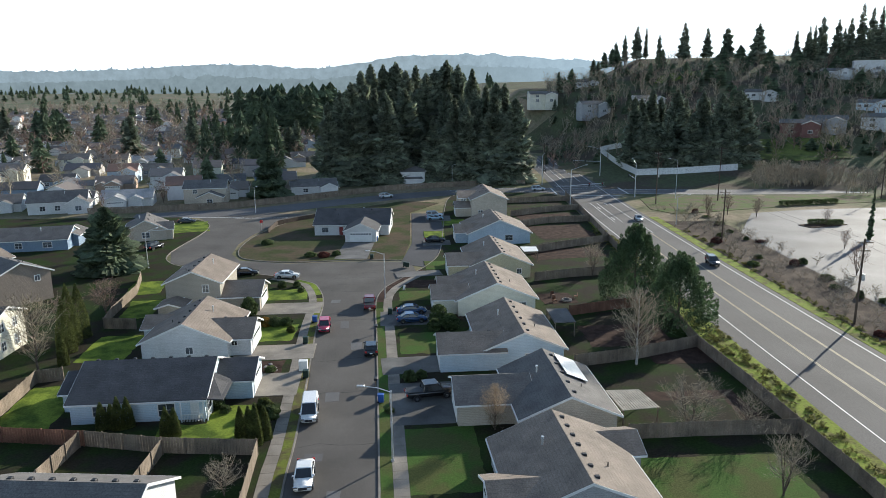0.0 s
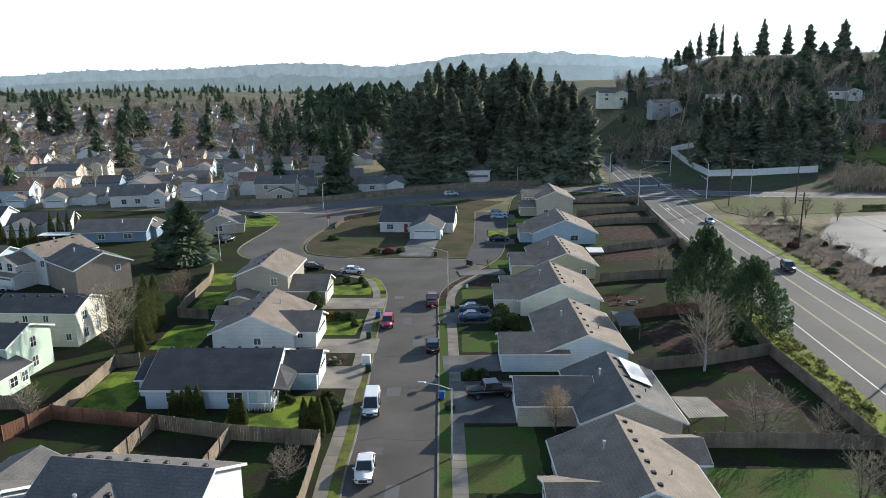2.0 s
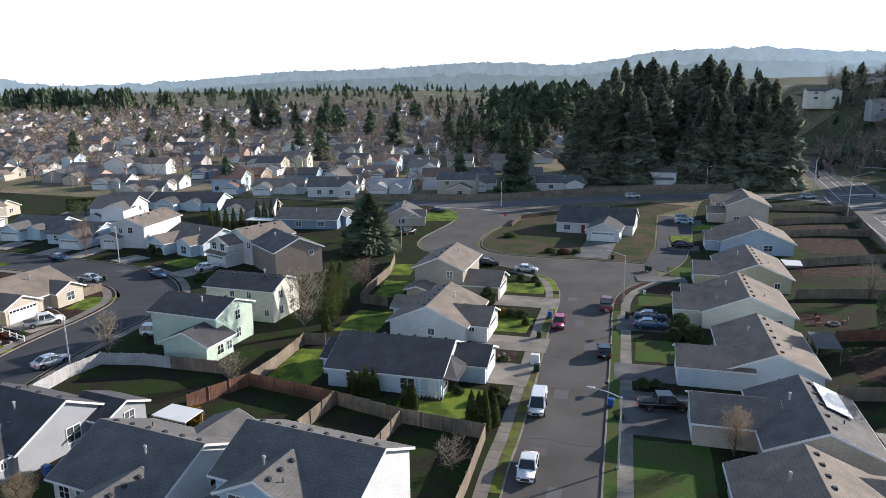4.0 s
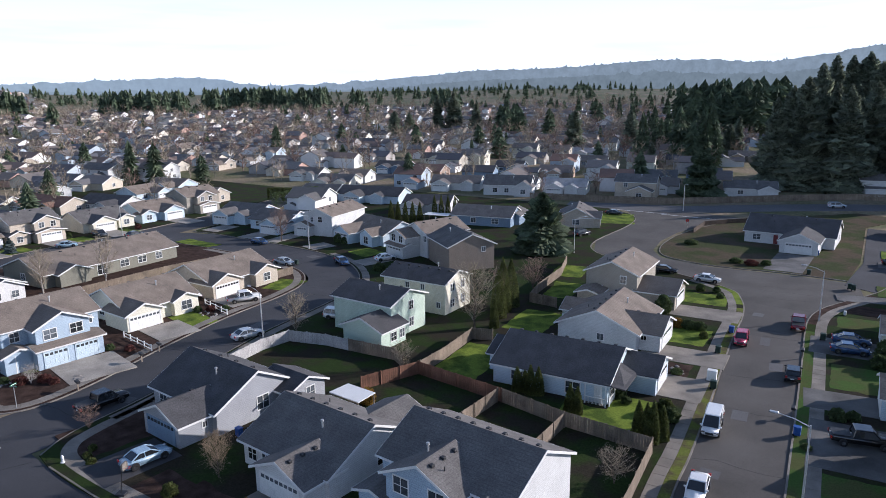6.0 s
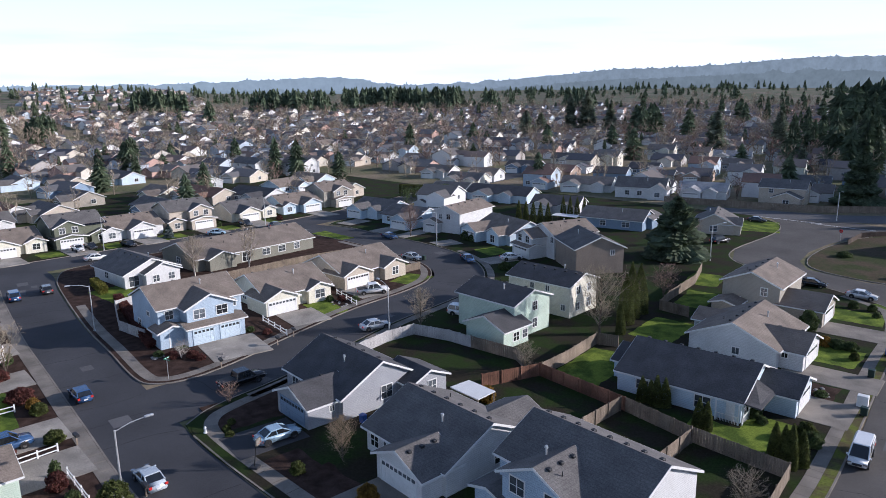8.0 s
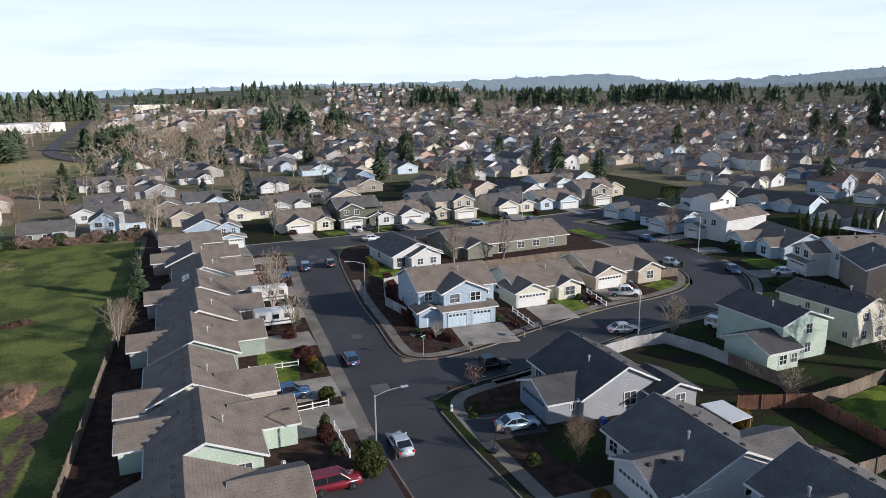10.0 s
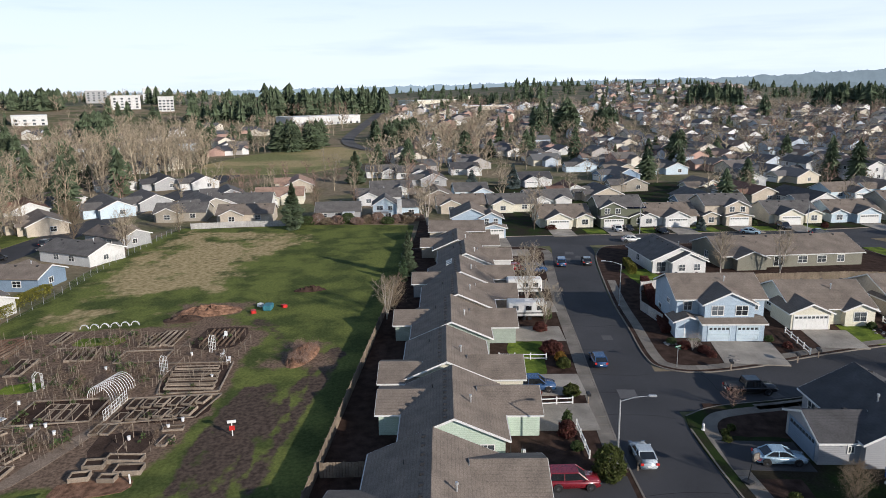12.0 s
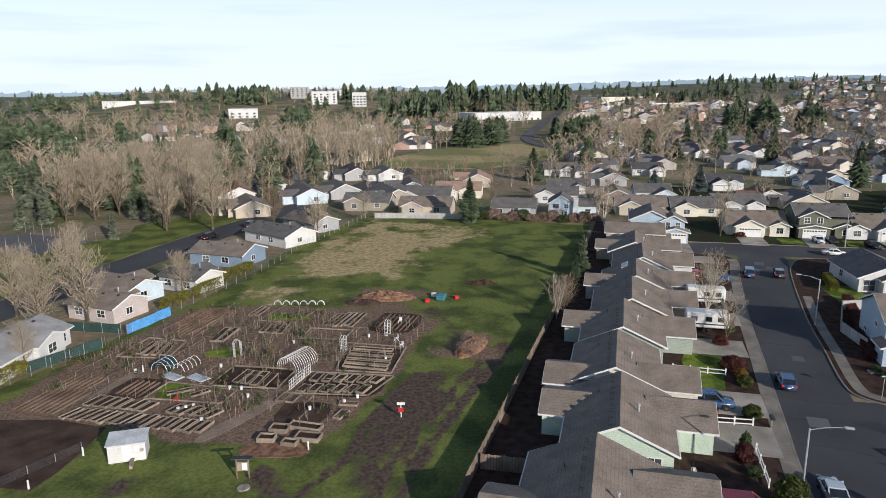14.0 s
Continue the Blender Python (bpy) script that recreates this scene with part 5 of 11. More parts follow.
# the row across the far street
E_ROW = ((37.5, S_CREAM, "cream", 0, -2.0), (52.0, S_DKGREEN, "dark green", 1, -2.4), (65.5, S_WHITE, "white", 0, 0.6), (80.0, S_TAN, "tan", 1, 2.2), (98.0, S_CREAM, "cream", 0, -2.0), (115.0, S_PALEBLUE, "pale blue", 0, 2.0), (129.5, S_TAUPE, "taupe", 1, 0.0))
for ey, ew, word, two, gy in E_ROW:
    ex = -181.5 - max(0, ey - 80) * 0.03
    if two:
        blocks = [(0, 0, 10.0, 11.6, 5.2, "y", 0.42), (4.0, gy, 5.0, 6.2, 5.0, "x", 0.46), (6.2, gy, 3.4, 6.8, 2.65, "x", 0.2), (3.0, -gy * 2.0, 6.5, 4.6, 2.6, "x", 0.4)]
        wins = [(1, "e", -1.4, 3.6, 1.2, 1.3), (1, "e", 1.4, 3.6, 1.2, 1.3), (3, "e", 0, 0.9, 1.3, 1.3)]
    else:
        blocks = [(0, 0, 11.6, 13.2, 2.7, "y", 0.42), (5.2, gy, 6.0, 6.4, 2.7, "x", 0.46), (5.0, gy - 7.0 if gy > 0 else gy + 7.0, 3.2, 4.4, 2.6, "x", 0.42)]
        wins = [(2, "e", 0, 0.9, 1.5, 1.3)]
    ob = house(word + (" two-storey house with garage facing the street" if two else " ranch house with white garage door"), ex, ey, 1, blocks, ew, ROOF_BROWN if ey % 2 else ROOF_GREY, wins, [(2 if two else 1, "e", 0, 4.8)], vents=[(0, 4, 1)], group="row of houses across the far street", gutters=False)
    if word == "dark green":
        m_solar = mat("solar panel glass", (0.012, 0.016, 0.035), 0.15, 0.8, 1.2, 2, 8, 0, spec=0.8)
        for i in range(3):
            for j in range(2):
                bm = boxes((-0.8, 0.8, -0.5, 0.5, 0, 0.05))
                p = part("solar_panel", bm, m_solar, ob, "dark solar panel")
                p.matrix_local = pose(5.2 - j * 1.15, 2.4 + i * 1.75, 4.95 - (5.2 - j * 1.15) * 0.0, 0, 22, 0) @ pose(0, 0, 0, 0, 0, 90)
# houses beyond the collector road
house("tan two-storey house behind a fence", -78, 226, 10, [(0, 0, 13, 10, 5.2, "x", 0.4), (2.0, -6.4, 7.5, 6, 2.8, "y", 0.42)], S_TAN, ROOF_GREY, [(0, "s", -3, 3.6, 1.2, 1.2), (1, "s", 0, 1, 1.6, 1.2), (0, "e", 0, 3.6, 1.1, 1.2)], vents=[(0, 2, 1)])
house("white house with a stone chimney among trees", -47, 246, 15, [(0, 0, 16, 9, 2.8, "x", 0.44), (5, -5.2, 6, 4, 2.6, "y", 0.44)], S_WHITE, ROOF_GREY, [(0, "s", -3, 0.9, 1.6, 1.2)], vents=[(0, 2, 1)])
house("small white house in the shade of firs", -13, 268, 10, [(0, 0, 9, 8, 5.0, "x", 0.4), (0, -5, 6, 3, 2.6, "x", 0.3)], S_WHITE, ROOF_GREY, [(0, "s", -2, 1, 1.2, 1.2), (0, "s", 2, 1, 1.2, 1.2)])
house("tan house with a bay window beside the junction", -74.5, 170, 20, [(0, 0, 9, 12, 2.8, "y", 0.5), (3.6, -3, 5, 5, 2.7, "x", 0.5)], S_TAN, ROOF_GREY, [(1, "e", -1, 0.8, 1.0, 1.4), (1, "e", 1, 0.8, 1.0, 1.4), (0, "s", 0, 0.9, 1.6, 1.3)], vents=[(0, 2, 1)])
house("slate blue ranch house with a pale patio roof", -95.8, 158.6, 12, [(0, 0, 16.5, 10, 2.7, "x", 0.4), (7.0, 3, 5, 8, 2.7, "y", 0.44)], S_SLATE, ROOF_GREY, [(0, "s", 4, 0.9, 1.8, 1.2), (0, "s", -2, 0.9, 1.4, 1.2)], vents=[(0, 4, 1)])
house("white house with dormers and a long fence", -117.5, 209.5, 18, [(0, 0, 16, 9, 3.6, "x", 0.6), (6, -3.6, 6, 6, 3.2, "y", 0.6)], S_WHITE, ROOF_GREY, [(0, "s", -4, 1.0, 1.4, 1.4), (0, "s", 0, 1.0, 1.4, 1.4), (1, "s", 0, 1.0, 1.6, 1.4)], vents=[(0, 2, 1)])
# houses beyond the field
for fx, fy, fr, fw, fl, fb, word in ((-128.6, -75, -6, S_SLATE, 12.6, 8.4, "slate blue"), (-149.2, -73, -26, S_WHITE, 15, 9, "white"), (-92.4, -75.8, -9, siding("faded pink siding", (0.5, 0.44, 0.42)), 9.5, 7.0, "faded pink"), (-101.4, -79.6, -16, S_PALEBLUE, 11, 7.4, "pale blue"), (-109.5, -71.6, -14, S_WHITE, 9, 6.6, "white"), (-165, -72, -30, S_GREY, 13, 8, "grey")):
    house(word + " low house beyond the field fence", fx, fy, fr, [(0, 0, fb, fl, 2.5, "y", 0.36), (-fb * 0.5, -fl * 0.2, 4, 5, 2.4, "x", 0.36)], fw, ROOF_BROWN if word != "white" else ROOF_GREY, [(0, "e", -2.4, 0.9, 1.5, 1.1), (0, "e", 2.2, 0.9, 1.5, 1.1), (0, "n", 0.4, 0.9, 1.2, 1.0)], vents=[(0, 3, 1)], gutters=False)
house("low white house with a small cross gable behind the garden", -72.2, -75.6, 8, [(0, 0, 14.5, 8.4, 2.5, "x", 0.36), (-2.0, 4.0, 5.4, 2.0, 2.5, "y", 0.36)], S_WHITE, ROOF_PALE, [(1, "n", 0, 0.8, 1.6, 1.2), (0, "n", -5.4, 0.8, 1.6, 1.2), (0, "n", 4.5, 0.8, 1.2, 1.0)], vents=[(0, 3, 1, False)])
for fx, fy, fw, fr, fl, fb, word in ((-193.6, -48, S_TAN, ROOF_BROWN, 15, 9, "tan"), (-198, -67, S_TAUPE, ROOF_GREY, 14, 9, "taupe"), (-214, -54, S_WHITE, ROOF_GREY, 18, 10, "white"), (-205, 12, S_TAN, ROOF_BROWN, 14, 10, "tan"), (-205, 27, S_CREAM, ROOF_GREY, 14, 10, "cream"), (-222, -13, S_WHITE, ROOF_GREY, 14, 9, "white")):
    house(word + " ranch house behind the field", fx, fy, 3, [(0, 0, fb, fl, 2.6, "y", 0.44), (fb * 0.4, -fl * 0.22, 4.6, 6, 2.6, "x", 0.46)], fw, fr, [(0, "e", 3.5, 1.0, 1.4, 1.2), (1, "e", 0, 0.9, 1.5, 1.2), (0, "s", 0, 1.0, 1.4, 1.2)], vents=[(0, 3, 1)], gutters=False)
ob = house("low pale grey ranch house with a white patio roof", -195.6, -22.8, 2, [(0, 0, 8.0, 12.2, 2.5, "y", 0.5), (-4.5, 0, 5, 5, 2.5, "x", 0.5)], S_GREY, ROOF_GREY, [(0, "e", -4, 0.9, 1.8, 1.1), (0, "e", 0, 0.9, 1.6, 1.1)], gutters=False)
part("patio_roof", boxes((4.0, 7.0, 1.4, 4.8, 2.35, 2.47), (6.8, 6.95, 1.5, 1.65, 0, 2.35), (6.8, 6.95, 4.5, 4.65, 0, 2.35)), M_TRIM, ob, "white flat patio roof on posts")
ob = house("pale blue two-storey house with an upper deck", -196.6, -7.6, 2, [(0, -2.2, 8.6, 6.6, 3.9, "x", 0.64), (-1.5, 4.2, 7.0, 6.6, 3.0, "y", 0.44)], S_PALEBLUE, ROOF_GREY, [(0, "e", -1.4, 2.6, 1.7, 1.2), (0, "e", 1.5, 2.6, 1.1, 1.1), (0, "e", 1.0, 0.6, 1.4, 1.1), (1, "e", 1, 0.9, 1.4, 1.2)], gutters=False)
part("deck", boxes((4.3, 6.8, -5.6, -1.2, 2.0, 2.2), (6.6, 6.75, -5.5, -5.35, 0, 2.0), (6.6, 6.75, -1.45, -1.3, 0, 2.0), (6.7, 6.8, -5.6, -1.2, 3.0, 3.1), (4.3, 6.8, -5.6, -5.5, 3.0, 3.1), *[(6.72, 6.78, -5.5 + 0.3 * k, -5.44 + 0.3 * k, 2.2, 3.0) for k in range(14)]), M_FENCE_PALE, ob, "weathered upper deck with a railing")
part("chimney", boxes((4.3, 5.4, 1.2, 2.5, 0, 5.4), (4.2, 5.5, 1.1, 2.6, 5.4, 5.55)), S_WHITE, ob, "white boarded chimney")


def suburb_house(x, y, rot, length, two, wall, roof, group):
    """A whole house of the middle distance: main block, a front wing with the garage, windows and roof vents."""
    k = int(abs(x * 7 + y * 3)) % 4
    e, w = (5.1 if two else 2.7), 9.6
    gx = (length * 0.28, -length * 0.26, length * 0.2, -length * 0.18)[k]
    blocks = [(0, 0, length, w, e, "x", 0.44), (gx, -w / 2 - 1.2, 6.0, 5.4, 2.65, "y", 0.46)]
    if k % 2:
        blocks.append((-gx, -w / 2 - 0.4, 4.2, 2.8, e if two else 2.65, "y", 0.46))
    wins = [(0, "e", 1.2, 1.0, 1.4, 1.2), (0, "s", -gx, 1.0, 1.6, 1.2)]
    if two:
        wins += [(0, "e", 0, 3.6, 1.2, 1.2), (0, "s", 3.2, 3.6, 1.3, 1.2), (0, "s", -3.2, 3.6, 1.3, 1.2)]
    word = wall.name.replace(" siding", "")
    house(word + (" two-storey" if two else " ranch") + " house with " + roof.name.replace("shingles", "shingle") + " roof", x, y, rot, blocks, wall, roof, wins, [(1, "s", 0, 4.7)], group=group, gutters=False)


SUBURB = []
SUBURB += [(e, "houses behind the far street") for e in (
    (-281.1, 248.6, 15, 12, 1, S_PALEBLUE, ROOF_BROWN),
    (-299.5, 289.4, 15, 12, 0, S_WHITE, ROOF_GREY),
    (-276.6, 212.0, 15, 12, 0, S_TAN, ROOF_BROWN),
    (-278.2, 231.5, 15, 12, 0, S_WHITE, ROOF_BROWN),
    (-487.7, 373.2, 20, 11, 1, S_ROSE, ROOF_GREY),
    (-475.7, 336.7, 15, 12, 0, S_WHITE, ROOF_GREY),
    (-351.2, 245.8, 100, 13, 1, S_TAUPE, ROOF_BROWN),
    (-500.4, 429.0, 15, 15, 1, S_WHITE, ROOF_BROWN),
    (-323.6, 364.4, 12, 17, 1, S_CREAM, ROOF_BROWN),
    (-315.9, 326.7, 15, 12, 0, S_WHITE, ROOF_GREY),
    (-335.5, 399.7, 15, 13, 1, S_WHITE, ROOF_DARK),
    (-252.8, 288.0, 15, 13, 0, S_WHITE, ROOF_DARK),
    (-253.0, 259.9, 15, 15, 0, S_DKGREEN, ROOF_DARK),
    (-193.5, 242.4, 15, 15, 0, S_SLATE, ROOF_DARK),
    (-241.9, 332.9, 15, 14, 0, S_WHITE, ROOF_DARK),
)]
SUBURB += [(e, "houses behind the far street") for e in (
    (-201.3, 283.7, 15, 12, 0, S_CREAM, ROOF_DARK),
    (-186.8, 208.8, 15, 12, 0, S_WHITE, ROOF_BROWN),
    (-208.4, 205.2, 15, 12, 0, S_WHITE, ROOF_GREY),
    (-181.5, 192.5, 15, 14, 0, S_CREAM, ROOF_GREY),
    (-165.4, 168.4, 15, 13, 0, S_WHITE, ROOF_GREY),
    (-147.1, 172.7, 12, 22, 0, S_PALEBLUE, ROOF_DARK),
    (-120.0, 166.3, 18, 14, 0, S_WHITE, ROOF_DARK),
    (-139.8, 211.2, 20, 18, 0, S_WHITE, ROOF_GREY),
    (-280.8, 157.7, 8, 17, 1, S_WHITE, ROOF_GREY),
    (-348.1, 204.6, 12, 18, 0, S_WHITE, ROOF_PALE),
    (-263.6, 171.5, 12, 14, 1, S_WHITE, ROOF_GREY),
    (-226.3, 152.4, 10, 15, 0, S_PALEBLUE, ROOF_BROWN),
    (-220.0, 106.1, 8, 20, 0, S_TAN, ROOF_RED),
    (-253.0, 120.2, 5, 14, 0, S_WHITE, ROOF_GREY),
    (-234.8, 97.2, 8, 13, 0, S_CREAM, ROOF_BROWN),
)]
SUBURB += [(e, "houses behind the far street") for e in (
    (-293.9, 106.1, 5, 19, 0, S_PALEBLUE, ROOF_GREY),
    (-291.7, 85.1, 5, 17, 0, S_TAN, ROOF_BROWN),
    (-305.0, 71.5, 5, 14, 0, S_PALEBLUE, ROOF_GREY),
    (-206.9, 84.0, 5, 15, 0, S_SLATE, ROOF_GREY),
    (-244.4, 74.2, 5, 14, 0, S_TAUPE, ROOF_GREY),
    (-372.4, 97.2, 5, 13, 0, S_WHITE, ROOF_DARK),
    (-373.5, 165.7, 5, 20, 0, S_TAN, ROOF_DARK),
    (-205.6, 116.8, 10, 18, 0, S_WHITE, ROOF_DARK),
    (-195.6, 142.6, 12, 14, 0, S_TAN, ROOF_BROWN),
    (-219.3, 135.0, 100, 12, 0, S_PALEBLUE, ROOF_BROWN),
)]
SUBURB += [(e, "houses beyond the collector road") for e in (
    (-101.8, 221.6, 15, 15, 0, S_WHITE, ROOF_PALE),
    (-149.0, 267.4, 15, 12, 0, S_SLATE, ROOF_DARK),
    (-175.7, 331.3, 15, 13, 1, S_CREAM, ROOF_GREY),
    (-154.3, 328.6, 15, 10, 1, S_TAN, ROOF_BROWN),
    (-144.9, 345.2, 15, 17, 0, S_WHITE, ROOF_PALE),
    (-128.4, 364.8, 15, 15, 0, S_WHITE, ROOF_DARK),
    (-127.8, 305.7, 15, 15, 0, S_TAUPE, ROOF_BROWN),
    (-83.5, 262.1, 15, 15, 0, S_PALEBLUE, ROOF_GREY),
    (-90.0, 419.2, 12, 15, 1, S_WHITE, ROOF_DARK),
    (-118.0, 422.2, 15, 13, 0, S_WHITE, ROOF_GREY),
    (-72.9, 362.5, 15, 14, 0, S_TAUPE, ROOF_GREY),
    (-227.0, 415.1, 15, 14, 0, S_WHITE, ROOF_DARK),
    (-230.1, 377.3, 15, 13, 0, S_TAN, ROOF_DARK),
    (-168.4, 406.0, 12, 18, 0, S_CREAM, ROOF_BROWN),
    (-176.9, 282.1, 15, 12, 1, S_CREAM, ROOF_GREY),
)]
SUBURB += [(e, "houses behind the field") for e in (
    (-254.6, -43.7, 10, 16, 0, S_TAN, ROOF_CLAY),
    (-226.3, -45.0, 95, 15, 0, S_CREAM, ROOF_CLAY),
    (-239.1, -9.7, 95, 14, 0, S_WHITE, ROOF_GREY),
    (-292.1, -15.4, 95, 13, 0, S_WHITE, ROOF_GREY),
    (-287.2, -3.5, 95, 12, 0, S_WHITE, ROOF_GREY),
    (-266.4, 4.8, 5, 16, 0, S_GREY, ROOF_GREY),
    (-298.0, 19.2, 95, 12, 0, S_WHITE, ROOF_DARK),
    (-231.3, 16.9, 95, 11, 0, S_PALEBLUE, ROOF_GREY),
    (-221.7, 5.5, 5, 14, 0, S_BROWN, ROOF_BROWN),
    (-228.0, 49.9, 5, 13, 0, S_WHITE, ROOF_RED),
    (-221.1, 58.6, 5, 14, 0, S_TAN, ROOF_GREY),
    (-212.4, 39.1, 95, 14, 0, S_WHITE, ROOF_GREY),
    (-369.3, 69.1, 5, 13, 0, S_GREY, ROOF_GREY),
    (-260.0, 42.9, 95, 12, 0, S_WHITE, ROOF_DARK),
    (-387.8, 9.3, 10, 14, 0, S_GREY, ROOF_DARK),
)]
SUBURB += [(e, "low houses beside the park road") for e in (
    (-209.7, -92.7, 35, 20, 0, S_PALEBLUE, ROOF_GREY),
    (-230.0, -116.2, 35, 20, 0, S_WHITE, ROOF_GREY),
    (-206.2, -115.2, 35, 14, 0, S_WHITE, ROOF_RED),
    (-267.2, -114.0, 30, 20, 0, S_WHITE, ROOF_GREY),
    (-219.9, -84.9, 35, 16, 0, S_GREY, ROOF_GREY),
    (-211.9, -65.0, 35, 18, 0, S_TAUPE, ROOF_GREY),
    (-266.8, -96.9, 30, 18, 0, S_GREY, ROOF_DARK),
    (-266.5, -82.9, 30, 16, 0, S_WHITE, ROOF_GREY),
    (-182.8, -98.5, 35, 15, 0, S_TAN, ROOF_BROWN),
    (-229.4, -62.4, 20, 14, 0, S_GREY, ROOF_GREY),
    (-246.2, -148.5, 30, 15, 0, S_CREAM, ROOF_GREY),
)]
SUBURB += [((-154.6, 127.6, 5, 14, 0, S_PALEBLUE, ROOF_GREY), "houses round the bend"), ((-138.6, 124.6, 4, 13, 0, S_PALEBLUE, ROOF_GREY), "houses round the bend")]
for e, group in SUBURB:
    suburb_house(*e, group)
# houses on the hill
for hx, hy, hr, hw, two, word in ((59.5, 434, 5, S_CREAM, 1, "cream"), (85.3, 408, 10, S_GREY, 1, "grey"), (90, 462, 5, S_WHITE, 0, "white"), (175, 393, -28, S_WHITE, 0, "white"), (164, 326, -25, S_BRICK, 1, "red and grey"), (178, 330, -30, S_GREY, 1, "grey"), (216.5, 356, -40, S_PALEBLUE, 0, "pale blue"), (202, 326, -35, S_WHITE, 1, "white"), (114, 402, 15, S_WHITE, 0, "white"), (232, 424, -30, S_WHITE, 0, "white")):
    ob = house(word + " house on the wooded hillside", hx, hy, hr, [(0, 0, 17, 9, 5.4 if two else 3.2, "x", 0.34, -4.0), (4, -4.6, 7, 5, 5.0 if two else 3.0, "y", 0.4, -4.0)], hw, ROOF_GREY, [(0, "s", -4, 1.0, 1.8, 1.3), (1, "s", 0, 1.0, 1.8, 1.3), (0, "s", -4, 3.6, 1.8, 1.2) if two else (0, "s", -7, 1.0, 1.2, 1.2), (0, "e", 0, 1.0, 1.4, 1.2)], gutters=False)
    ob.location.z = height(hx, hy)

# ---- plants ----
def conifer_piece(seed, h, r, n, droop=0.35, full=1.0, base=0.06, spread=0.5):
    """Trunk and branch sprays of a conifer, as two pieces."""
    g = np.random.RandomState(seed)
    trunk = bmesh.new()
    tube(trunk, (0, 0, -0.3), (0, 0, h * 0.97), h * 0.014 + 0.08, 0.02, 6)
    vs, fs = [], []
    for i in range(n):
        t = g.rand() ** 1.15
        z = h * (base + (0.985 - base) * t)
        a = g.rand() * 6.283
        env = (1 - t) ** 0.66 * (0.85 + 0.15 * math.sin(t * 31 + seed)) * (0.86 + 0.22 * math.sin(2 * a + seed) * math.sin(7 * t + seed)) * (0.55 + 0.45 * min(1, (t + 0.02) / 0.14)) * full
        length = r * max(env, 0.035) * (0.65 + 0.5 * g.rand())
        ca, sa = math.cos(a), math.sin(a)
        rise = (0.35 * t - droop * (1 - t)) * length
        w = length * (0.2 + 0.14 * g.rand()) + 0.2
        k = len(vs)
        start = 0.15 * length
        pts = [(start, 0, 0.05 * length), (0.45 * length, w, 0.25 * rise - 0.06 * length), (0.5 * length, 0, 0.42 * rise + 0.08 * length), (0.45 * length, -w, 0.25 * rise - 0.06 * length), (0.8 * length, w * 0.7, 0.7 * rise - 0.1 * length), (0.8 * length, -w * 0.7, 0.7 * rise - 0.1 * length), (length, 0, rise)]
        drop = w * (0.8 + 0.5 * g.rand())
        pts += [(0.3 * length, 0.1 * w, 0.2 * rise - drop * 0.8), (0.62 * length, -0.1 * w, 0.5 * rise - drop), (0.5 * length, 0.75 * w, 0.25 * rise - 0.06 * length - drop * 0.8), (0.5 * length, -0.75 * w, 0.25 * rise - 0.06 * length - drop * 0.8)]
        for x, y, dz in pts:
            vs.append((ca * x - sa * y, sa * x + ca * y, z + dz + g.randn() * 0.03 * length))
        fs += [(k, k + 1, k + 2), (k, k + 2, k + 3), (k + 2, k + 1, k + 4), (k + 2, k + 5, k + 3), (k + 2, k + 4, k + 6), (k + 2, k + 6, k + 5), (k, k + 7, k + 2), (k + 2, k + 8, k + 6), (k + 1, k + 9, k + 4), (k + 3, k + 10, k + 5)]
    return trunk, (np.array(vs, np.float32), np.array(fs, np.int32))


def unit(a):
    return a / (np.linalg.norm(a, axis=-1, keepdims=True) + 1e-9)


def spikes(p, q, r, g):
    """Slender tapering twigs from p to q."""
    side = unit(np.cross(q - p, unit(g.randn(*p.shape)))) * np.broadcast_to(r, p.shape[:1])[:, None]
    v = np.stack([p + side, p - side, q], 1).reshape(-1, 3)
    return v.astype(np.float32), np.arange(len(v), dtype=np.int32).reshape(-1, 3)


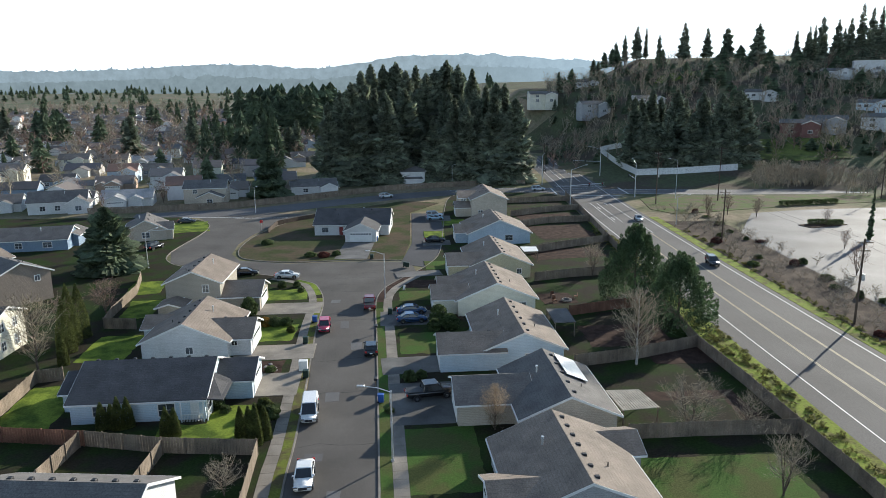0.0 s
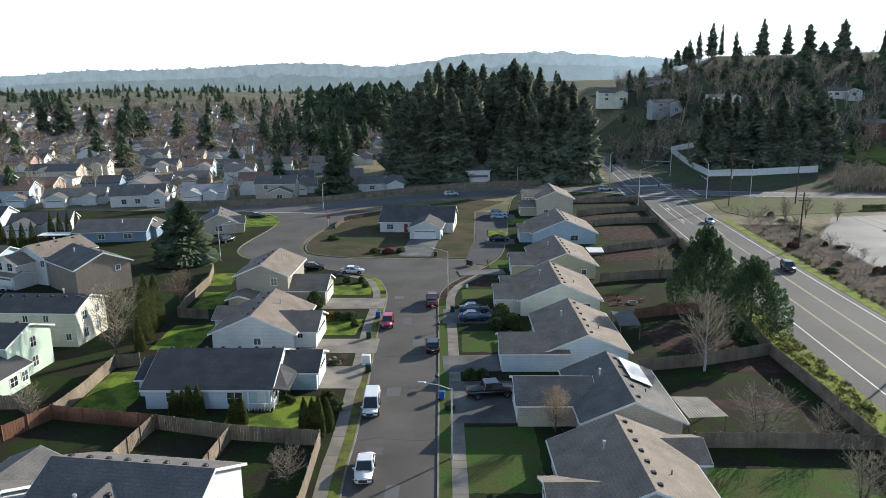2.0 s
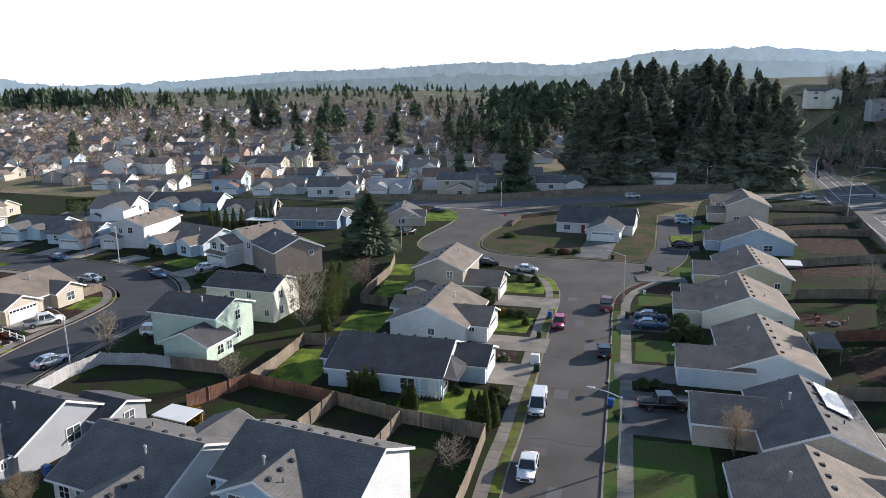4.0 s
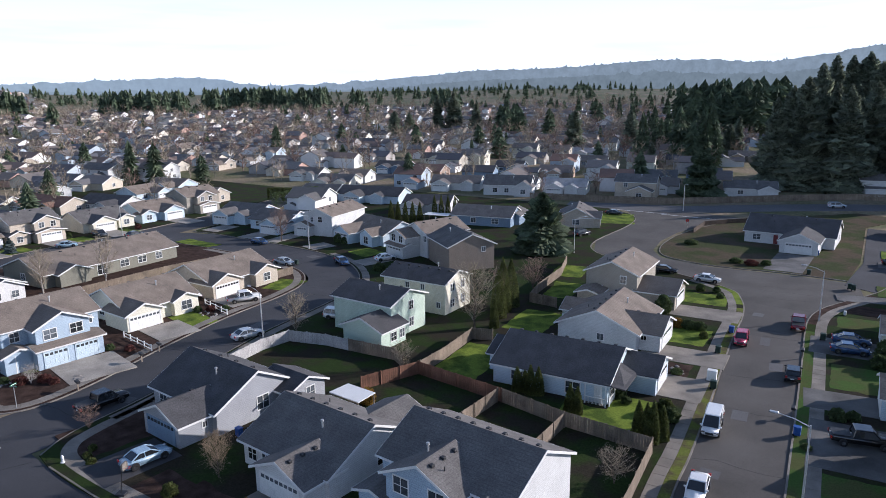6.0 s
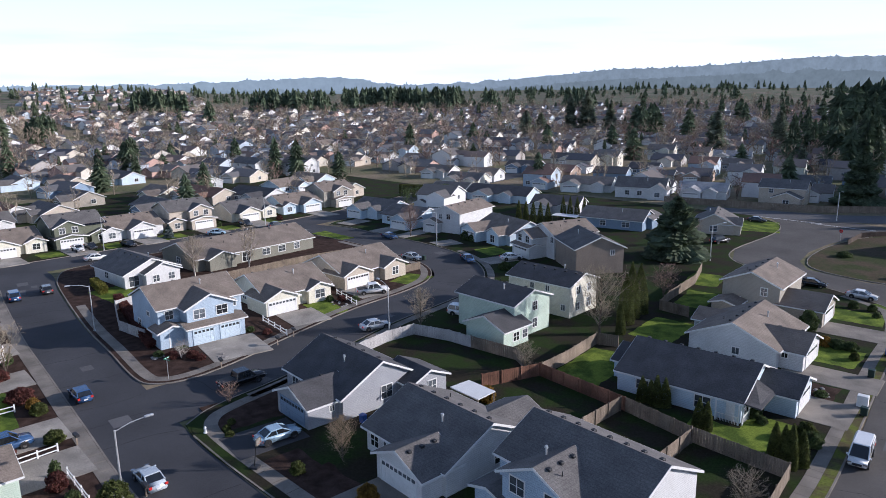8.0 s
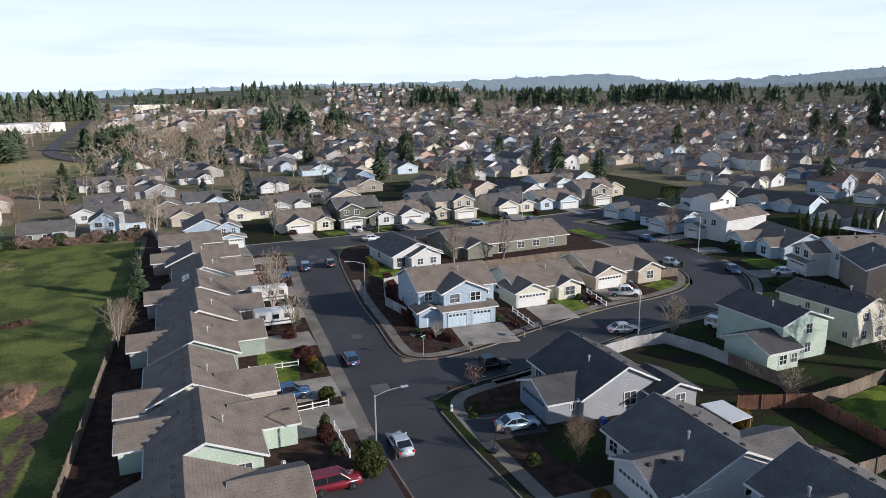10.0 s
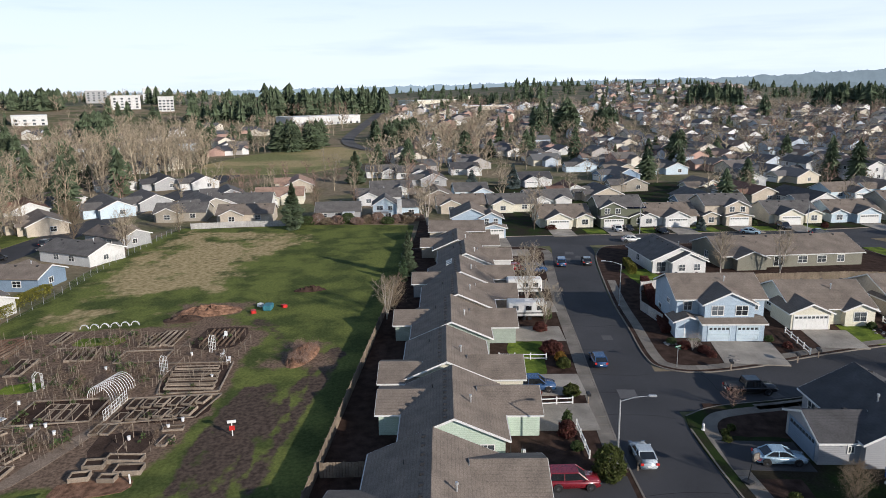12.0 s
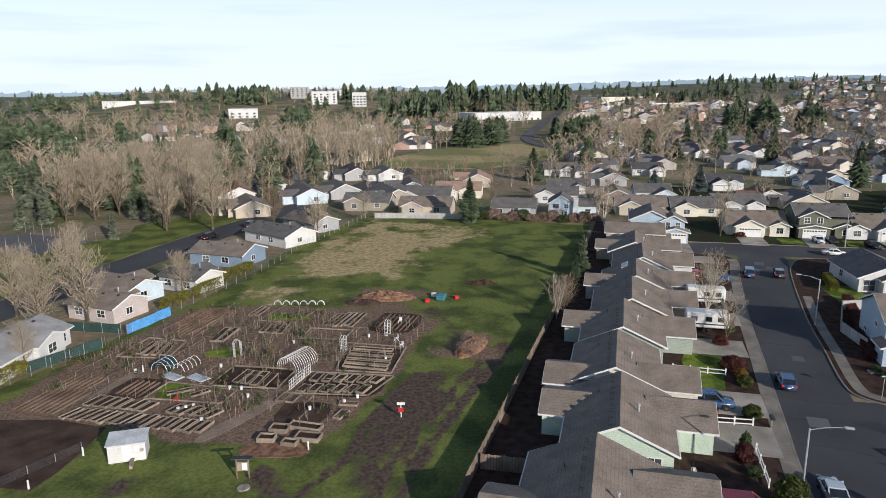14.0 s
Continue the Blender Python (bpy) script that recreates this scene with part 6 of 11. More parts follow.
def winter_tree(seed, h, r, stems, nb, ns, nt, twig, base=0.2, rise=0.9, lean=0.3, leaf=0.0, sides=5):
    """A leafless tree: stems, boughs along them, branchlets along the boughs, fine twigs; trunk and crown as two pieces."""
    g = np.random.RandomState(seed)
    trunk = bmesh.new()
    fork = h * base * (0.35 if stems > 1 else 1.0)
    if stems > 1:
        tube(trunk, (0, 0, -0.2), (0, 0, fork), h * 0.017, h * 0.014, sides, False)
    P, D, L = [], [], []
    for k in range(stems):
        a = 6.283 * k / stems + g.rand()
        tilt = lean * (0.5 + 0.7 * g.rand()) if stems > 1 else 0.03 * g.randn()
        top = h * (1.0 if stems == 1 else 0.78 + 0.22 * g.rand())
        pts = []
        for i in range(6):
            t = i / 5
            bend = tilt * (t - 0.25 * t * t)
            z = (fork if stems > 1 else -0.2) + (top - fork) * t
            pts.append(np.array([math.cos(a) * bend * h * 0.5, math.sin(a) * bend * h * 0.5, z]) + g.randn(3) * 0.006 * h * (i > 0))
        for i in range(5):
            w0, w1 = [h * (0.016 if stems == 1 else 0.011) * (1 - 0.93 * (i + j) / 5) for j in (0, 1)]
            tube(trunk, pts[i], pts[i + 1], w0, w1, sides, False)
        pts = np.array(pts)
        n = nb // stems
        f = base + (0.99 - base) * (np.arange(n) + g.rand(n)) / n
        x = np.clip(f, 0, 0.999) * 5
        i0 = x.astype(int)
        pos = pts[i0] + (pts[i0 + 1] - pts[i0]) * (x - i0)[:, None]
        ang = np.arange(n) * 2.4 + g.rand(n)
        out = np.stack([np.cos(ang), np.sin(ang), rise * (0.7 + 0.5 * g.rand(n))], 1)
        u = (f - base) / (1 - base)
        length = r * (0.32 + 1.1 * np.sin(np.clip(u, 0, 1) * 2.5 + 0.55) ** 1.1 * (0.75 + 0.5 * g.rand(n))) * (1.0 if stems == 1 else 0.8)
        P.append(pos), D.append(unit(out)), L.append(length * (1 - 0.55 * u ** 3))
    P, D, L = np.concatenate(P), np.concatenate(D), np.concatenate(L)
    mid = P + D * L[:, None] * 0.55
    D2 = unit(D + np.array([0, 0, 0.35]) + 0.12 * g.randn(*D.shape))
    Q = mid + D2 * L[:, None] * 0.5
    out = [spikes(P, mid + (Q - mid) * 0.2, L * 0.012 + twig * 1.6, g), spikes(P, mid + (Q - mid) * 0.2, L * 0.012 + twig * 1.6, g), spikes(mid, Q, L * 0.007 + twig, g)]
    # branchlets
    s = 0.2 + 0.8 * (np.arange(ns)[None, :] + g.rand(len(P), ns)) / ns
    sp = np.where(s[..., None] < 0.55, P[:, None] + D[:, None] * (L[:, None] * s)[..., None], mid[:, None] + D2[:, None] * (L[:, None] * (s - 0.55) * 1.1)[..., None]).reshape(-1, 3)
    sd = unit(np.repeat(D2, ns, 0) * 0.9 + 0.55 * g.randn(len(sp), 3) + np.array([0, 0, 0.22]))
    sl = (np.repeat(L, ns) * (0.6 - 0.3 * s.ravel()) * (0.6 + 0.7 * g.rand(len(sp))))
    sq = sp + sd * sl[:, None]
    out.append(spikes(sp, sq, twig, g))
    # twigs
    u = 0.15 + 0.85 * (np.arange(nt)[None, :] + g.rand(len(sp), nt)) / nt
    tp = (sp[:, None] + (sq - sp)[:, None] * u[..., None]).reshape(-1, 3)
    td = unit(np.repeat(sd, nt, 0) + 0.6 * g.randn(len(tp), 3) + np.array([0, 0, 0.15]))
    tl = np.repeat(sl, nt) * (0.35 + 0.4 * g.rand(len(tp)))
    tq = tp + td * tl[:, None]
    out.append(spikes(tp, tq, twig * 0.8, g))
    if leaf:
        c = np.concatenate([tq, (tp + tq) / 2])
        v = (c[:, None] + g.randn(len(c), 3, 3) * leaf).reshape(-1, 3).astype(np.float32)
        out.append((v, np.arange(len(v), dtype=np.int32).reshape(-1, 3)))
    bmesh.ops.triangulate(trunk, faces=trunk.faces)
    tv = np.array([v.co[:] for v in trunk.verts], np.float32)
    trunk.verts.index_update()
    tf = np.array([[v.index for v in f.verts] for f in trunk.faces], np.int32)
    trunk.free()
    crown = merged(out)
    k = h / max(crown[0][:, 2].max(), tv[:, 2].max())
    return [(tv * k, tf), (crown[0] * k, crown[1])]


def cedar_piece(seed, h, r, n, size):
    """Many upright feathery plumes that together fill an egg-shaped outline."""
    g = np.random.RandomState(seed)
    plumes = 84
    per = n // plumes
    vs = []
    for k in range(plumes):
        t = (k / plumes) ** 0.9
        a = k * 2.4 + g.rand() * 0.6
        env = r * (1 - t) ** 0.75 * (0.8 + 0.2 * min(1, t / 0.15))
        foot = np.array([math.cos(a) * env * 0.72, math.sin(a) * env * 0.72, h * (0.0 + 0.8 * t)])
        lean = unit(np.array([math.cos(a) * (0.55 - 0.4 * t), math.sin(a) * (0.55 - 0.4 * t), 1.0]) + 0.08 * g.randn(3))
        length = h * (0.2 + 0.1 * g.rand())
        w = r * (0.16 + 0.08 * g.rand()) * (1 - 0.4 * t)
        u = g.rand(per) ** 0.8
        b = g.rand(per) * 6.283
        rad = w * (1 - u ** 1.8) ** 0.7 * (0.8 + 0.3 * g.rand(per))
        x = unit(np.cross(lean, [0.3, 0.2, 1.0]))
        y = np.cross(lean, x)
        side = np.cos(b)[:, None] * x + np.sin(b)[:, None] * y
        c = foot + lean * (length * u)[:, None] + side * rad[:, None]
        out = unit(side * 0.55 + lean + 0.3 * g.randn(per, 3))
        across = unit(np.cross(out, g.randn(per, 3)))
        s = size * (0.6 + 0.8 * g.rand(per))[:, None]
        vs.append(np.stack([c - out * s * 0.5, c + across * s * 0.28, c + out * s, c - across * s * 0.28], 1).reshape(-1, 3))
    v = np.concatenate(vs)
    i = np.arange(len(v) // 4, dtype=np.int32) * 4
    f = np.concatenate([np.stack([i, i + 1, i + 2], 1), np.stack([i, i + 2, i + 3], 1)])
    trunk = bmesh.new()
    tube(trunk, (0, 0, -0.2), (0, 0, h * 0.85), h * 0.022, 0.03, 6)
    return trunk, (v.astype(np.float32), f)


def shrub_piece(seed, rx, ry, h, n, size, shape="round"):
    """A mass of small leaf clumps filling a rounded, conical or boxy outline with an uneven edge."""
    g = np.random.RandomState(seed)
    t, a = g.rand(n), g.rand(n) * 6.283
    if shape == "cone":
        t = t ** 1.3
        rr, z = (1 - t ** 2.2) * (0.92 + 0.12 * np.sin(a * 3 + seed)) + 0.04, t * h
    elif shape == "box":
        rr, z = 1.0 / np.maximum(abs(np.cos(a)), abs(np.sin(a))), h * g.rand(n) ** 0.6
        top = g.rand(n) < 0.35
        rr, z = np.where(top, rr * g.rand(n) ** 0.5, rr), np.where(top, h, z)
    else:
        rr = np.sqrt(np.maximum(0, 1 - (2 * t - 0.75) ** 2 / 1.6)) * (0.86 + 0.2 * np.sin(a * 4 + seed * 1.7) * np.sin(t * 9))
        z = t * h
    rr = rr * (0.86 + 0.2 * g.rand(n))
    c = np.stack([rx * rr * np.cos(a), ry * rr * np.sin(a), z * (0.96 + 0.1 * g.rand(n))], 1)
    v = (c[:, None] + g.randn(n, 4, 3) * size).reshape(-1, 3).astype(np.float32)
    i = np.arange(n, dtype=np.int32) * 4
    return v, np.concatenate([np.stack([i, i + 1, i + 2], 1), np.stack([i, i + 2, i + 3], 1)])


TREES = {}


def tree_meshes(key, make):
    if key not in TREES:
        TREES[key] = make()
    return TREES[key]


def conifer(label, x, y, h, r, seed=1, n=700, material=None, name="conifer_tree", category="tree", group="", rot=0.0, base=0.06, droop=0.35, z=0.0, full=1.0):
    mt = material or M_CONIFER
    def make():
        trunk, crown = conifer_piece(seed, 20.0, 20.0 * round(r / h * 15) / 15 if material is not M_CEDAR else 20.0 * r / h, n, droop, full, base)
        return mesh_of(trunk, M_TRUNK, "trunk"), tri_mesh("crown", *crown, mt)
    if material is M_CEDAR and n > 2000:
        def make():
            trunk, crown = cedar_piece(seed, 20.0, 20.0 * r / h, 21000, 0.4)
            return mesh_of(trunk, M_TRUNK, "trunk"), tri_mesh("crown", *crown, mt)
    tm, cm = tree_meshes(("c", seed, round(r / h * 15), n, mt.name, base, full), make)
    ob = thing(name, label, category, pose(x, y, z, 0, 0, rot), group)
    for nm, me in (("trunk", tm), ("crown", cm)):
        p = part(nm, me, None, ob)
        p.scale = (h / 20,) * 3
    return ob


def bare_tree(label, x, y, h, seed=1, kind="wide", twigs=None, bark=None, group="", name="bare_tree", z=0.0):
    tw, bk = twigs or M_TWIG, bark or M_TRUNK
    def make():
        if kind == "wide":
            a, b = winter_tree(seed, 10, 2.6, 4, 48, 8, 6, 0.019, 0.14, 0.9, 0.42)
        elif kind == "tall":
            a, b = winter_tree(seed, 10, 2.5, 1, 48, 8, 6, 0.019, 0.14, 1.15)
        elif kind == "leafy":
            a, b = winter_tree(seed, 10, 3.0, 1, 48, 8, 6, 0.014, 0.08, 1.3, leaf=0.05)
        else:
            a, b = winter_tree(seed, 10, 3.4, 5, 50, 8, 6, 0.019, 0.1, 0.55, 0.7)
        return tri_mesh("trunk", *a, bk), tri_mesh("crown", *b, tw)
    tm, cm = tree_meshes(("b", seed, kind, tw.name, bk.name), make)
    ob = thing(name, label, "tree", pose(x, y, z, 0, 0, seed * 67 + x * 13), group)
    for nm, me in (("trunk", tm), ("crown", cm)):
        p = part(nm, me, None, ob)
        p.scale = (h / 10,) * 3
    return ob


def shrub(label, x, y, w, h, seed=1, material=None, shape="round", d=None, rot=0.0, group="", z=0.12, name="shrub", category="shrub"):
    mt = material or M_SHRUB
    d = d or w
    n = int(min(2600, 420 + 260 * w * d * (1 + 0.6 * h))) if shape != "cone" else int(2000 + 900 * h)
    me = tree_meshes(("s", seed, w, d, h, mt.name, shape), lambda: tri_mesh(name, *shrub_piece(seed, w / 2, d / 2, h, n, 0.065 + 0.012 * min(h, 3) if shape != "cone" else 0.05, shape), mt))
    return single(name, me, None, label, category, pose(x, y, z, 0, 0, rot), group)


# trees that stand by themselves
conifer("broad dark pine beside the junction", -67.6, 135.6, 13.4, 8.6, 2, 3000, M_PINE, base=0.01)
conifer("big dense cedar beside the highway fence", 31.6, 112.5, 13.0, 6.6, 3, 3200, M_CEDAR, base=0.0, droop=-0.25)
conifer("dense dark cedar in a back yard corner", 34.4, 98.5, 11.6, 6.4, 4, 3200, M_CEDAR, base=0.0, droop=-0.25)
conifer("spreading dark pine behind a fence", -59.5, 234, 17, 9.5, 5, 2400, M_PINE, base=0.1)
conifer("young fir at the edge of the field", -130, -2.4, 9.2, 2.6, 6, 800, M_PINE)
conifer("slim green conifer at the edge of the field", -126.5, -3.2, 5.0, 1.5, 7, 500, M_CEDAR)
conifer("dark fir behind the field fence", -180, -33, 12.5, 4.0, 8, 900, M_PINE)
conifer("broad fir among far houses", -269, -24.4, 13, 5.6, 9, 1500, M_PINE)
bare_tree("wide bare tree at the head of the field", -181.6, 2.0, 13, 21, "wide", M_TWIG, M_TWIG_PALE)
bare_tree("tan twiggy tree behind the field", -207, -31, 8, 22, "wide", M_TWIG_TAN)
bare_tree("russet bare tree between houses", -217, -20, 6.5, 23, "wide", M_TWIG_RED)
bare_tree("tall bare tree before a ranch house", -173.6, 29.2, 12, 24, "wide", M_TWIG)
bare_tree("pale bare tree behind low houses", -196, 0.6, 10, 25, "wide", M_TWIG, M_TWIG_PALE)
conifer("blue-grey spruce among houses", -250, 34, 9.5, 3.6, 12, 900, M_SPRUCE)
conifer("pale blue spruce in a front yard", -168.6, 70.5, 3.8, 2.0, 10, 500, M_SPRUCE)
conifer("blue spruce beside parked trailers", -106.4, 19.0, 4.2, 1.7, 10, 500, M_SPRUCE)
conifer("pale blue spruce behind the houses", -236, 18, 9, 3.6, 10, 500, M_SPRUCE)
bare_tree("tall bare tree with upright branches", -52.6, 83.8, 11.4, 1, "tall", M_TWIG, M_TRUNK)
bare_tree("pale bare tree beside a wooden fence", 24.6, 84.8, 10.8, 2, "tall", M_TWIG, M_TWIG_PALE)
bare_tree("low bare fruit tree in a back yard", 25.2, 66.1, 7.0, 3, "low")
bare_tree("small bare tree in a back yard", 31.6, 66.2, 5.2, 4, "low")
bare_tree("pale bare tree on a back lawn", 29.4, 54.7, 6.6, 5, "wide")
bare_tree("bare tree behind an olive house", 28.0, 128.9, 7.4, 6, "wide")
bare_tree("tan-leaved beech beside a driveway", 5.0, 67.2, 5.6, 7, "leafy", M_TWIG_TAN)
bare_tree("tan-leaved beech in front of a garage", -50.8, 36.0, 5.2, 7, "leafy", M_TWIG_TAN)
bare_tree("white-stemmed birch behind houses", -126.7, 68.9, 9.4, 8, "wide", M_TWIG, M_TWIG_PALE)
bare_tree("slender birch behind houses", -128.2, 58.0, 8.8, 9, "tall", M_TWIG, M_TWIG_PALE)
bare_tree("small bare ornamental tree by a fence", -52.1, 65.6, 4.4, 10, "low")
bare_tree("young bare street tree", -73.3, 67.4, 7.0, 11, "tall")
bare_tree("small pale ornamental maple", -88.2, 36.9, 2.8, 12, "low", M_TWIG_PALE, M_TWIG_PALE)
bare_tree("small bare tree on a corner bed", -70.5, 34.5, 3.0, 13, "low", M_TWIG_RED)
bare_tree("bare round tree with russet twigs", -91.8, 224, 8.4, 14, "wide", M_TWIG_RED)
bare_tree("bare tree beside the field fence", -104.1, -5.4, 7.4, 15, "wide", M_TWIG, M_TWIG_PALE)
bare_tree("tan bare tree beside the field fence", -107.6, -4.4, 7.0, 16, "leafy", M_TWIG_TAN)
bare_tree("bare street tree beside trailers", -110.5, 17.6, 9.6, 17, "wide", M_TWIG, M_TWIG_PALE)
bare_tree("bare street tree near the corner", -120.5, 19.6, 9.2, 18, "wide", M_TWIG, M_TWIG_PALE)
bare_tree("bare tree at the sidewalk", -99.0, 18.6, 7.5, 19, "wide", M_TWIG)
bare_tree("russet bare tree beside a garage", -125.5, 112.5, 8.6, 20, "tall", M_TWIG_RED)
bare_tree("bare shrub tree behind a side fence", -19.8, 55.2, 4.4, 21, "low")
bare_tree("bare bushy tree behind the green house", -55.5, 108, 6.4, 22, "low", M_TWIG_RED)
bare_tree("bare bushy tree along the fence", -57.5, 100, 5.6, 23, "low", M_TWIG_RED)
bare_tree("bare tree among house gardens", -70.5, 150, 6.5, 24, "wide")
bare_tree("tan-leaved tree beside the park road", -166.5, -83.1, 11.0, 25, "leafy", M_TWIG_TAN)
for i, (px, py, ph) in enumerate(((-152, -65, 11.5), (-103.3, -69.6, 8.8), (-87.3, -75.5, 13.4), (-86, -82.4, 11.6), (-82, -79.5, 12.4), (-88.5, -89.7, 12.4), (-93, -83, 12.5), (-78, -88, 12), (-70.1, -70.9, 7.6), (-160, -68, 9), (-178, -62, 8), (-112, -101, 8), (-118, -104, 9), (-124, -108, 9), (-106, -104, 8),
        (-162, -143, 18), (-166, -137, 19), (-171, -140, 20), (-175, -136, 19), (-180, -139, 18), (-169, -146, 17), (-155.3, -107.4, 18), (-159, -111, 16), (-165, -113, 14), (-169.4, -109.4, 19), (-176, -112, 18), (-158.2, -96, 20), (-182, -118, 20), (-190, -124, 21),) + ((-186, -131, 18), (-196, -136, 20), (-200, -122, 19), (-206, -131, 22), (-212, -140, 20), (-222, -134, 19), (-204, -150, 20), (-190, -150, 18), (-228, -146, 21), (-216, -158, 20), (-176, -102, 9), (-205, -112, 12), (-232, -104, 9), (-252, -104, 10))):
    bare_tree("tall bare park tree" if ph > 13 else "bare tree beside the park road", px, py, ph, 30 + i % 6, "wide" if i % 3 == 0 else "tall", M_TWIG, M_TRUNK, "bare trees round the park")
for i, (px, py, ph) in enumerate(((-155.7, -144, 12), (-143.1, -113.6, 7), (-147, -117, 6), (-162, -150, 12), (-150, -146, 10), (-184, -126, 14), (-194, -118, 13), (-172, -122, 11), (-164, -118, 9), (-208, -124, 16), (-144, -152, 9), (-138, -148, 8), (-168, -126, 8), (-150, -160, 12), (-132, -176, 12), (-180, -170, 14), (-196, -160, 15))):
    conifer("dark fir in the park", px, py, ph, ph * 0.3, 6 + i % 3, 800, group="firs in the park", rot=i * 77)
# the tall grove beyond the collector road
rg = random.Random(7)
# bearing, distance and crown top of the leading trees, with shorter ones filled in between
GROVE = ((9.4, 268, 32), (8.4, 274, 36), (7.5, 272, 39), (6.7, 300, 44), (5.9, 318, 47.5), (4.9, 312, 47), (3.9, 316, 48.2), (3.1, 290, 44), (2.3, 312, 46.5), (1.5, 300, 43), (0.8, 306, 44.8), (-0.15, 312, 48.6), (-1.05, 306, 46.6), (-2.2, 296, 44.4), (-3.3, 280, 37.5), (-4.8, 274, 38.3), (-5.7, 271, 33), (-4.1, 290, 39))
grove = [(-math.sin(radians(a)) * d, math.cos(radians(a)) * d, hh) for a, d, hh in GROVE]
for i in range(46):
    a, d = radians(rg.uniform(-5.9, 9.9)), rg.uniform(266, 300)
    grove.append((-math.sin(a) * d, math.cos(a) * d, rg.uniform(25, 37) * (0.85 if abs(a - 0.035) > 0.11 else 1.0)))
for i, (gx, gy, hh) in enumerate(grove):
    conifer("tall dark fir of a dense grove", gx, gy, hh, hh * (0.24 + 0.08 * rg.random()), 11 + i % 5, 1300, group="firs of the grove", rot=rg.random() * 360, base=0.03, full=1.15)
# firs behind the white fence at the foot of the hill
for i, (gx, gy, hh) in enumerate(((82, 306, 29), (90, 308, 30.5), (99, 302, 30), (108, 297, 29), (115, 294, 28), (121, 291, 29.5), (125, 293, 26), (84, 294, 22), (92, 292, 21), (101, 288, 22), (109, 286, 21), (116, 285, 20), (87, 314, 26), (95, 312, 25), (104, 306, 25), (112, 302, 24), (119, 299, 25), (79, 300, 19))):
    conifer("broad dark fir at the foot of the hill", gx, gy, hh, hh * (0.27 + 0.07 * rg.random()), 11 + i % 5, 1300, group="firs below the hill", rot=rg.random() * 360, base=0.02, z=height(gx, gy), full=1.1)
# firs on the crest
for i, (gx, gy, hh, gr) in enumerate(((120, 506, 16, 4.6), (128, 512, 19.3, 3.9), (138, 518, 23.4, 7.4), (146, 524, 22.4, 4.0), (148, 498, 19.9, 4.6), (166, 501, 25.7, 8.2), (183, 504, 20.4, 5.7), (198, 507, 20.1, 8.8), (207, 477, 25, 10.1), (231, 475, 18.8, 5.1), (241, 479, 16.2, 6.5), (251, 482, 25.3, 8), (248, 457, 26.7, 8.5), (258, 461, 26, 7.7), (267, 465, 33.8, 7.4), (276, 469, 29.9, 6.6), (268, 446, 34.4, 7.2), (276, 450, 30.4, 6.4))):
    conifer("tall fir on the crest of the hill", gx, gy, hh + 2, gr * 0.95, 21 + i % 4, 420, group="firs on the crest", rot=i * 50, base=0.14 if i < 11 else 0.04, z=height(gx, gy) - 2, full=1.0)
for i in range(26):
    a, d = radians(rg.uniform(-33.5, -26.5)), rg.uniform(500, 545)
    gx, gy, hh = -math.sin(a) * d, math.cos(a) * d, rg.uniform(17, 26)
    conifer("fir of a stand on the hilltop", gx, gy, hh, hh * 0.2, 21 + i % 4, 420, group="firs on the crest", rot=i * 50, base=0.04, z=height(gx, gy) - 1)
for i, (gx, gy, hh) in enumerate(((71, 445, 13), (95, 459, 16), (99, 462, 14), (66, 426, 7), (72, 424, 8), (78, 418, 8), (104, 440, 11))):
    conifer("dark fir beside a hillside house", gx, gy, hh, hh * 0.33, 11 + i % 5, 700, group="firs on the hillside", rot=i * 50, base=0.02, z=height(gx, gy))
# firs and big evergreens among the houses beyond the collector road
for i, (a, d, hh, k) in enumerate(((24.1, 400, 24, 0.42), (19.75, 400, 24, 0.32), (15.6, 390, 19, 0.4), (14.6, 385, 20, 0.4), (13.6, 388, 20, 0.38), (11.9, 390, 21, 0.3), (12.5, 395, 17, 0.4), (18.1, 330, 12, 0.36), (35.1, 560, 33, 0.3), (33.8, 560, 35, 0.32), (32.0, 560, 26, 0.34), (38.6, 500, 22, 0.4), (37.4, 520, 20, 0.4))):
    conifer("broad dark fir among the houses", -math.sin(radians(a)) * d, math.cos(radians(a)) * d, hh, hh * k, 11 + i % 5, 1500, group="firs among the houses", rot=i * 70, base=0.03, full=1.1)

# ---- the far suburb ----
NEAR = [(60, -20), (60, 262), (-34, 252), (-64, 236), (-96, 232), (-104, 206), (-140, 196), (-146, 150), (-140, 142), (-172, 138), (-196, 132), (-192, 44), (-212, 36), (-214, -20), (-224, -44), (-205, -80), (-170, -100), (-100, -98), (-40, -90)]


def near_line(x, y, line, d):
    return any((x - a) ** 2 + (y - b) ** 2 < d * d for a, b in line)


def free_spot(x, y, r):
    if inside(x, y, NEAR) or near_line(x, y, COLLECT, r) or near_line(x, y, STE, r) or near_line(x, y, FAR_ROAD, r + 6) or near_line(x, y, EAST_ROAD, r):
        return False
    return True


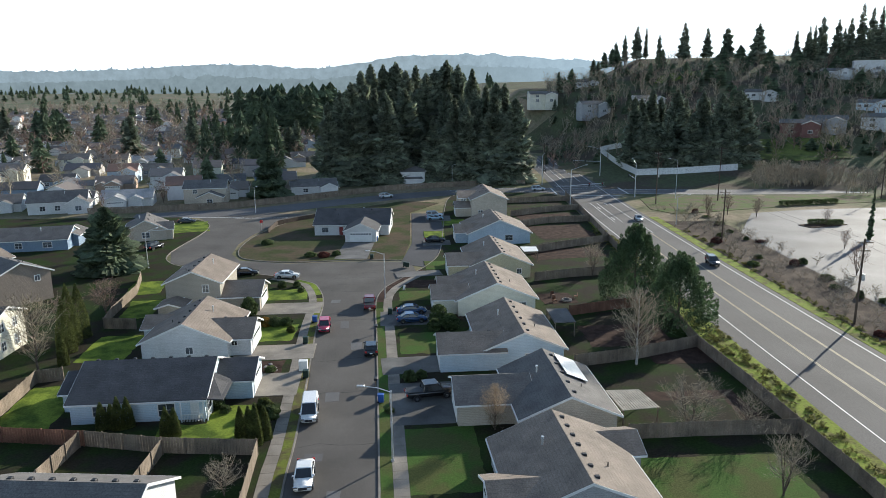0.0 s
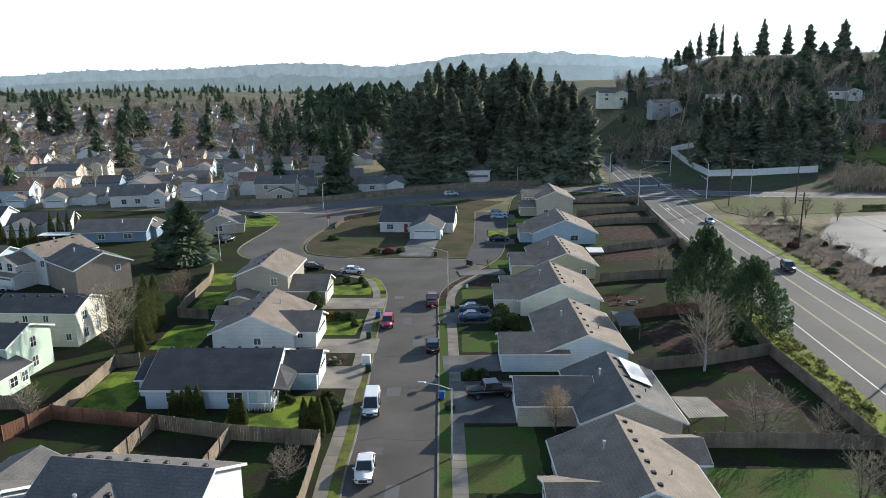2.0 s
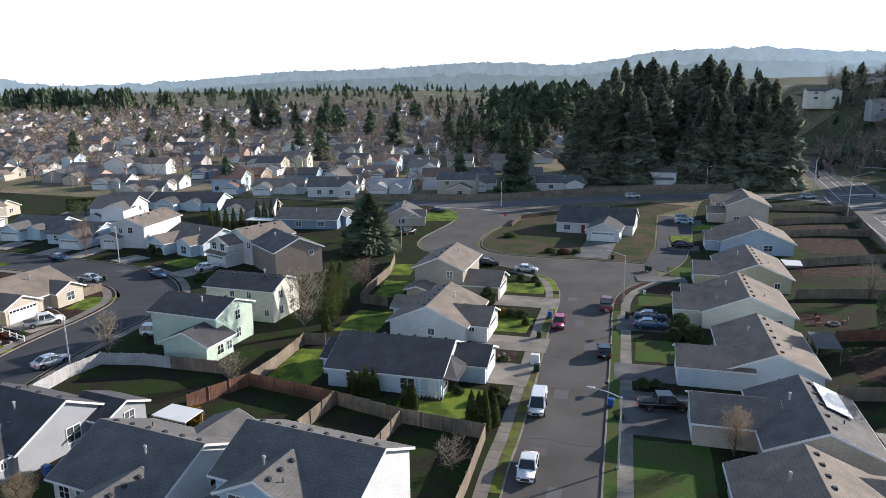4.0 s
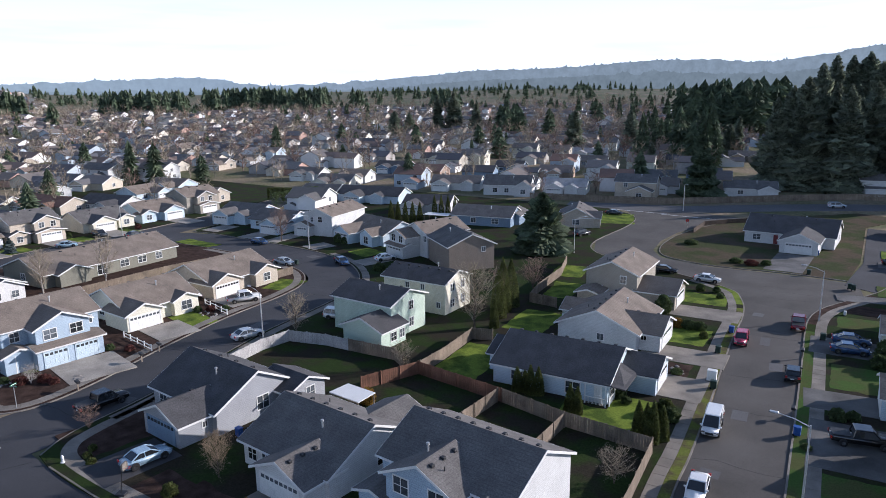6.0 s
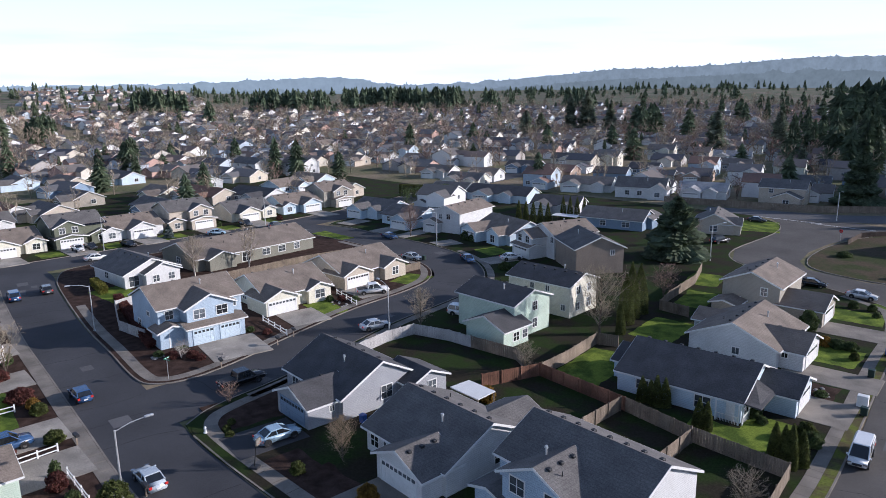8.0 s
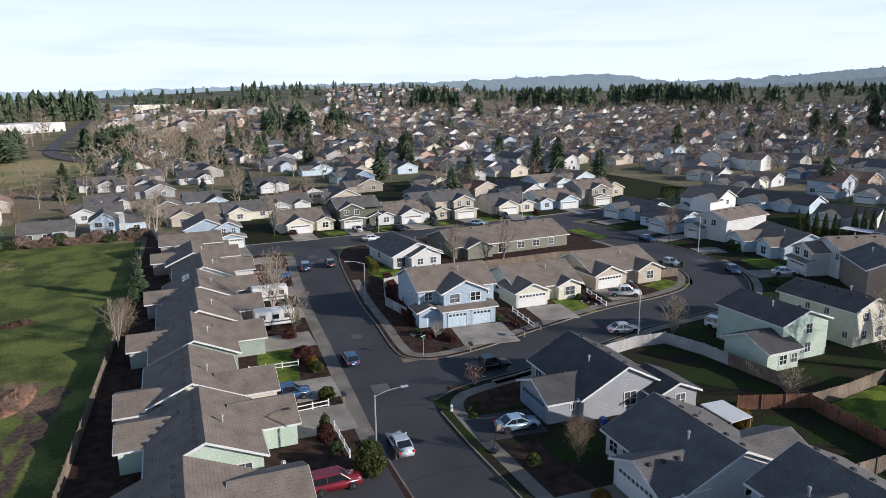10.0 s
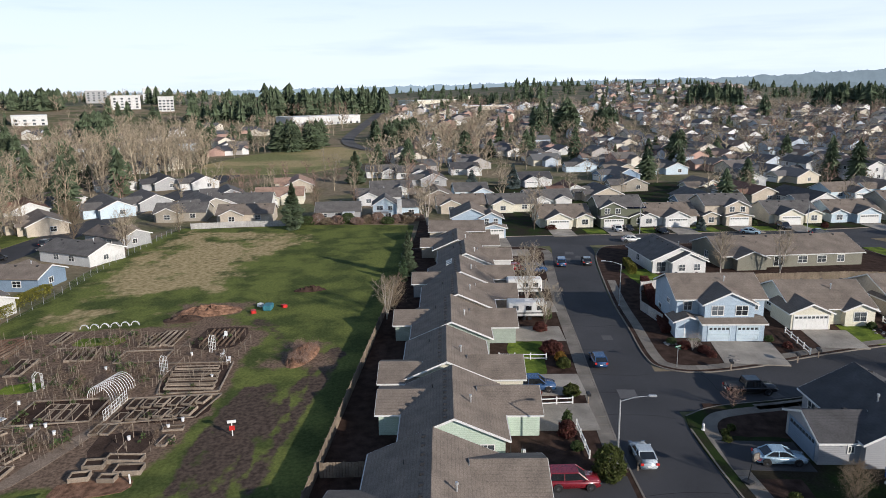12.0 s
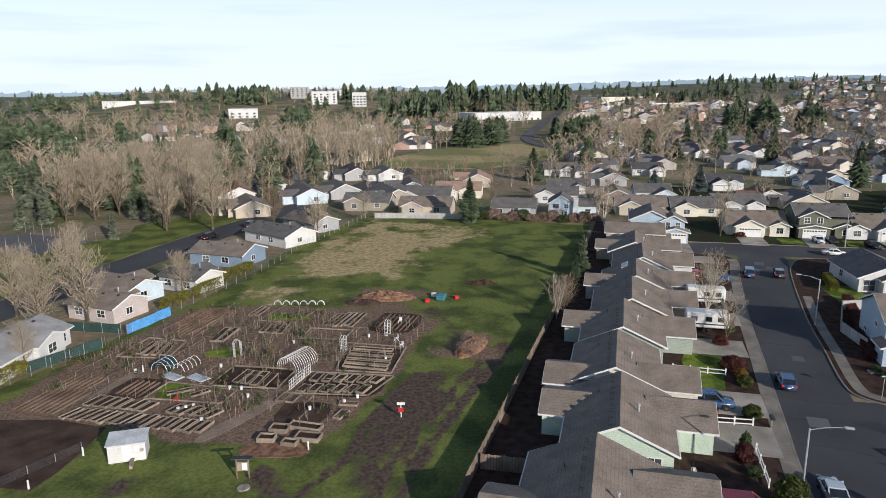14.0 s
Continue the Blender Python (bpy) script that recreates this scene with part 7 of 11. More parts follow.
def small_house_meshes(kind):
    two = kind % 3 == 0
    e = 5.0 if two else 2.7
    blocks = [(0, 0, 11.0 + kind % 3, 9.4 + kind % 2, e, "x", 0.44, -0.4), ((2.6, -2.4, 0.4)[kind % 3], -6.0, 6.0, 6.0, e if kind == 3 else 2.7, "y", 0.46, -0.4)]
    if kind % 2:
        blocks.append((-3.8, -5.0, 4.0, 3.4, 2.6, "y", 0.44, -0.4))
    walls, roofs, trims = bmesh.new(), bmesh.new(), []
    for b in blocks:
        w, r, t = gable(b)
        for src, dst in ((w, walls), (r, roofs)):
            me = bpy.data.meshes.new("tmp")
            src.to_mesh(me)
            dst.from_mesh(me)
            src.free()
            bpy.data.meshes.remove(me)
        for name, bm in t:
            if name == "bargeboard":
                trims.append(mesh_of(bm, M_TRIM, name))
            else:
                bm.free()
    return blocks, mesh_of(walls, WALL_MIX, "wall"), mesh_of(roofs, ROOF_MIX, "roof"), trims


KINDS = []
for kind in range(6):
    blocks, wm, rm, trims = small_house_meshes(kind)
    ob = thing("house", "distant suburban house with gable roof", "house", None, "houses of the suburb")
    part("wall", wm, None, ob)
    part("roof", rm, None, ob)
    for t in trims:
        part("bargeboard", t, None, ob)
    add_garage(ob, blocks[1], "s", 0, 4.8)
    add_window(ob, blocks[0], "e", 0.5, 1.0, 1.4, 1.2)
    add_window(ob, blocks[0], "s", -3.6, 1.0, 1.6, 1.3)
    if blocks[0][4] > 4:
        add_window(ob, blocks[0], "s", 3.0, 3.4, 1.4, 1.2)
        add_window(ob, blocks[0], "e", 0.5, 3.4, 1.2, 1.2)
    KINDS.append(ob)
used = set()
rf = random.Random(21)
sites = []
for j in range(-3, 46):
    for i in range(-2, 66):
        u, v = i * 17.5, j * 24.0 + 9.0 * (j // 2)
        a = radians(14 + 8 * math.sin(u * 0.004 + v * 0.003))
        x = -20 - (u * math.cos(a) + v * math.sin(a)) * 0.98 + rf.uniform(-2.5, 2.5) + 120
        y = 100 - u * math.sin(a) + v * math.cos(a) + rf.uniform(-2.5, 2.5) - 120
        az, d = math.degrees(math.atan2(-x, y)), math.hypot(x, y)
        if not (3 < az < 104) or d < 150 or d > 1050:
            continue
        if az > 92 or az < 17 and d > 520 or az < 12 and d < 420:
            continue
        if inside(x, y, MEADOW):
            continue
        if d > 520 and rf.random() < (d - 520) / 900:
            continue
        if d < 190 or not free_spot(x, y, 15) or any((x - e[0]) ** 2 + (y - e[1]) ** 2 < 330 for e, gr in SUBURB):
            continue
        face = 14 + rf.choice((0, 0, 0, 90, 180)) + rf.uniform(-5, 5)
        sites.append((d, x, y, face, rf.randrange(6), rf.uniform(0.92, 1.1)))
for i in range(110):
    az, d = radians(rf.uniform(64, 76)), rf.uniform(1150, 1650)
    sites.append((d, -math.sin(az) * d, math.cos(az) * d, rf.uniform(0, 360), rf.randrange(6), rf.uniform(1.0, 1.4)))
for i in range(44):
    az, d = radians(rf.uniform(96, 131)), rf.uniform(340, 640)
    x, y = -math.sin(az) * d, math.cos(az) * d
    if not inside(x, y, MEADOW) and not near_line(x, y, FAR_ROAD, 20):
        sites.append((d, x, y, rf.uniform(0, 360), rf.randrange(6), rf.uniform(0.9, 1.2)))
sites.sort()
near_sites, far_sites = sites[:18], sites[18:]
for d, x, y, face, kind, s in near_sites:
    m = pose(x, y, height(x, y), 0, 0, face)
    if kind in used:
        copy_thing(KINDS[kind], m)
    else:
        KINDS[kind].matrix_world = m
        used.add(kind)


def far_piece(kind):
    out = []
    blocks = small_house_meshes(kind)
    for me in blocks[1:3]:
        me.calc_loop_triangles()
        v = np.empty(len(me.vertices) * 3, np.float32)
        me.vertices.foreach_get("co", v)
        f = np.empty(len(me.loop_triangles) * 3, np.int32)
        me.loop_triangles.foreach_get("vertices", f)
        out.append((v.reshape(-1, 3), f.reshape(-1, 3)))
    return out


FAR = [far_piece(k) for k in range(6)]
for i, (nm, mt, lb) in enumerate((("house_walls", WALL_FAR, "pale walls of the farthest houses"), ("house_roofs", ROOF_FAR, "grey and brown roofs of the farthest houses"))):
    single(nm, tri_mesh(nm, *merged([placed(FAR[k][i], x, y, height(x, y), radians(face), s) for d, x, y, face, k, s in far_sites]), mt), None, lb, "houses", kind="stuff")

# bare trees and conifers between the far houses
BARE = [merged(winter_tree(200 + k, 10, 2.8, 3, 15, 4, 3, 0.06, 0.14, 0.9, 0.45, sides=3)) for k in range(5)]
TALL = [merged(winter_tree(220 + k, 10, 1.7, 1, 18, 4, 3, 0.045, 0.12, 1.3, sides=3)) for k in range(5)]
BARE_LO = [merged(winter_tree(230 + k, 10, 2.9, 1, 9, 3, 3, 0.11, 0.1, 0.9, sides=3)) for k in range(4)]


def far_fir(seed, h, r, tiers, n):
    """A dense fir for the distance: ragged overlapping skirts of boughs."""
    g = np.random.RandomState(seed)
    vs, fs = [], []
    for k in range(tiers):
        t = k / tiers
        low, top = h * (0.03 + 0.9 * t), h * min(1.0, 0.03 + 0.9 * t + 1.9 / tiers)
        rad = r * ((1 - t) ** 0.6 * (0.75 + 0.25 * min(1, t * 4)) * (0.85 + 0.3 * g.rand()) + 0.05)
        c = len(vs)
        vs.append((g.randn() * 0.02 * h, g.randn() * 0.02 * h, top))
        for i in range(2 * n):
            a = 3.1416 * i / n + g.rand() * 0.3 + k
            rr = rad * ((0.75 + 0.5 * g.rand()) if i % 2 else (0.35 + 0.3 * g.rand()))
            vs.append((rr * math.cos(a), rr * math.sin(a), low + h * (0.05 * g.randn() if i % 2 == 0 else -0.02 - 0.05 * g.rand()) * 1.2 / tiers * 4))
        for i in range(2 * n):
            fs.append((c, c + 1 + i, c + 1 + (i + 1) % (2 * n)))
    return np.array(vs, np.float32), np.array(fs, np.int32)


TINY = [far_fir(260 + k, 10, 1.9 + 0.4 * (k % 4), 8, 6) for k in range(6)]
CONE = [far_fir(240 + k, 10, 2.1 + 0.4 * (k % 4), 15, 9) for k in range(6)]
bare, russet, cones = [], [], []
for d, x, y in [q[:3] for q in sites] + [(math.hypot(e[0], e[1]), e[0], e[1]) for e, gr in SUBURB]:
    for k in range(2):
        if rf.random() < 0.85:
            tx, ty = x + rf.uniform(-11, 11), y + rf.choice((-1, 1)) * rf.uniform(8, 13)
            if not free_spot(tx, ty, 8):
                continue
            sc = rf.uniform(0.65, 1.35) * (1.15 if d > 350 else 0.9)
            p = placed(rf.choice(BARE_LO if d > 340 else BARE if rf.random() < 0.75 else TALL), tx, ty, height(tx, ty), rf.random() * 6.28, sc)
            (russet if rf.random() < 0.22 else bare).append(p)
    if rf.random() < 0.11:
        tx, ty = x + rf.uniform(-10, 10), y + rf.choice((-1, 1)) * rf.uniform(8, 12)
        if free_spot(tx, ty, 9):
            cones.append(placed(rf.choice(CONE), tx, ty, height(tx, ty), rf.random() * 6.28, rf.uniform(0.6, 1.7)))


def belt(n, az0, az1, d0, d1, kinds, lo, hi, out, wide=1.0, clump=0.0):
    for i in range(n):
        az, d = radians(rf.uniform(az0, az1)), math.sqrt(rf.uniform(d0 * d0, d1 * d1))
        if clump and noise.noise((az * 9, d * 0.006, 5.0)) < clump - 0.5:
            continue
        x, y = -math.sin(az) * d, math.cos(az) * d
        if not free_spot(x, y, 9) or inside(x, y, MEADOW):
            continue
        s = rf.uniform(lo, hi)
        out.append(placed(rf.choice(kinds), x, y, height(x, y), rf.random() * 6.28, s * wide, s))


belt(75, 2, 32, 430, 900, CONE, 1.2, 2.5, cones, 1.0, 0.55)
belt(60, 4, 22, 330, 480, CONE, 1.5, 2.8, cones, 1.0, 0.5)
belt(34, 30, 95, 260, 520, CONE, 0.8, 1.7, cones, 1.4)
belt(200, 10, 100, 850, 1500, TINY, 1.0, 2.0, cones, 1.4, 0.5)
belt(560, 10, 100, 480, 1400, BARE_LO, 0.8, 1.5, bare, 1.25)
belt(160, 10, 60, 330, 620, BARE_LO, 0.7, 1.3, russet, 1.3)
belt(110, 30, 100, 230, 560, TALL, 0.8, 1.3, bare, 1.1)
belt(430, 92, 140, 330, 700, BARE_LO, 0.7, 1.5, bare, 1.1, 0.3)
belt(90, 92, 140, 260, 400, BARE, 0.7, 1.4, bare)
belt(150, 84, 92, 330, 620, BARE_LO, 0.8, 1.6, bare, 1.1)
belt(60, 84, 107, 270, 330, BARE, 0.35, 0.75, russet, 1.3)
belt(110, 106, 117, 290, 400, TALL + BARE[:2], 1.2, 2.3, bare)
belt(70, 116, 132, 215, 330, TALL + BARE, 1.0, 2.1, bare)
belt(60, 112, 132, 220, 420, CONE, 0.9, 1.8, cones, 1.1)
belt(60, 92, 140, 300, 800, CONE, 0.9, 1.6, cones, 1.1, 0.5)
belt(300, 96, 145, 700, 1500, TINY, 1.0, 1.7, cones, 1.2, 0.5)
belt(300, 96, 145, 600, 1400, BARE_LO, 0.9, 1.7, bare, 1.2)
belt(50, 0, 10, 500, 1200, TINY, 1.2, 2.4, cones, 1.1)
belt(420, -34, -24, 268, 300, BARE, 0.35, 0.75, bare)
belt(520, -34, -8, 330, 520, BARE, 0.6, 1.2, bare)
belt(40, -34, -9, 400, 520, CONE, 0.7, 1.4, cones, 1.5)
belt(260, -34, -8, 330, 520, CONE, 0.25, 0.55, cones, 2.2)
belt(130, -34, -8, 300, 520, BARE_LO, 0.4, 0.9, russet, 1.3)
belt(480, 0, 56, 800, 2400, TINY, 0.8, 1.6, cones, 1.8, 0.45)
belt(260, 60, 100, 900, 2400, TINY, 0.9, 1.7, cones, 1.5, 0.45)
belt(420, 2, 100, 1200, 2600, TINY, 1.2, 2.6, cones, 1.3, 0.42)
belt(260, 98, 150, 1200, 2600, TINY, 1.0, 2.2, cones, 1.3, 0.42)
belt(40, -4, 4, 900, 2200, TINY, 1.4, 2.8, cones, 1.3, 0.4)
# rows of bare poplars
for az0, az1, d, n in ((106.8, 101.6, 760, 15), (99.8, 95.5, 800, 12)):
    for i in range(n):
        az = radians(az0 + (az1 - az0) * (i + rf.uniform(-0.2, 0.2)) / n)
        x, y = -math.sin(az) * d, math.cos(az) * d
        russet.append(placed(TALL[i % 5], x, y, height(x, y), i, 1.5, rf.uniform(1.5, 1.9)))
# dense dark stands, many of them seen against the sky: bearing, half width, distance, level of the tops, number
STANDS = ((67.1, 1.8, 900, 42, 60), (57.4, 3.0, 900, 41, 80), (48.6, 4.6, 950, 44, 130), (34.4, 1.1, 900, 43, 16), (41.6, 0.4, 900, 43, 6), (14.6, 1.8, 520, 43, 32), (11.3, 1.0, 520, 42, 20), (9.9, 0.9, 560, 44, 14), (69.6, 0.6, 342, 20, 3), (61.9, 0.5, 376, 13, 3), (63.7, 0.4, 700, 27, 5))
STANDS += ((80, 0.8, 620, 27, 7), (75, 0.9, 560, 25, 8), (29, 1.0, 520, 26, 12), (100.9, 1.1, 800, 47, 16), (98.2, 1.25, 800, 40, 22), (94.6, 2.1, 850, 43, 40), (107.4, 0.2, 900, 43, 2), (104.9, 0.36, 900, 42, 4), (105, 2.6, 700, 31, 40), (85.5, 4.8, 1100, 33, 70), (80, 0.2, 1100, 50, 2))
STANDS += ((80.3, 0.4, 520, 26, 4), (77.8, 0.7, 560, 30, 7), (99.7, 2.0, 425, 19.5, 26), (93.6, 0.5, 480, 17, 4), (91.3, 1.5, 490, 18, 22), (123.8, 0.3, 900, 45, 3), (122.6, 0.28, 900, 43, 2), (121.5, 0.2, 900, 42, 2), (120.4, 0.5, 900, 46.5, 6), (117.9, 1.7, 850, 43, 45), (110.2, 0.35, 900, 45, 3))
STANDS += ((108.9, 0.25, 900, 43, 2), (114.3, 1.2, 480, 26, 16), (126.9, 0.34, 420, 22, 4), (127.1, 0.7, 230, 17, 4), (119.6, 0.4, 400, 24, 3), (97.7, 0.5, 900, 44, 4), (106.5, 0.8, 500, 18, 8), (103.5, 2.0, 900, 36, 30), (112, 4.0, 1000, 34, 50), (128, 6, 1000, 34, 50), (132.7, 1.8, 440, 21, 40), (134.3, 1.5, 285, 14, 14))
for az, half, d, top, n in STANDS:
    for i in range(n):
        a, r = radians(rf.uniform(az - half, az + half)), d + rf.uniform(0, 50 if n > 8 else 14)
        x, y = -math.sin(a) * r, math.cos(a) * r
        z = height(x, y)
        tall = (top - z) / 10 * rf.uniform(0.62, 1.0)
        cones.append(placed(rf.choice(CONE if d < 600 else TINY), x, y, z, rf.random() * 6.28, tall * rf.uniform(1.05, 1.7), tall))
single("bare_trees", tri_mesh("bare_trees", *merged(bare), M_TWIG), None, "grey-brown bare trees between far houses", "trees", kind="stuff")
single("russet_trees", tri_mesh("russet_trees", *merged(russet), M_TWIG_RED), None, "russet bare trees between far houses", "trees", kind="stuff")
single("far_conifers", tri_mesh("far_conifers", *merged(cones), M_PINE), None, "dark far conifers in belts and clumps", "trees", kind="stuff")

# large buildings far off
def big_building(label, x0, y0, x1, y1, depth, h, material, arch=False, floors=1):
    a, b = Vector((x0, y0)), Vector((x1, y1))
    L = (b - a).length
    ob = thing("commercial_building", label, "building", pose((x0 + x1) / 2, (y0 + y1) / 2, height(x0, y0), 0, 0, math.degrees(math.atan2(y1 - y0, x1 - x0))))
    part("wall", boxes((-L / 2, L / 2, 0, depth, -2, h)), material, ob)
    part("roof", boxes((-L / 2 - 0.4, L / 2 + 0.4, -0.4, depth + 0.4, h, h + 0.5)), M_TRIM, ob)
    n = max(4, int(L / 7))
    for k in range(floors):
        for s in (-0.12,):
            for i in range(n):
                u = -L / 2 + L * (i + 0.5) / n
                part("window", shared(("big_window",), lambda: boxes((-1.2, 1.2, 0, 0.1, 0, 1.6)), M_GLASS), M_GLASS, ob).location = (u, s, 1.2 + 3.0 * k)
    if arch:
        part("gable_front", boxes((L * 0.26, L * 0.4, -1.5, 2, -1, h + 5), bevel=0.8), material, ob)


big_building("long low white warehouse beyond the meadow", -640, -112, -690, -56, 30, 8.2, S_WHITE)
big_building("wide white store with an entrance gable", -1060, 0, -1160, 96, 40, 9, S_CREAM, True)
big_building("low pale shops beside a car park", -900, 60, -940, 130, 20, 5, S_TAN)
big_building("long flat-roofed white store", -707.3, -556.6, -753.1, -492.8, 40, 8, S_WHITE)
big_building("low white shops with dark glass fronts", -627.3, -353.5, -640.4, -329.1, 24, 9, S_WHITE, False, 2)
big_building("grey-white apartment block on a rise", -909.2, -416.3, -919.1, -393.9, 16, 14, S_GREY, False, 4)
big_building("long pale apartment block among trees", -782.4, -332.1, -793.5, -304.6, 16, 14, S_WHITE, False, 4)
big_building("plain white office block on a rise", -934.8, -355.1, -942.1, -335.5, 14, 16, S_WHITE, False, 2)
big_building("pale apartment block beside a street", -771.5, -277.8, -776.7, -262.9, 16, 15, S_WHITE, False, 4)
big_building("white hilltop mansion with columns", 238, 419, 268, 404, 14, 9, S_WHITE, False, 2)

# ---- fences ----
def fence(label, pts, h=1.75, material=None, group="", slope=False):
    """A close-boarded fence along a line: posts, and boards with thin gaps between them."""
    mt = material or M_FENCE
    ob = thing("fence", label, "fence", None, group)
    rnd = random.Random(int(abs(pts[0][0] * 10)) + len(pts))
    boards = bmesh.new()
    for a, b in zip(pts, pts[1:]):
        A, B = Vector(a), Vector(b)
        length = (B - A).length
        d = (B - A).normalized()
        nrm = Vector((-d.y, d.x))
        n = max(1, round(length / 2.4))
        for i in range(n + 1):
            p = A + d * length * i / n + nrm * 0.05
            me = shared(("post", round(h, 2), mt.name), lambda: boxes((-0.06, 0.06, -0.06, 0.06, -0.2, h + 0.08)), mt)
            po = part("post", me, mt, ob)
            po.location = (p.x, p.y, 0.1 + (height(p.x, p.y) if slope else 0))
        k = max(1, round(length / 0.3))
        for i in range(k):
            p, q = A + d * (length * i / k + 0.012), A + d * (length * (i + 1) / k - 0.012)
            t = h + 0.1 + rnd.uniform(-0.03, 0.03)
            r = [p + nrm * 0.012, q + nrm * 0.012, q - nrm * 0.012, p - nrm * 0.012]
            lift = height(p.x, p.y) if slope else 0.0
            slab(boards, [(v.x, v.y) for v in r], lift + 0.05, lift + t)
    bo = part("boarding", boards, mt, ob)
    tagged(bo, kind="stuff")
    return ob


def rail_fence(label, pts, h=0.85):
    ob = thing("rail_fence", label, "fence")
    for a, b in zip(pts, pts[1:]):
        A, B = Vector(a), Vector(b)
        n = max(1, round((B - A).length / 1.9))
        for i in range(n + 1):
            p = A + (B - A) * i / n
            po = part("post", shared(("railpost", h), lambda: boxes((-0.07, 0.07, -0.07, 0.07, 0, h + 0.12)), M_TRIM), M_TRIM, ob)
            po.location = (p.x, p.y, 0.1)
        for z in (0.35, h):
            part("rail", tubes(((A.x, A.y, z), (B.x, B.y, z), 0.07, 0.07), n=4), M_TRIM, ob)


fence("long weathered wooden fence along the highway", [(40.2, 232), (39.6, 200), (38.7, 172), (37.2, 130), (34.6, 91.6), (35.9, 77), (36.2, 69.4), (37, 57), (37.6, 40)])
fence("wooden yard fence between back gardens", [(18.5, 65.0), (26, 65.6), (36.2, 66.0)], 1.7)
fence("weathered fence behind a bare tree", [(16.4, 84), (25, 86.6), (34.6, 91)])
fence("reddish fence beside the cedars", [(19.4, 105), (27, 108), (33, 110)], 1.7, M_FENCE_RED)
fence("weathered fence across back yards", [(16.6, 125.6), (24, 128.4), (37.6, 131.5)])
fence("weathered fence behind the olive house", [(15.4, 146), (26, 153), (38.2, 160)])
fence("old fence across a bare garden", [(18.4, 178), (28, 184), (39, 186)])
fence("old fence behind the two-storey house", [(18.4, 194), (28, 200.5), (39.5, 205)])
fence("fence at the corner of the collector road", [(17, 218), (27, 219.5), (39.8, 222)])
fence("wooden fence along a side yard and pavement", [(-17.0, 46), (-17.6, 53), (-18.7, 62.3), (-28.3, 62.8), (-36.8, 64.3)])
fence("red-stained fence at the back of a lawn", [(-36.8, 64.3), (-45.7, 65.2), (-49.6, 65.6), (-52.5, 58)], 1.75, M_FENCE_RED)
fence("wooden fence between two small yards", [(-37.2, 64.0), (-37.4, 52)])
fence("wooden fence dividing back yards", [(-28.2, 62.5), (-28.0, 52)])
fence("wooden fence beside a green lawn", [(-49.5, 66), (-49.6, 71.2), (-50.7, 80), (-47.9, 81)])
fence("wooden fence behind the green house", [(-47, 100), (-52, 100.3), (-53.4, 106), (-55.1, 119), (-58.3, 128.4)])
fence("pale grey fence on the bend of the street", [(-70.4, 47.5), (-71.6, 53.7), (-72.7, 60.3), (-72.3, 65.0), (-66.6, 66.6), (-62.6, 66.9)], 1.7, M_FENCE_PALE)
fence("weathered fence beside the pale green house", [(-62.6, 66.9), (-55.1, 67.6), (-52.4, 66)])
fence("pale fence beside the blue house", [(-98.8, 36.4), (-106, 35.4), (-117, 38.8), (-118.5, 43)], 1.6, M_FENCE_PALE)
fence("wooden fence behind ranch houses", [(-118.5, 43.5), (-120.5, 60), (-121, 78), (-119.5, 90), (-118, 95)])
fence("pale wooden fence at the end of a lawn", [(-100.2, 86.5), (-100.0, 92)], 1.5)
fence("weathered fence along the edge of the field", [(-46, -10.8), (-53.7, -10.4), (-72, -8.8), (-95, -6.8), (-120, -4.6), (-160, -1.8)], 1.6)
fence("fence across a narrow side yard", [(-58.4, -9.6), (-58.4, -5.2)], 1.6)
fence("wooden fence at the head of the field", [(-181.4, -60), (-183.8, -46), (-184, -36)], 1.5, M_FENCE_PALE)
fence("long wooden fence beyond the collector road", [(-106, 203), (-84, 208), (-64, 214), (-52, 223), (-36.5, 237), (-18, 251), (8.8, 260), (30, 262)], 1.9)
fence("dark low fence round the corner lot", [(-45.1, 173.4), (-45.3, 184), (-41, 190), (-35.2, 196)], 1.15, M_FENCE_DARK)
fence("white board fence round the firs below the hill", [(84.3, 335.1), (76, 343.7), (75.9, 321.2), (76, 300.5), (77.8, 282.5), (93.2, 278.3), (116.8, 278.5)], 2.5, M_TRIM, slope=True)
rail_fence("white two-rail fence between front gardens", [(-86.4, 10.2), (-85.9, 16.4)])
rail_fence("white two-rail fence beside a driveway", [(-72.2, 9.6), (-72.6, 17.0)])
rail_fence("white two-rail fence along the pavement", [(-67.0, 16.2), (-60.5, 16.0)])
rail_fence("white two-rail fence beside a ramp drive", [(-94.0, 52.8), (-85.6, 51.8)])
rail_fence("white two-rail fence beside garden stones", [(-97.8, 69.8), (-89.8, 68.0)])


def chain_fence(label, pts, h=1.5):
    ob = thing("wire_fence", label, "fence")
    m = mat("fence wire", (0.2, 0.2, 0.2), 0.5, metal=0.6)
    for a, b in zip(pts, pts[1:]):
        A, B = Vector(a), Vector(b)
        n = max(1, round((B - A).length / 3))
        for i in range(n + 1):
            p = A + (B - A) * i / n
            po = part("post", shared(("wirepost", h), lambda: tubes(((0, 0, 0), (0, 0, h), 0.035, 0.035), n=5), M_STEEL), M_STEEL, ob)
            po.location = (p.x, p.y, 0.05)
        bm = bmesh.new()
        for k in range(6):
            z = 0.15 + (h - 0.15) * k / 5
            tube(bm, (A.x, A.y, z), (B.x, B.y, z), 0.012, 0.012, 3, False)
        tagged(part("wire_mesh", bm, m, ob), kind="stuff")


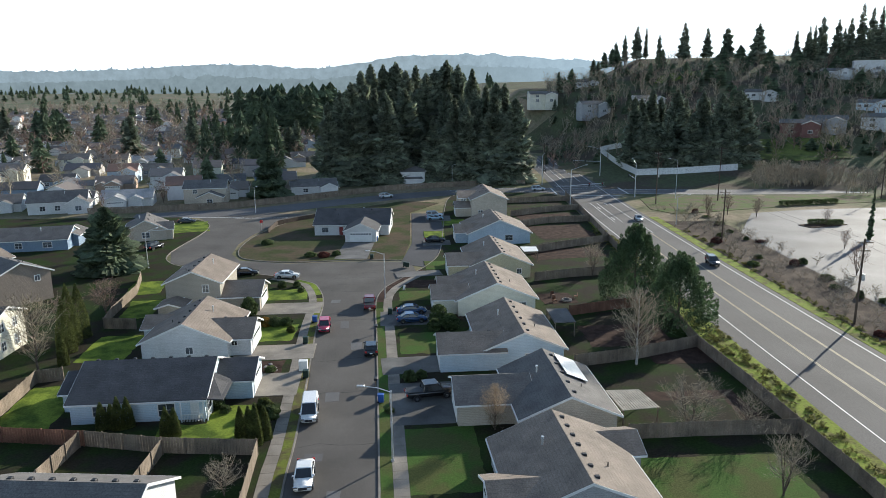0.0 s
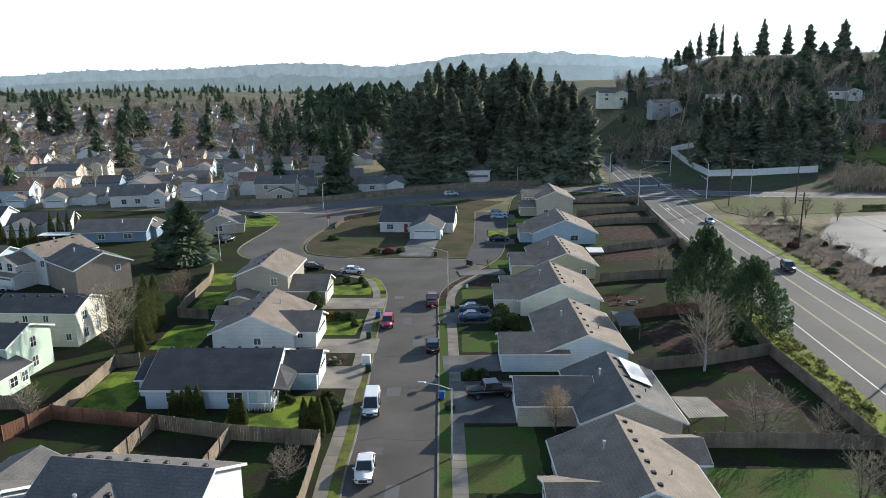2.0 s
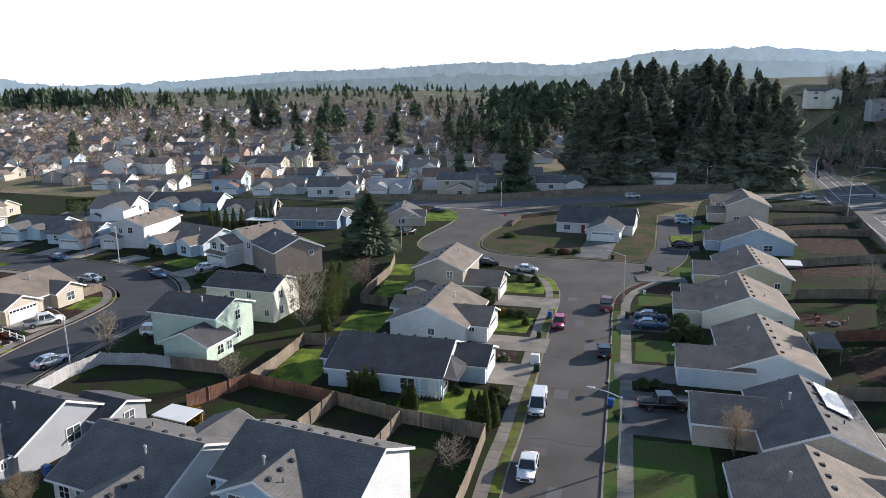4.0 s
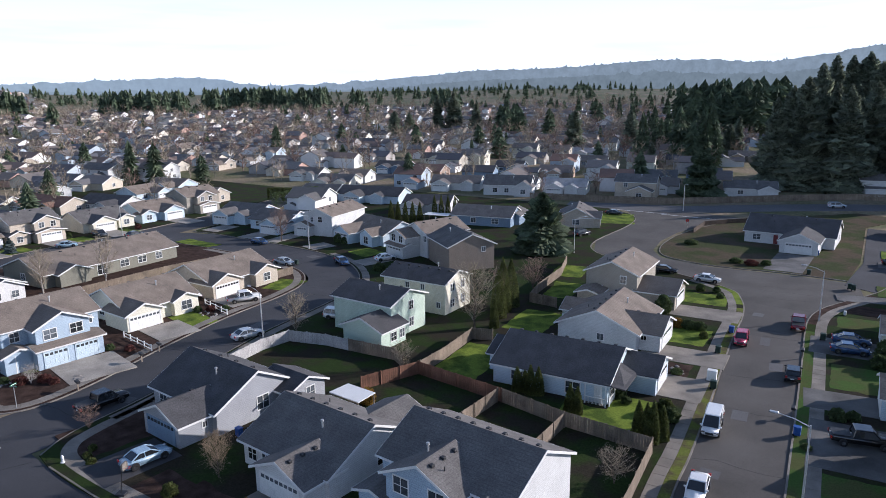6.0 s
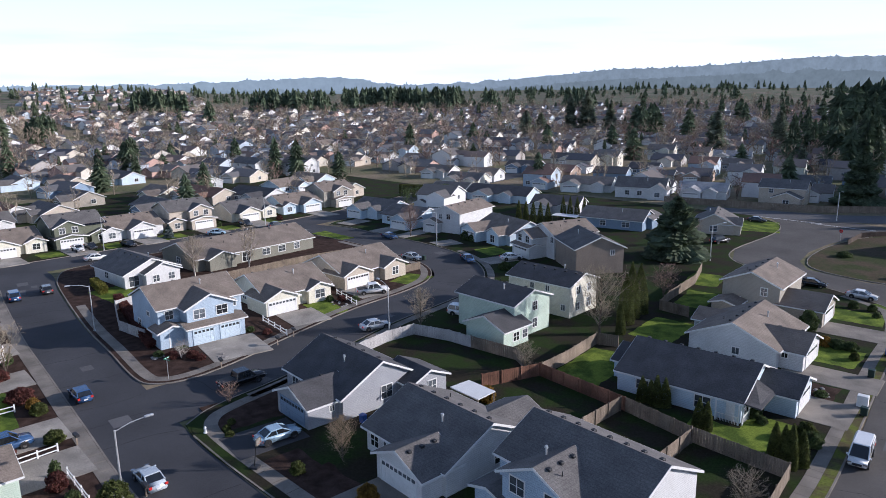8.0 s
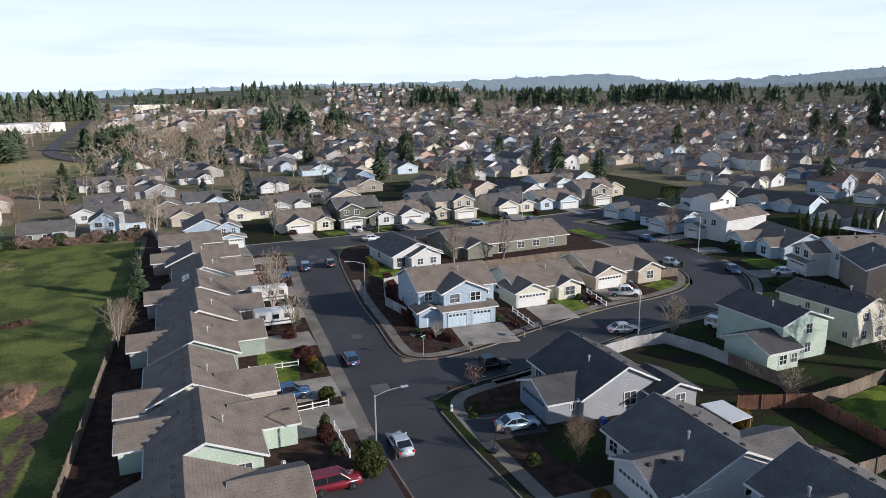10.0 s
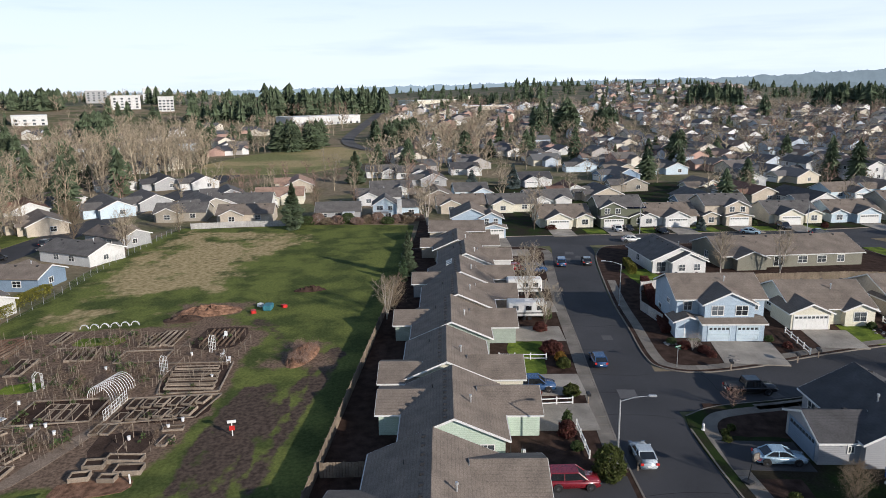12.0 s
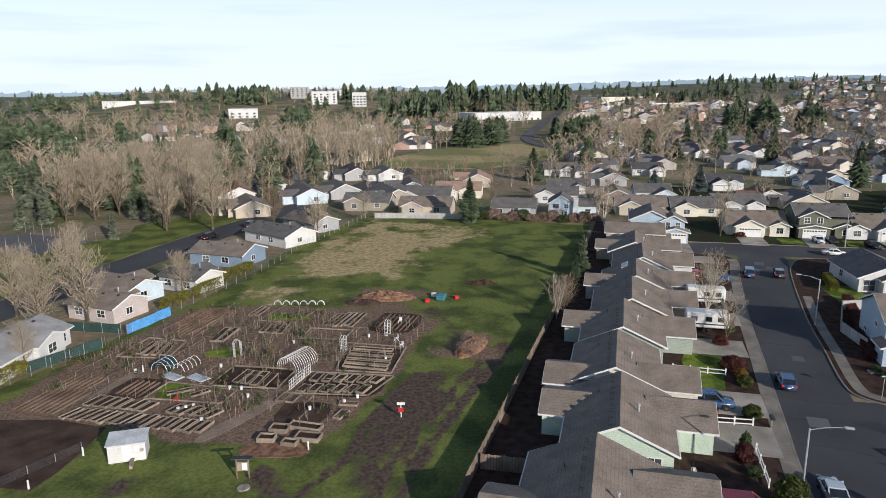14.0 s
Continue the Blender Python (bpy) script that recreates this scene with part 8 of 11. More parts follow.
chain_fence("chain-link fence along the side of the field", [(-60, -70), (-80, -66.9), (-94, -66.1), (-119, -64), (-143, -64.8), (-181, -62.6)])
chain_fence("wire fence round the tilled plot", [(-46.4, -51.9), (-53.8, -49.2)], 0.9)

# ---- lamps, poles and wires ----
def street_lamp(x, y, h, turn, arm=2.6):
    ob = thing("street_lamp", "grey steel street lamp with a curved arm", "street lamp", pose(x, y, 0.05, 0, 0, turn), "street lamps")
    part("pole", shared(("lamp_pole", h), lambda: tubes(((0, 0, 0), (0, 0, 0.25), 0.17, 0.17), ((0, 0, 0.2), (0, 0, h), 0.105, 0.07), n=10), M_STEEL), M_STEEL, ob)
    part("arm", shared(("lamp_arm", h, arm), lambda: tubes(((0, 0, h - 0.15), (arm * 0.5, 0, h + 0.28), 0.045, 0.04), ((arm * 0.5, 0, h + 0.28), (arm, 0, h + 0.42), 0.04, 0.035), n=6), M_STEEL), M_STEEL, ob)
    part("lamp_head", shared(("lamp_head", h, arm), lambda: boxes((arm - 0.1, arm + 0.65, -0.15, 0.15, h + 0.34, h + 0.52), bevel=0.05), M_STEEL), M_STEEL, ob)


for lx, ly, lh, lt in ((-5.3, 61.0, 7.4, 178), (-10.6, 115.6, 7.9, 172), (-60.9, 137.7, 7.5, 60), (-56.5, 204, 7.7, -60), (-75.3, 62.8, 7.4, 170), (-58.1, 18.0, 7.3, 85), (-108.5, 32.6, 7.2, -100), (-113.3, 109.6, 7.8, -120), (-165.8, 54, 7.8, 0), (2.5, 258.5, 8.0, -70), (60.6, 180, 7.6, 0), (75, 225.2, 12.6, 190), (-166, 96, 7.6, 0)):
    street_lamp(lx, ly, lh, lt)


def signal_mast(x, y, turn, arm):
    ob = thing("traffic_signal", "steel traffic signal mast with lamp arm", "traffic signal", pose(x, y, 0, 0, 0, turn), "traffic signals")
    part("pole", tubes(((0, 0, 0), (0, 0, 11.0), 0.17, 0.1), n=10), M_STEEL, ob)
    part("mast_arm", tubes(((0, 0, 6.0), (arm, 0, 6.5), 0.11, 0.06), n=8), M_STEEL, ob)
    part("lamp_arm", tubes(((0, 0, 10.9), (4.6, 0, 12.3), 0.07, 0.05), n=6), M_STEEL, ob)
    part("lamp_head", boxes((4.5, 5.4, -0.17, 0.17, 12.2, 12.4), bevel=0.05), M_STEEL, ob)
    for k in (0.55, 0.95):
        p = part("signal_head", boxes((arm * k - 0.18, arm * k + 0.18, -0.16, 0.16, 5.6, 6.7), bevel=0.03), M_DARK, ob, "black signal head")
        part("lens", boxes((arm * k - 0.11, arm * k + 0.11, -0.19, -0.15, 6.38, 6.6)), M_RED, p)


signal_mast(38.8, 214.3, 12, 11)
signal_mast(64.0, 288, 182, 11.5)
signal_mast(63, 230, 90, 9)
signal_mast(36.5, 262, -90, 8)


def utility_pole(x, y, h, turn, can=False):
    ob = thing("utility_pole", "brown wooden utility pole with cross-arms", "utility pole", pose(x, y, 0, 0, 0, turn), "utility poles")
    part("pole", tubes(((0, 0, -0.2), (0, 0, h), 0.19, 0.12), n=9), M_WOODPOLE, ob)
    part("cross_arm", boxes((-1.3, 1.3, -0.06, 0.06, h - 0.7, h - 0.56)), M_WOODPOLE, ob)
    part("cross_arm", boxes((-1.0, 1.0, -0.06, 0.06, h - 1.9, h - 1.77)), M_WOODPOLE, ob)
    for u in (-1.2, -0.45, 0.45, 1.2):
        part("insulator", tubes(((u, 0, h - 0.56), (u, 0, h - 0.36), 0.05, 0.04), n=6), M_STEEL, ob)
    if can:
        part("transformer", tubes(((0.42, 0, h * 0.52), (0.42, 0, h * 0.52 + 1.0), 0.27, 0.27), n=12), M_STEEL, ob, "grey transformer can")


POLES = ((61.6, 100.1, 13.3, 0, True), (65.3, 214.1, 16.3, 20, True), (86.7, 219.8, 17.2, 10, False), (64, 158, 12.5, 0, False), (61, 40, 13, 0, False), (140, 222, 13.5, 5, False), (42.5, 300, 13, 0, False))
for p in POLES:
    utility_pole(*p)


def wire(label, pts, sag=0.8, r=0.014):
    """One overhead cable, hanging between poles."""
    cu = bpy.data.curves.new("cable", "CURVE")
    cu.dimensions, cu.bevel_depth, cu.bevel_resolution = "3D", r, 0
    for a, b in zip(pts, pts[1:]):
        sp = cu.splines.new("POLY")
        sp.points.add(10)
        for i in range(11):
            t = i / 10
            sp.points[i].co = (a[0] + (b[0] - a[0]) * t, a[1] + (b[1] - a[1]) * t, a[2] + (b[2] - a[2]) * t - sag * 4 * t * (1 - t), 1)
    cu.materials.append(M_DARK)
    ob = new("cable", cu)
    tagged(ob, label, "cable", "overhead cables", "")
    me = bpy.data.meshes.new_from_object(ob)
    bpy.data.objects.remove(ob)
    single("cable", me, M_DARK, label, "cable", None, "overhead cables")


for u in (-1.2, 1.2):
    wire("thin black overhead cable along the highway", [(61 + u, 40, 12.7), (61.6 + u, 100, 13.0), (64 + u, 158, 12.2), (65.3 + u, 214.1, 15.7), (42.5 + u, 300, 12.7)])
    wire("thin black overhead cable over the cross road", [(65.3, 214.1 + u, 14.6), (86.7, 219.8 + u, 16.6), (140, 222 + u, 13.0)])

# ---- lawns, drives, beds ----
LEVEL = [0]


def lawn(x, y, w, h, rot=0.0, material=None, label="bright green front lawn"):
    bm = bmesh.new()
    LEVEL[0] += 1
    q, ragged = quad(x, y, w, h, rot), []
    for a, b in zip(q, q[1:] + q[:1]):
        n = max(2, int(math.dist(a, b) / 0.9))
        for i in range(n):
            px, py = a[0] + (b[0] - a[0]) * i / n, a[1] + (b[1] - a[1]) * i / n
            r = 0.3 * noise.noise((px * 0.7, py * 0.7, 2.0)) + 0.25 * noise.noise((px * 2.1, py * 2.1, 7.0))
            ragged.append((px + (px - x) / (w * 0.5) * r, py + (py - y) / (h * 0.5) * r))
    slab(bm, ragged, 0.05, 0.136 + 0.004 * (LEVEL[0] % 3) + (0.002 if material is M_BARK else 0))
    single("lawn" if material is not M_BARK else "planting_bed", bm, material or M_LAWN, label, "lawn" if material is not M_BARK else "planting bed", kind="structure")


def drive(pts, label="pale concrete driveway", material=None):
    bm = bmesh.new()
    LEVEL[0] += 1
    slab(bm, pts, 0.02, 0.163 + 0.004 * (LEVEL[0] % 4))
    single("driveway", bm, material or M_CONCRETE, label, "driveway", kind="structure")


for a in ((-23.2, 70.5, 6.0, 6.0, 5), (-26.0, 67.0, 9.0, 4.0, 5), (-25.6, 98.0, 6.4, 7.2, 4), (-28.4, 117.8, 8.0, 6.4, 6), (-46.4, 72.5, 6.5, 13, 5), (-50.5, 110, 5, 10, 10), (-47.0, 92, 6.5, 10, 6), (-55, 123, 6, 9, 12), (-3, 170, 5, 8, 2), (2, 186, 6, 9, 2), (-92.6, 63.6, 8, 4.6, -8), (-95.6, 85.6, 5.4, 7, 15), (-68, 182, 9, 15, 20),) + ((-93, 39.6, 3, 3, 0), (-104, 91.5, 7, 3.6, 10), (-100, 114, 7, 6, -15), (-87.2, 14.0, 11.5, 4.8, -6), (-78.5, 12.6, 4, 4, 0), (-170, 44, 6, 5, 0), (-170, 58, 6, 5, 0), (-170, 72, 6, 6, 0), (-170, 87, 6, 5, 0), (-170, 99, 6, 5, 0), (-127, 42.5, 10, 6, 5), (-122.5, 80, 6, 20, 3), (-141, 100, 12, 4, 0), (-69, 82, 5, 4, 0)):
    lawn(*a)
# front lawns whose duller green carries the shade of the houses
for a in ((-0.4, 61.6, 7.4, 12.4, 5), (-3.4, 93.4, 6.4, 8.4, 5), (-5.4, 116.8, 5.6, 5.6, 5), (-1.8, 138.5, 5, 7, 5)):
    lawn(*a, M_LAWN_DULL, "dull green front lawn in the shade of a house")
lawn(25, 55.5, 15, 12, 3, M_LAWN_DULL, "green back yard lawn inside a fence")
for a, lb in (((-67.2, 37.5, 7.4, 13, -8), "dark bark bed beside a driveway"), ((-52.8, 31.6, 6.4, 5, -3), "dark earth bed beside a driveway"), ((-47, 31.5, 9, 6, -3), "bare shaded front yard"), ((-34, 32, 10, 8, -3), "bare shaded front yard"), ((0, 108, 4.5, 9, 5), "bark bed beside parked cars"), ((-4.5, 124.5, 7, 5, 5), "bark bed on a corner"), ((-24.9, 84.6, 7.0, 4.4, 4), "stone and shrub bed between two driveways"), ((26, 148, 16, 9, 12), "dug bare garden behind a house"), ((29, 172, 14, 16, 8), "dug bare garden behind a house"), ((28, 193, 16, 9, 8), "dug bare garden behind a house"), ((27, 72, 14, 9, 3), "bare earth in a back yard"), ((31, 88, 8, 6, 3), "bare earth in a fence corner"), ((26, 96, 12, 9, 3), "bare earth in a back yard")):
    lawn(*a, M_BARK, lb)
# back yards in house shade, which is put into the lawn colour
for a in ((-26, 57, 6, 8, 0), (-33, 57.5, 7, 8, 0), (-44, 58.5, 11, 10, 0), (-60, 59.5, 14, 11, -3), (25, 71, 14, 6, 3), (27.5, 116, 12, 12, 8), (26, 136, 12, 8, 10)):
    lawn(*a, M_YARD, "dull mossy back yard lawn")
DRIVES = [quad(-22.8, 79.2, 9.4, 6.8, 5), quad(-23.6, 90.0, 10.8, 5.6, 5), quad(-26.0, 109.8, 10.6, 6.0, 5), quad(-2.6, 74.0, 8.0, 11.0, 5), quad(-4.2, 85.2, 8.6, 5.6, 8), quad(-5.6, 104.5, 9.6, 7.0, 5), quad(-5.4, 131.5, 9, 4.0, 12), quad(-2.2, 160, 6.5, 5.4, 3), quad(-2.2, 192, 7, 8, 3), quad(-20.4, 152.6, 7, 16.4, 0), quad(-60.2, 33.0, 5.6, 7.6, -6), quad(-43, 32, 6.4, 9, -4), quad(-86.8, 44, 8.4, 8.2, -10), quad(-91.2, 58.4, 7.4, 6.4, -8), quad(-96, 74.4, 8.2, 6.2, -4), quad(-93.6, 108.6, 5.4, 7, -18), quad(-113.6, 113, 5.6, 6, -14)] + [quad(-127.5, 115, 4.5, 10, 5), quad(-151.4, 114.8, 5.6, 8, 5), quad(-136.0, 113.6, 5.6, 7.4, 4), quad(-69.5, 13.8, 6.4, 9.8, -2), quad(-54.2, 13.6, 6.4, 10, -2), quad(-78, 14.6, 6.2, 9.4, -2), quad(-96, 16.5, 6.2, 8.2, -2), quad(-109, 17.5, 6, 9, -2), quad(-122, 19, 6, 9, -2), quad(-135.4, 20.5, 6, 9, -2), quad(-148, 20, 6, 8, -2), quad(-158.6, 18.6, 9, 4.4, 0)]
for ey, ew, word, two, gy in E_ROW:
    DRIVES.append(quad(-169.2, ey + gy, 9.0, 5.8, 0))
for q in DRIVES:
    # eastern and corner drives take the concrete with shade in its colour
    drive(q, material=M_DAMP_SHADE if q[0][0] > -12 or -30 < q[0][0] and q[0][1] > 140 else M_DRIVE if q[0][0] < -64 else M_ASPHALT if q[0][0] < -57 else None)

# worn seams and patches in the asphalt
rp = random.Random(12)
seams, patches = bmesh.new(), bmesh.new()
for line, half, z in ((S1, 4.2, 0.0345), (STC, 4.0, 0.0355), (STD, 4.6, 0.0375)):
    for k in range(3, len(line) - 1):
        p, q = Vector(line[k]), Vector(line[k + 1])
        d = (q - p).normalized()
        n = Vector((-d.y, d.x))
        if rp.random() < 0.5:
            a = p + d * rp.uniform(0, 3)
            w = rp.uniform(0.02, 0.035)
            o = [a + n * (u * half) + d * rp.uniform(-0.5, 0.5) for u in (-1, -0.5, 0, 0.5, 1)]
            for i in range(4):
                slab(seams, [tuple(o[i] - d * w), tuple(o[i + 1] - d * w), tuple(o[i + 1] + d * w), tuple(o[i] + d * w)], 0.0, z)
        if rp.random() < 0.22:
            a = p + n * rp.uniform(-half + 1.5, half - 1.5)
            u, v = rp.uniform(0.5, 1.3), rp.uniform(0.6, 2.2)
            slab(patches, [tuple(a - n * u - d * v), tuple(a + n * u - d * v), tuple(a + n * u + d * v), tuple(a - n * u + d * v)], 0.0, z + 0.002)
single("road_seam", seams, M_RUBBER, "dark sealed seams across the asphalt", "road", kind="structure")
single("road_patch", patches, M_ASPHALT_OLD, "paler mended patches in the asphalt", "road", kind="structure")

# ---- vehicles ----
def car_paint(name, col):
    m = mat(name + " car paint", col, 0.22, 0.96, 1.04, 1, 8, 0, spec=0.6)
    m.node_tree.nodes["Principled BSDF"].inputs["Coat Weight"].default_value = 0.6
    return m


PAINT = {k: car_paint(k, v) for k, v in {"white": (0.72, 0.72, 0.71), "silver": (0.45, 0.5, 0.54), "black": (0.012, 0.012, 0.014), "red": (0.3, 0.02, 0.03), "maroon": (0.16, 0.012, 0.02), "blue": (0.03, 0.07, 0.16), "dark grey": (0.05, 0.055, 0.06), "light blue": (0.3, 0.42, 0.52), "crimson": (0.42, 0.03, 0.07)}.items()}
BODY = {
    # lower outline (x, z), cabin outline (x, z): x forward
    "sedan": (4.75, 1.8, [(-2.37, 0.35), (-2.37, 0.85), (-2.2, 0.98), (-1.5, 1.0), (1.0, 0.95), (2.0, 0.82), (2.37, 0.66), (2.37, 0.32), (2.0, 0.22), (-2.0, 0.22)], [(-1.75, 0.97), (-0.95, 1.42), (0.25, 1.45), (1.2, 0.92)]),
    "hatch": (4.3, 1.78, [(-2.15, 0.35), (-2.15, 0.95), (-1.9, 1.02), (1.0, 0.98), (1.9, 0.85), (2.15, 0.66), (2.15, 0.32), (1.8, 0.22), (-1.8, 0.22)], [(-2.0, 1.0), (-1.55, 1.48), (0.2, 1.52), (1.2, 0.95)]),
    "suv": (4.8, 1.9, [(-2.4, 0.4), (-2.4, 1.02), (-2.3, 1.1), (1.0, 1.08), (2.1, 0.98), (2.4, 0.8), (2.4, 0.36), (2.0, 0.28), (-2.1, 0.28)], [(-2.32, 1.08), (-2.05, 1.72), (0.35, 1.75), (1.2, 1.05)]),
    "pickup": (5.8, 1.98, [(-2.9, 0.5), (-2.9, 1.1), (1.3, 1.1), (2.5, 1.05), (2.9, 0.9), (2.9, 0.42), (2.4, 0.34), (-2.5, 0.4)], [(-0.95, 1.08), (-0.75, 1.82), (0.75, 1.84), (1.55, 1.08)]),
    "van": (4.9, 1.85, [(-2.45, 0.35), (-2.45, 1.05), (1.5, 1.05), (2.2, 0.9), (2.45, 0.72), (2.45, 0.35), (2.1, 0.24), (-2.1, 0.24)], [(-2.42, 1.02), (-2.3, 1.82), (0.7, 1.86), (1.85, 0.98)]),
}
CARS = {}


def extrude(outline, w0, w1, z_split):
    """The side outline drawn across the width, narrower towards the top."""
    bm = bmesh.new()
    zs = [z for _, z in outline]
    lo, hi = min(zs), max(zs)
    sides = []
    for s in (-1, 1):
        sides.append([bm.verts.new((x, s * (w0 + (w1 - w0) * (z - lo) / (hi - lo)) / 2, z)) for x, z in outline])
    n = len(outline)
    bm.faces.new(sides[0])
    bm.faces.new(sides[1][::-1])
    for i in range(n):
        j = (i + 1) % n
        bm.faces.new((sides[0][j], sides[0][i], sides[1][i], sides[1][j]))
    bmesh.ops.recalc_face_normals(bm, faces=bm.faces)
    return bm


def car(kind, paint, x, y, heading, label, z=0.05):
    length, width, lower, cabin = BODY[kind]
    m = pose(x, y, z, 0, 0, heading)
    if (kind, paint) in CARS:
        ob = copy_thing(CARS[kind, paint], m)
        return tagged(ob, label)
    ob = thing("pickup_truck" if kind == "pickup" else "van" if kind == "van" else "car", label, "car", m)
    CARS[kind, paint] = ob
    bm = extrude(lower, width, width * 0.97, 0)
    for v in bm.verts:   # rounded in plan towards both ends
        v.co.y *= 1 - 0.13 * (abs(v.co.x) / (length / 2)) ** 4
    bmesh.ops.bevel(bm, geom=list(bm.edges), offset=0.1, segments=3, affect="EDGES", clamp_overlap=True)
    for f in bm.faces:
        f.smooth = True
    body = part("body", bm, PAINT[paint], ob)
    gl = extrude(cabin, width * 0.94, width * 0.78, 0)
    bmesh.ops.bevel(gl, geom=list(gl.edges), offset=0.06, segments=2, affect="EDGES", clamp_overlap=True)
    part("window_glass", gl, M_CAR_GLASS, ob, "dark tinted car windows")
    zt = max(c[1] for c in cabin)
    tops = [c for c in cabin if c[1] > zt - 0.12]
    x0, x1 = min(c[0] for c in tops) - 0.03, max(c[0] for c in tops) + 0.02
    part("car_roof", boxes((x0 - 0.05, x1 + 0.06, -width * 0.41, width * 0.41, zt - 0.09, zt + 0.045), bevel=0.06), PAINT[paint], ob)
    for s in (-1, 1):
        for cx0, cx1 in ((cabin[0], cabin[1]), (cabin[3], cabin[2])):
            part("window_pillar", tubes(((cx0[0], s * width * 0.455, cx0[1]), (cx1[0], s * width * 0.385, cx1[1]), 0.075, 0.06), n=6), PAINT[paint], ob)
        mid = (cabin[1][0] + cabin[2][0]) / 2 - 0.05
        part("window_pillar", tubes(((mid, s * width * 0.468, cabin[0][1]), (mid, s * width * 0.395, zt - 0.03), 0.045, 0.045), n=5), PAINT[paint], ob)
        part("headlight", boxes((length / 2 - 0.14, length / 2 + 0.015, s * width * 0.36 - 0.2, s * width * 0.36 + 0.2, 0.62, 0.76), bevel=0.02), M_CHROME, ob)
        part("tail_light", boxes((-length / 2 - 0.015, -length / 2 + 0.1, s * width * 0.4 - 0.14, s * width * 0.4 + 0.14, 0.7, 0.95), bevel=0.02), M_RED, ob)
        part("wing_mirror", boxes((cabin[3][0] - 0.3, cabin[3][0] - 0.15, s * width * 0.52 - 0.1, s * width * 0.52 + 0.1, 1.0, 1.14), bevel=0.03), PAINT[paint], ob)
        for wx in (-length * 0.3, length * 0.31):
            w = part("wheel", tubes(((wx, s * (width / 2 - 0.2), 0.33), (wx, s * (width / 2 + 0.015), 0.33), 0.34, 0.34), n=16), M_RUBBER, ob, "black tyre with metal rim")
            part("rim", tubes(((wx, s * (width / 2 - 0.01), 0.33), (wx, s * (width / 2 + 0.025), 0.33), 0.2, 0.19), n=12), M_CHROME, w)
        part("wheel_arch", tubes(((-length * 0.3, s * (width / 2 - 0.12), 0.36), (-length * 0.3, s * (width / 2 + 0.006), 0.36), 0.41, 0.41), n=16), M_DARK, ob)
        part("wheel_arch", tubes(((length * 0.31, s * (width / 2 - 0.12), 0.36), (length * 0.31, s * (width / 2 + 0.006), 0.36), 0.41, 0.41), n=16), M_DARK, ob)
    part("grille", boxes((length / 2 - 0.06, length / 2 + 0.012, -width * 0.22, width * 0.22, 0.42, 0.66), bevel=0.02), M_DARK, ob)
    if kind == "van":
        for s in (-1, 1):
            part("side_panel", boxes((-2.3, -0.35, s * width * 0.43 - 0.06, s * width * 0.43 + 0.06, 1.0, 1.76), bevel=0.05), PAINT[paint], ob)
        part("rear_door", boxes((-2.47, -2.3, -width * 0.43, width * 0.43, 1.0, 1.76), bevel=0.05), PAINT[paint], ob)
    if kind == "pickup":
        part("cargo_bed", boxes((-2.75, -1.05, -0.82, 0.82, 1.06, 1.125)), M_DARK, ob, "black open cargo bed")
    part("number_plate", boxes((-length / 2 - 0.02, -length / 2 + 0.02, -0.2, 0.2, 0.55, 0.68)), M_WHITE_PLASTIC, ob)
    return ob


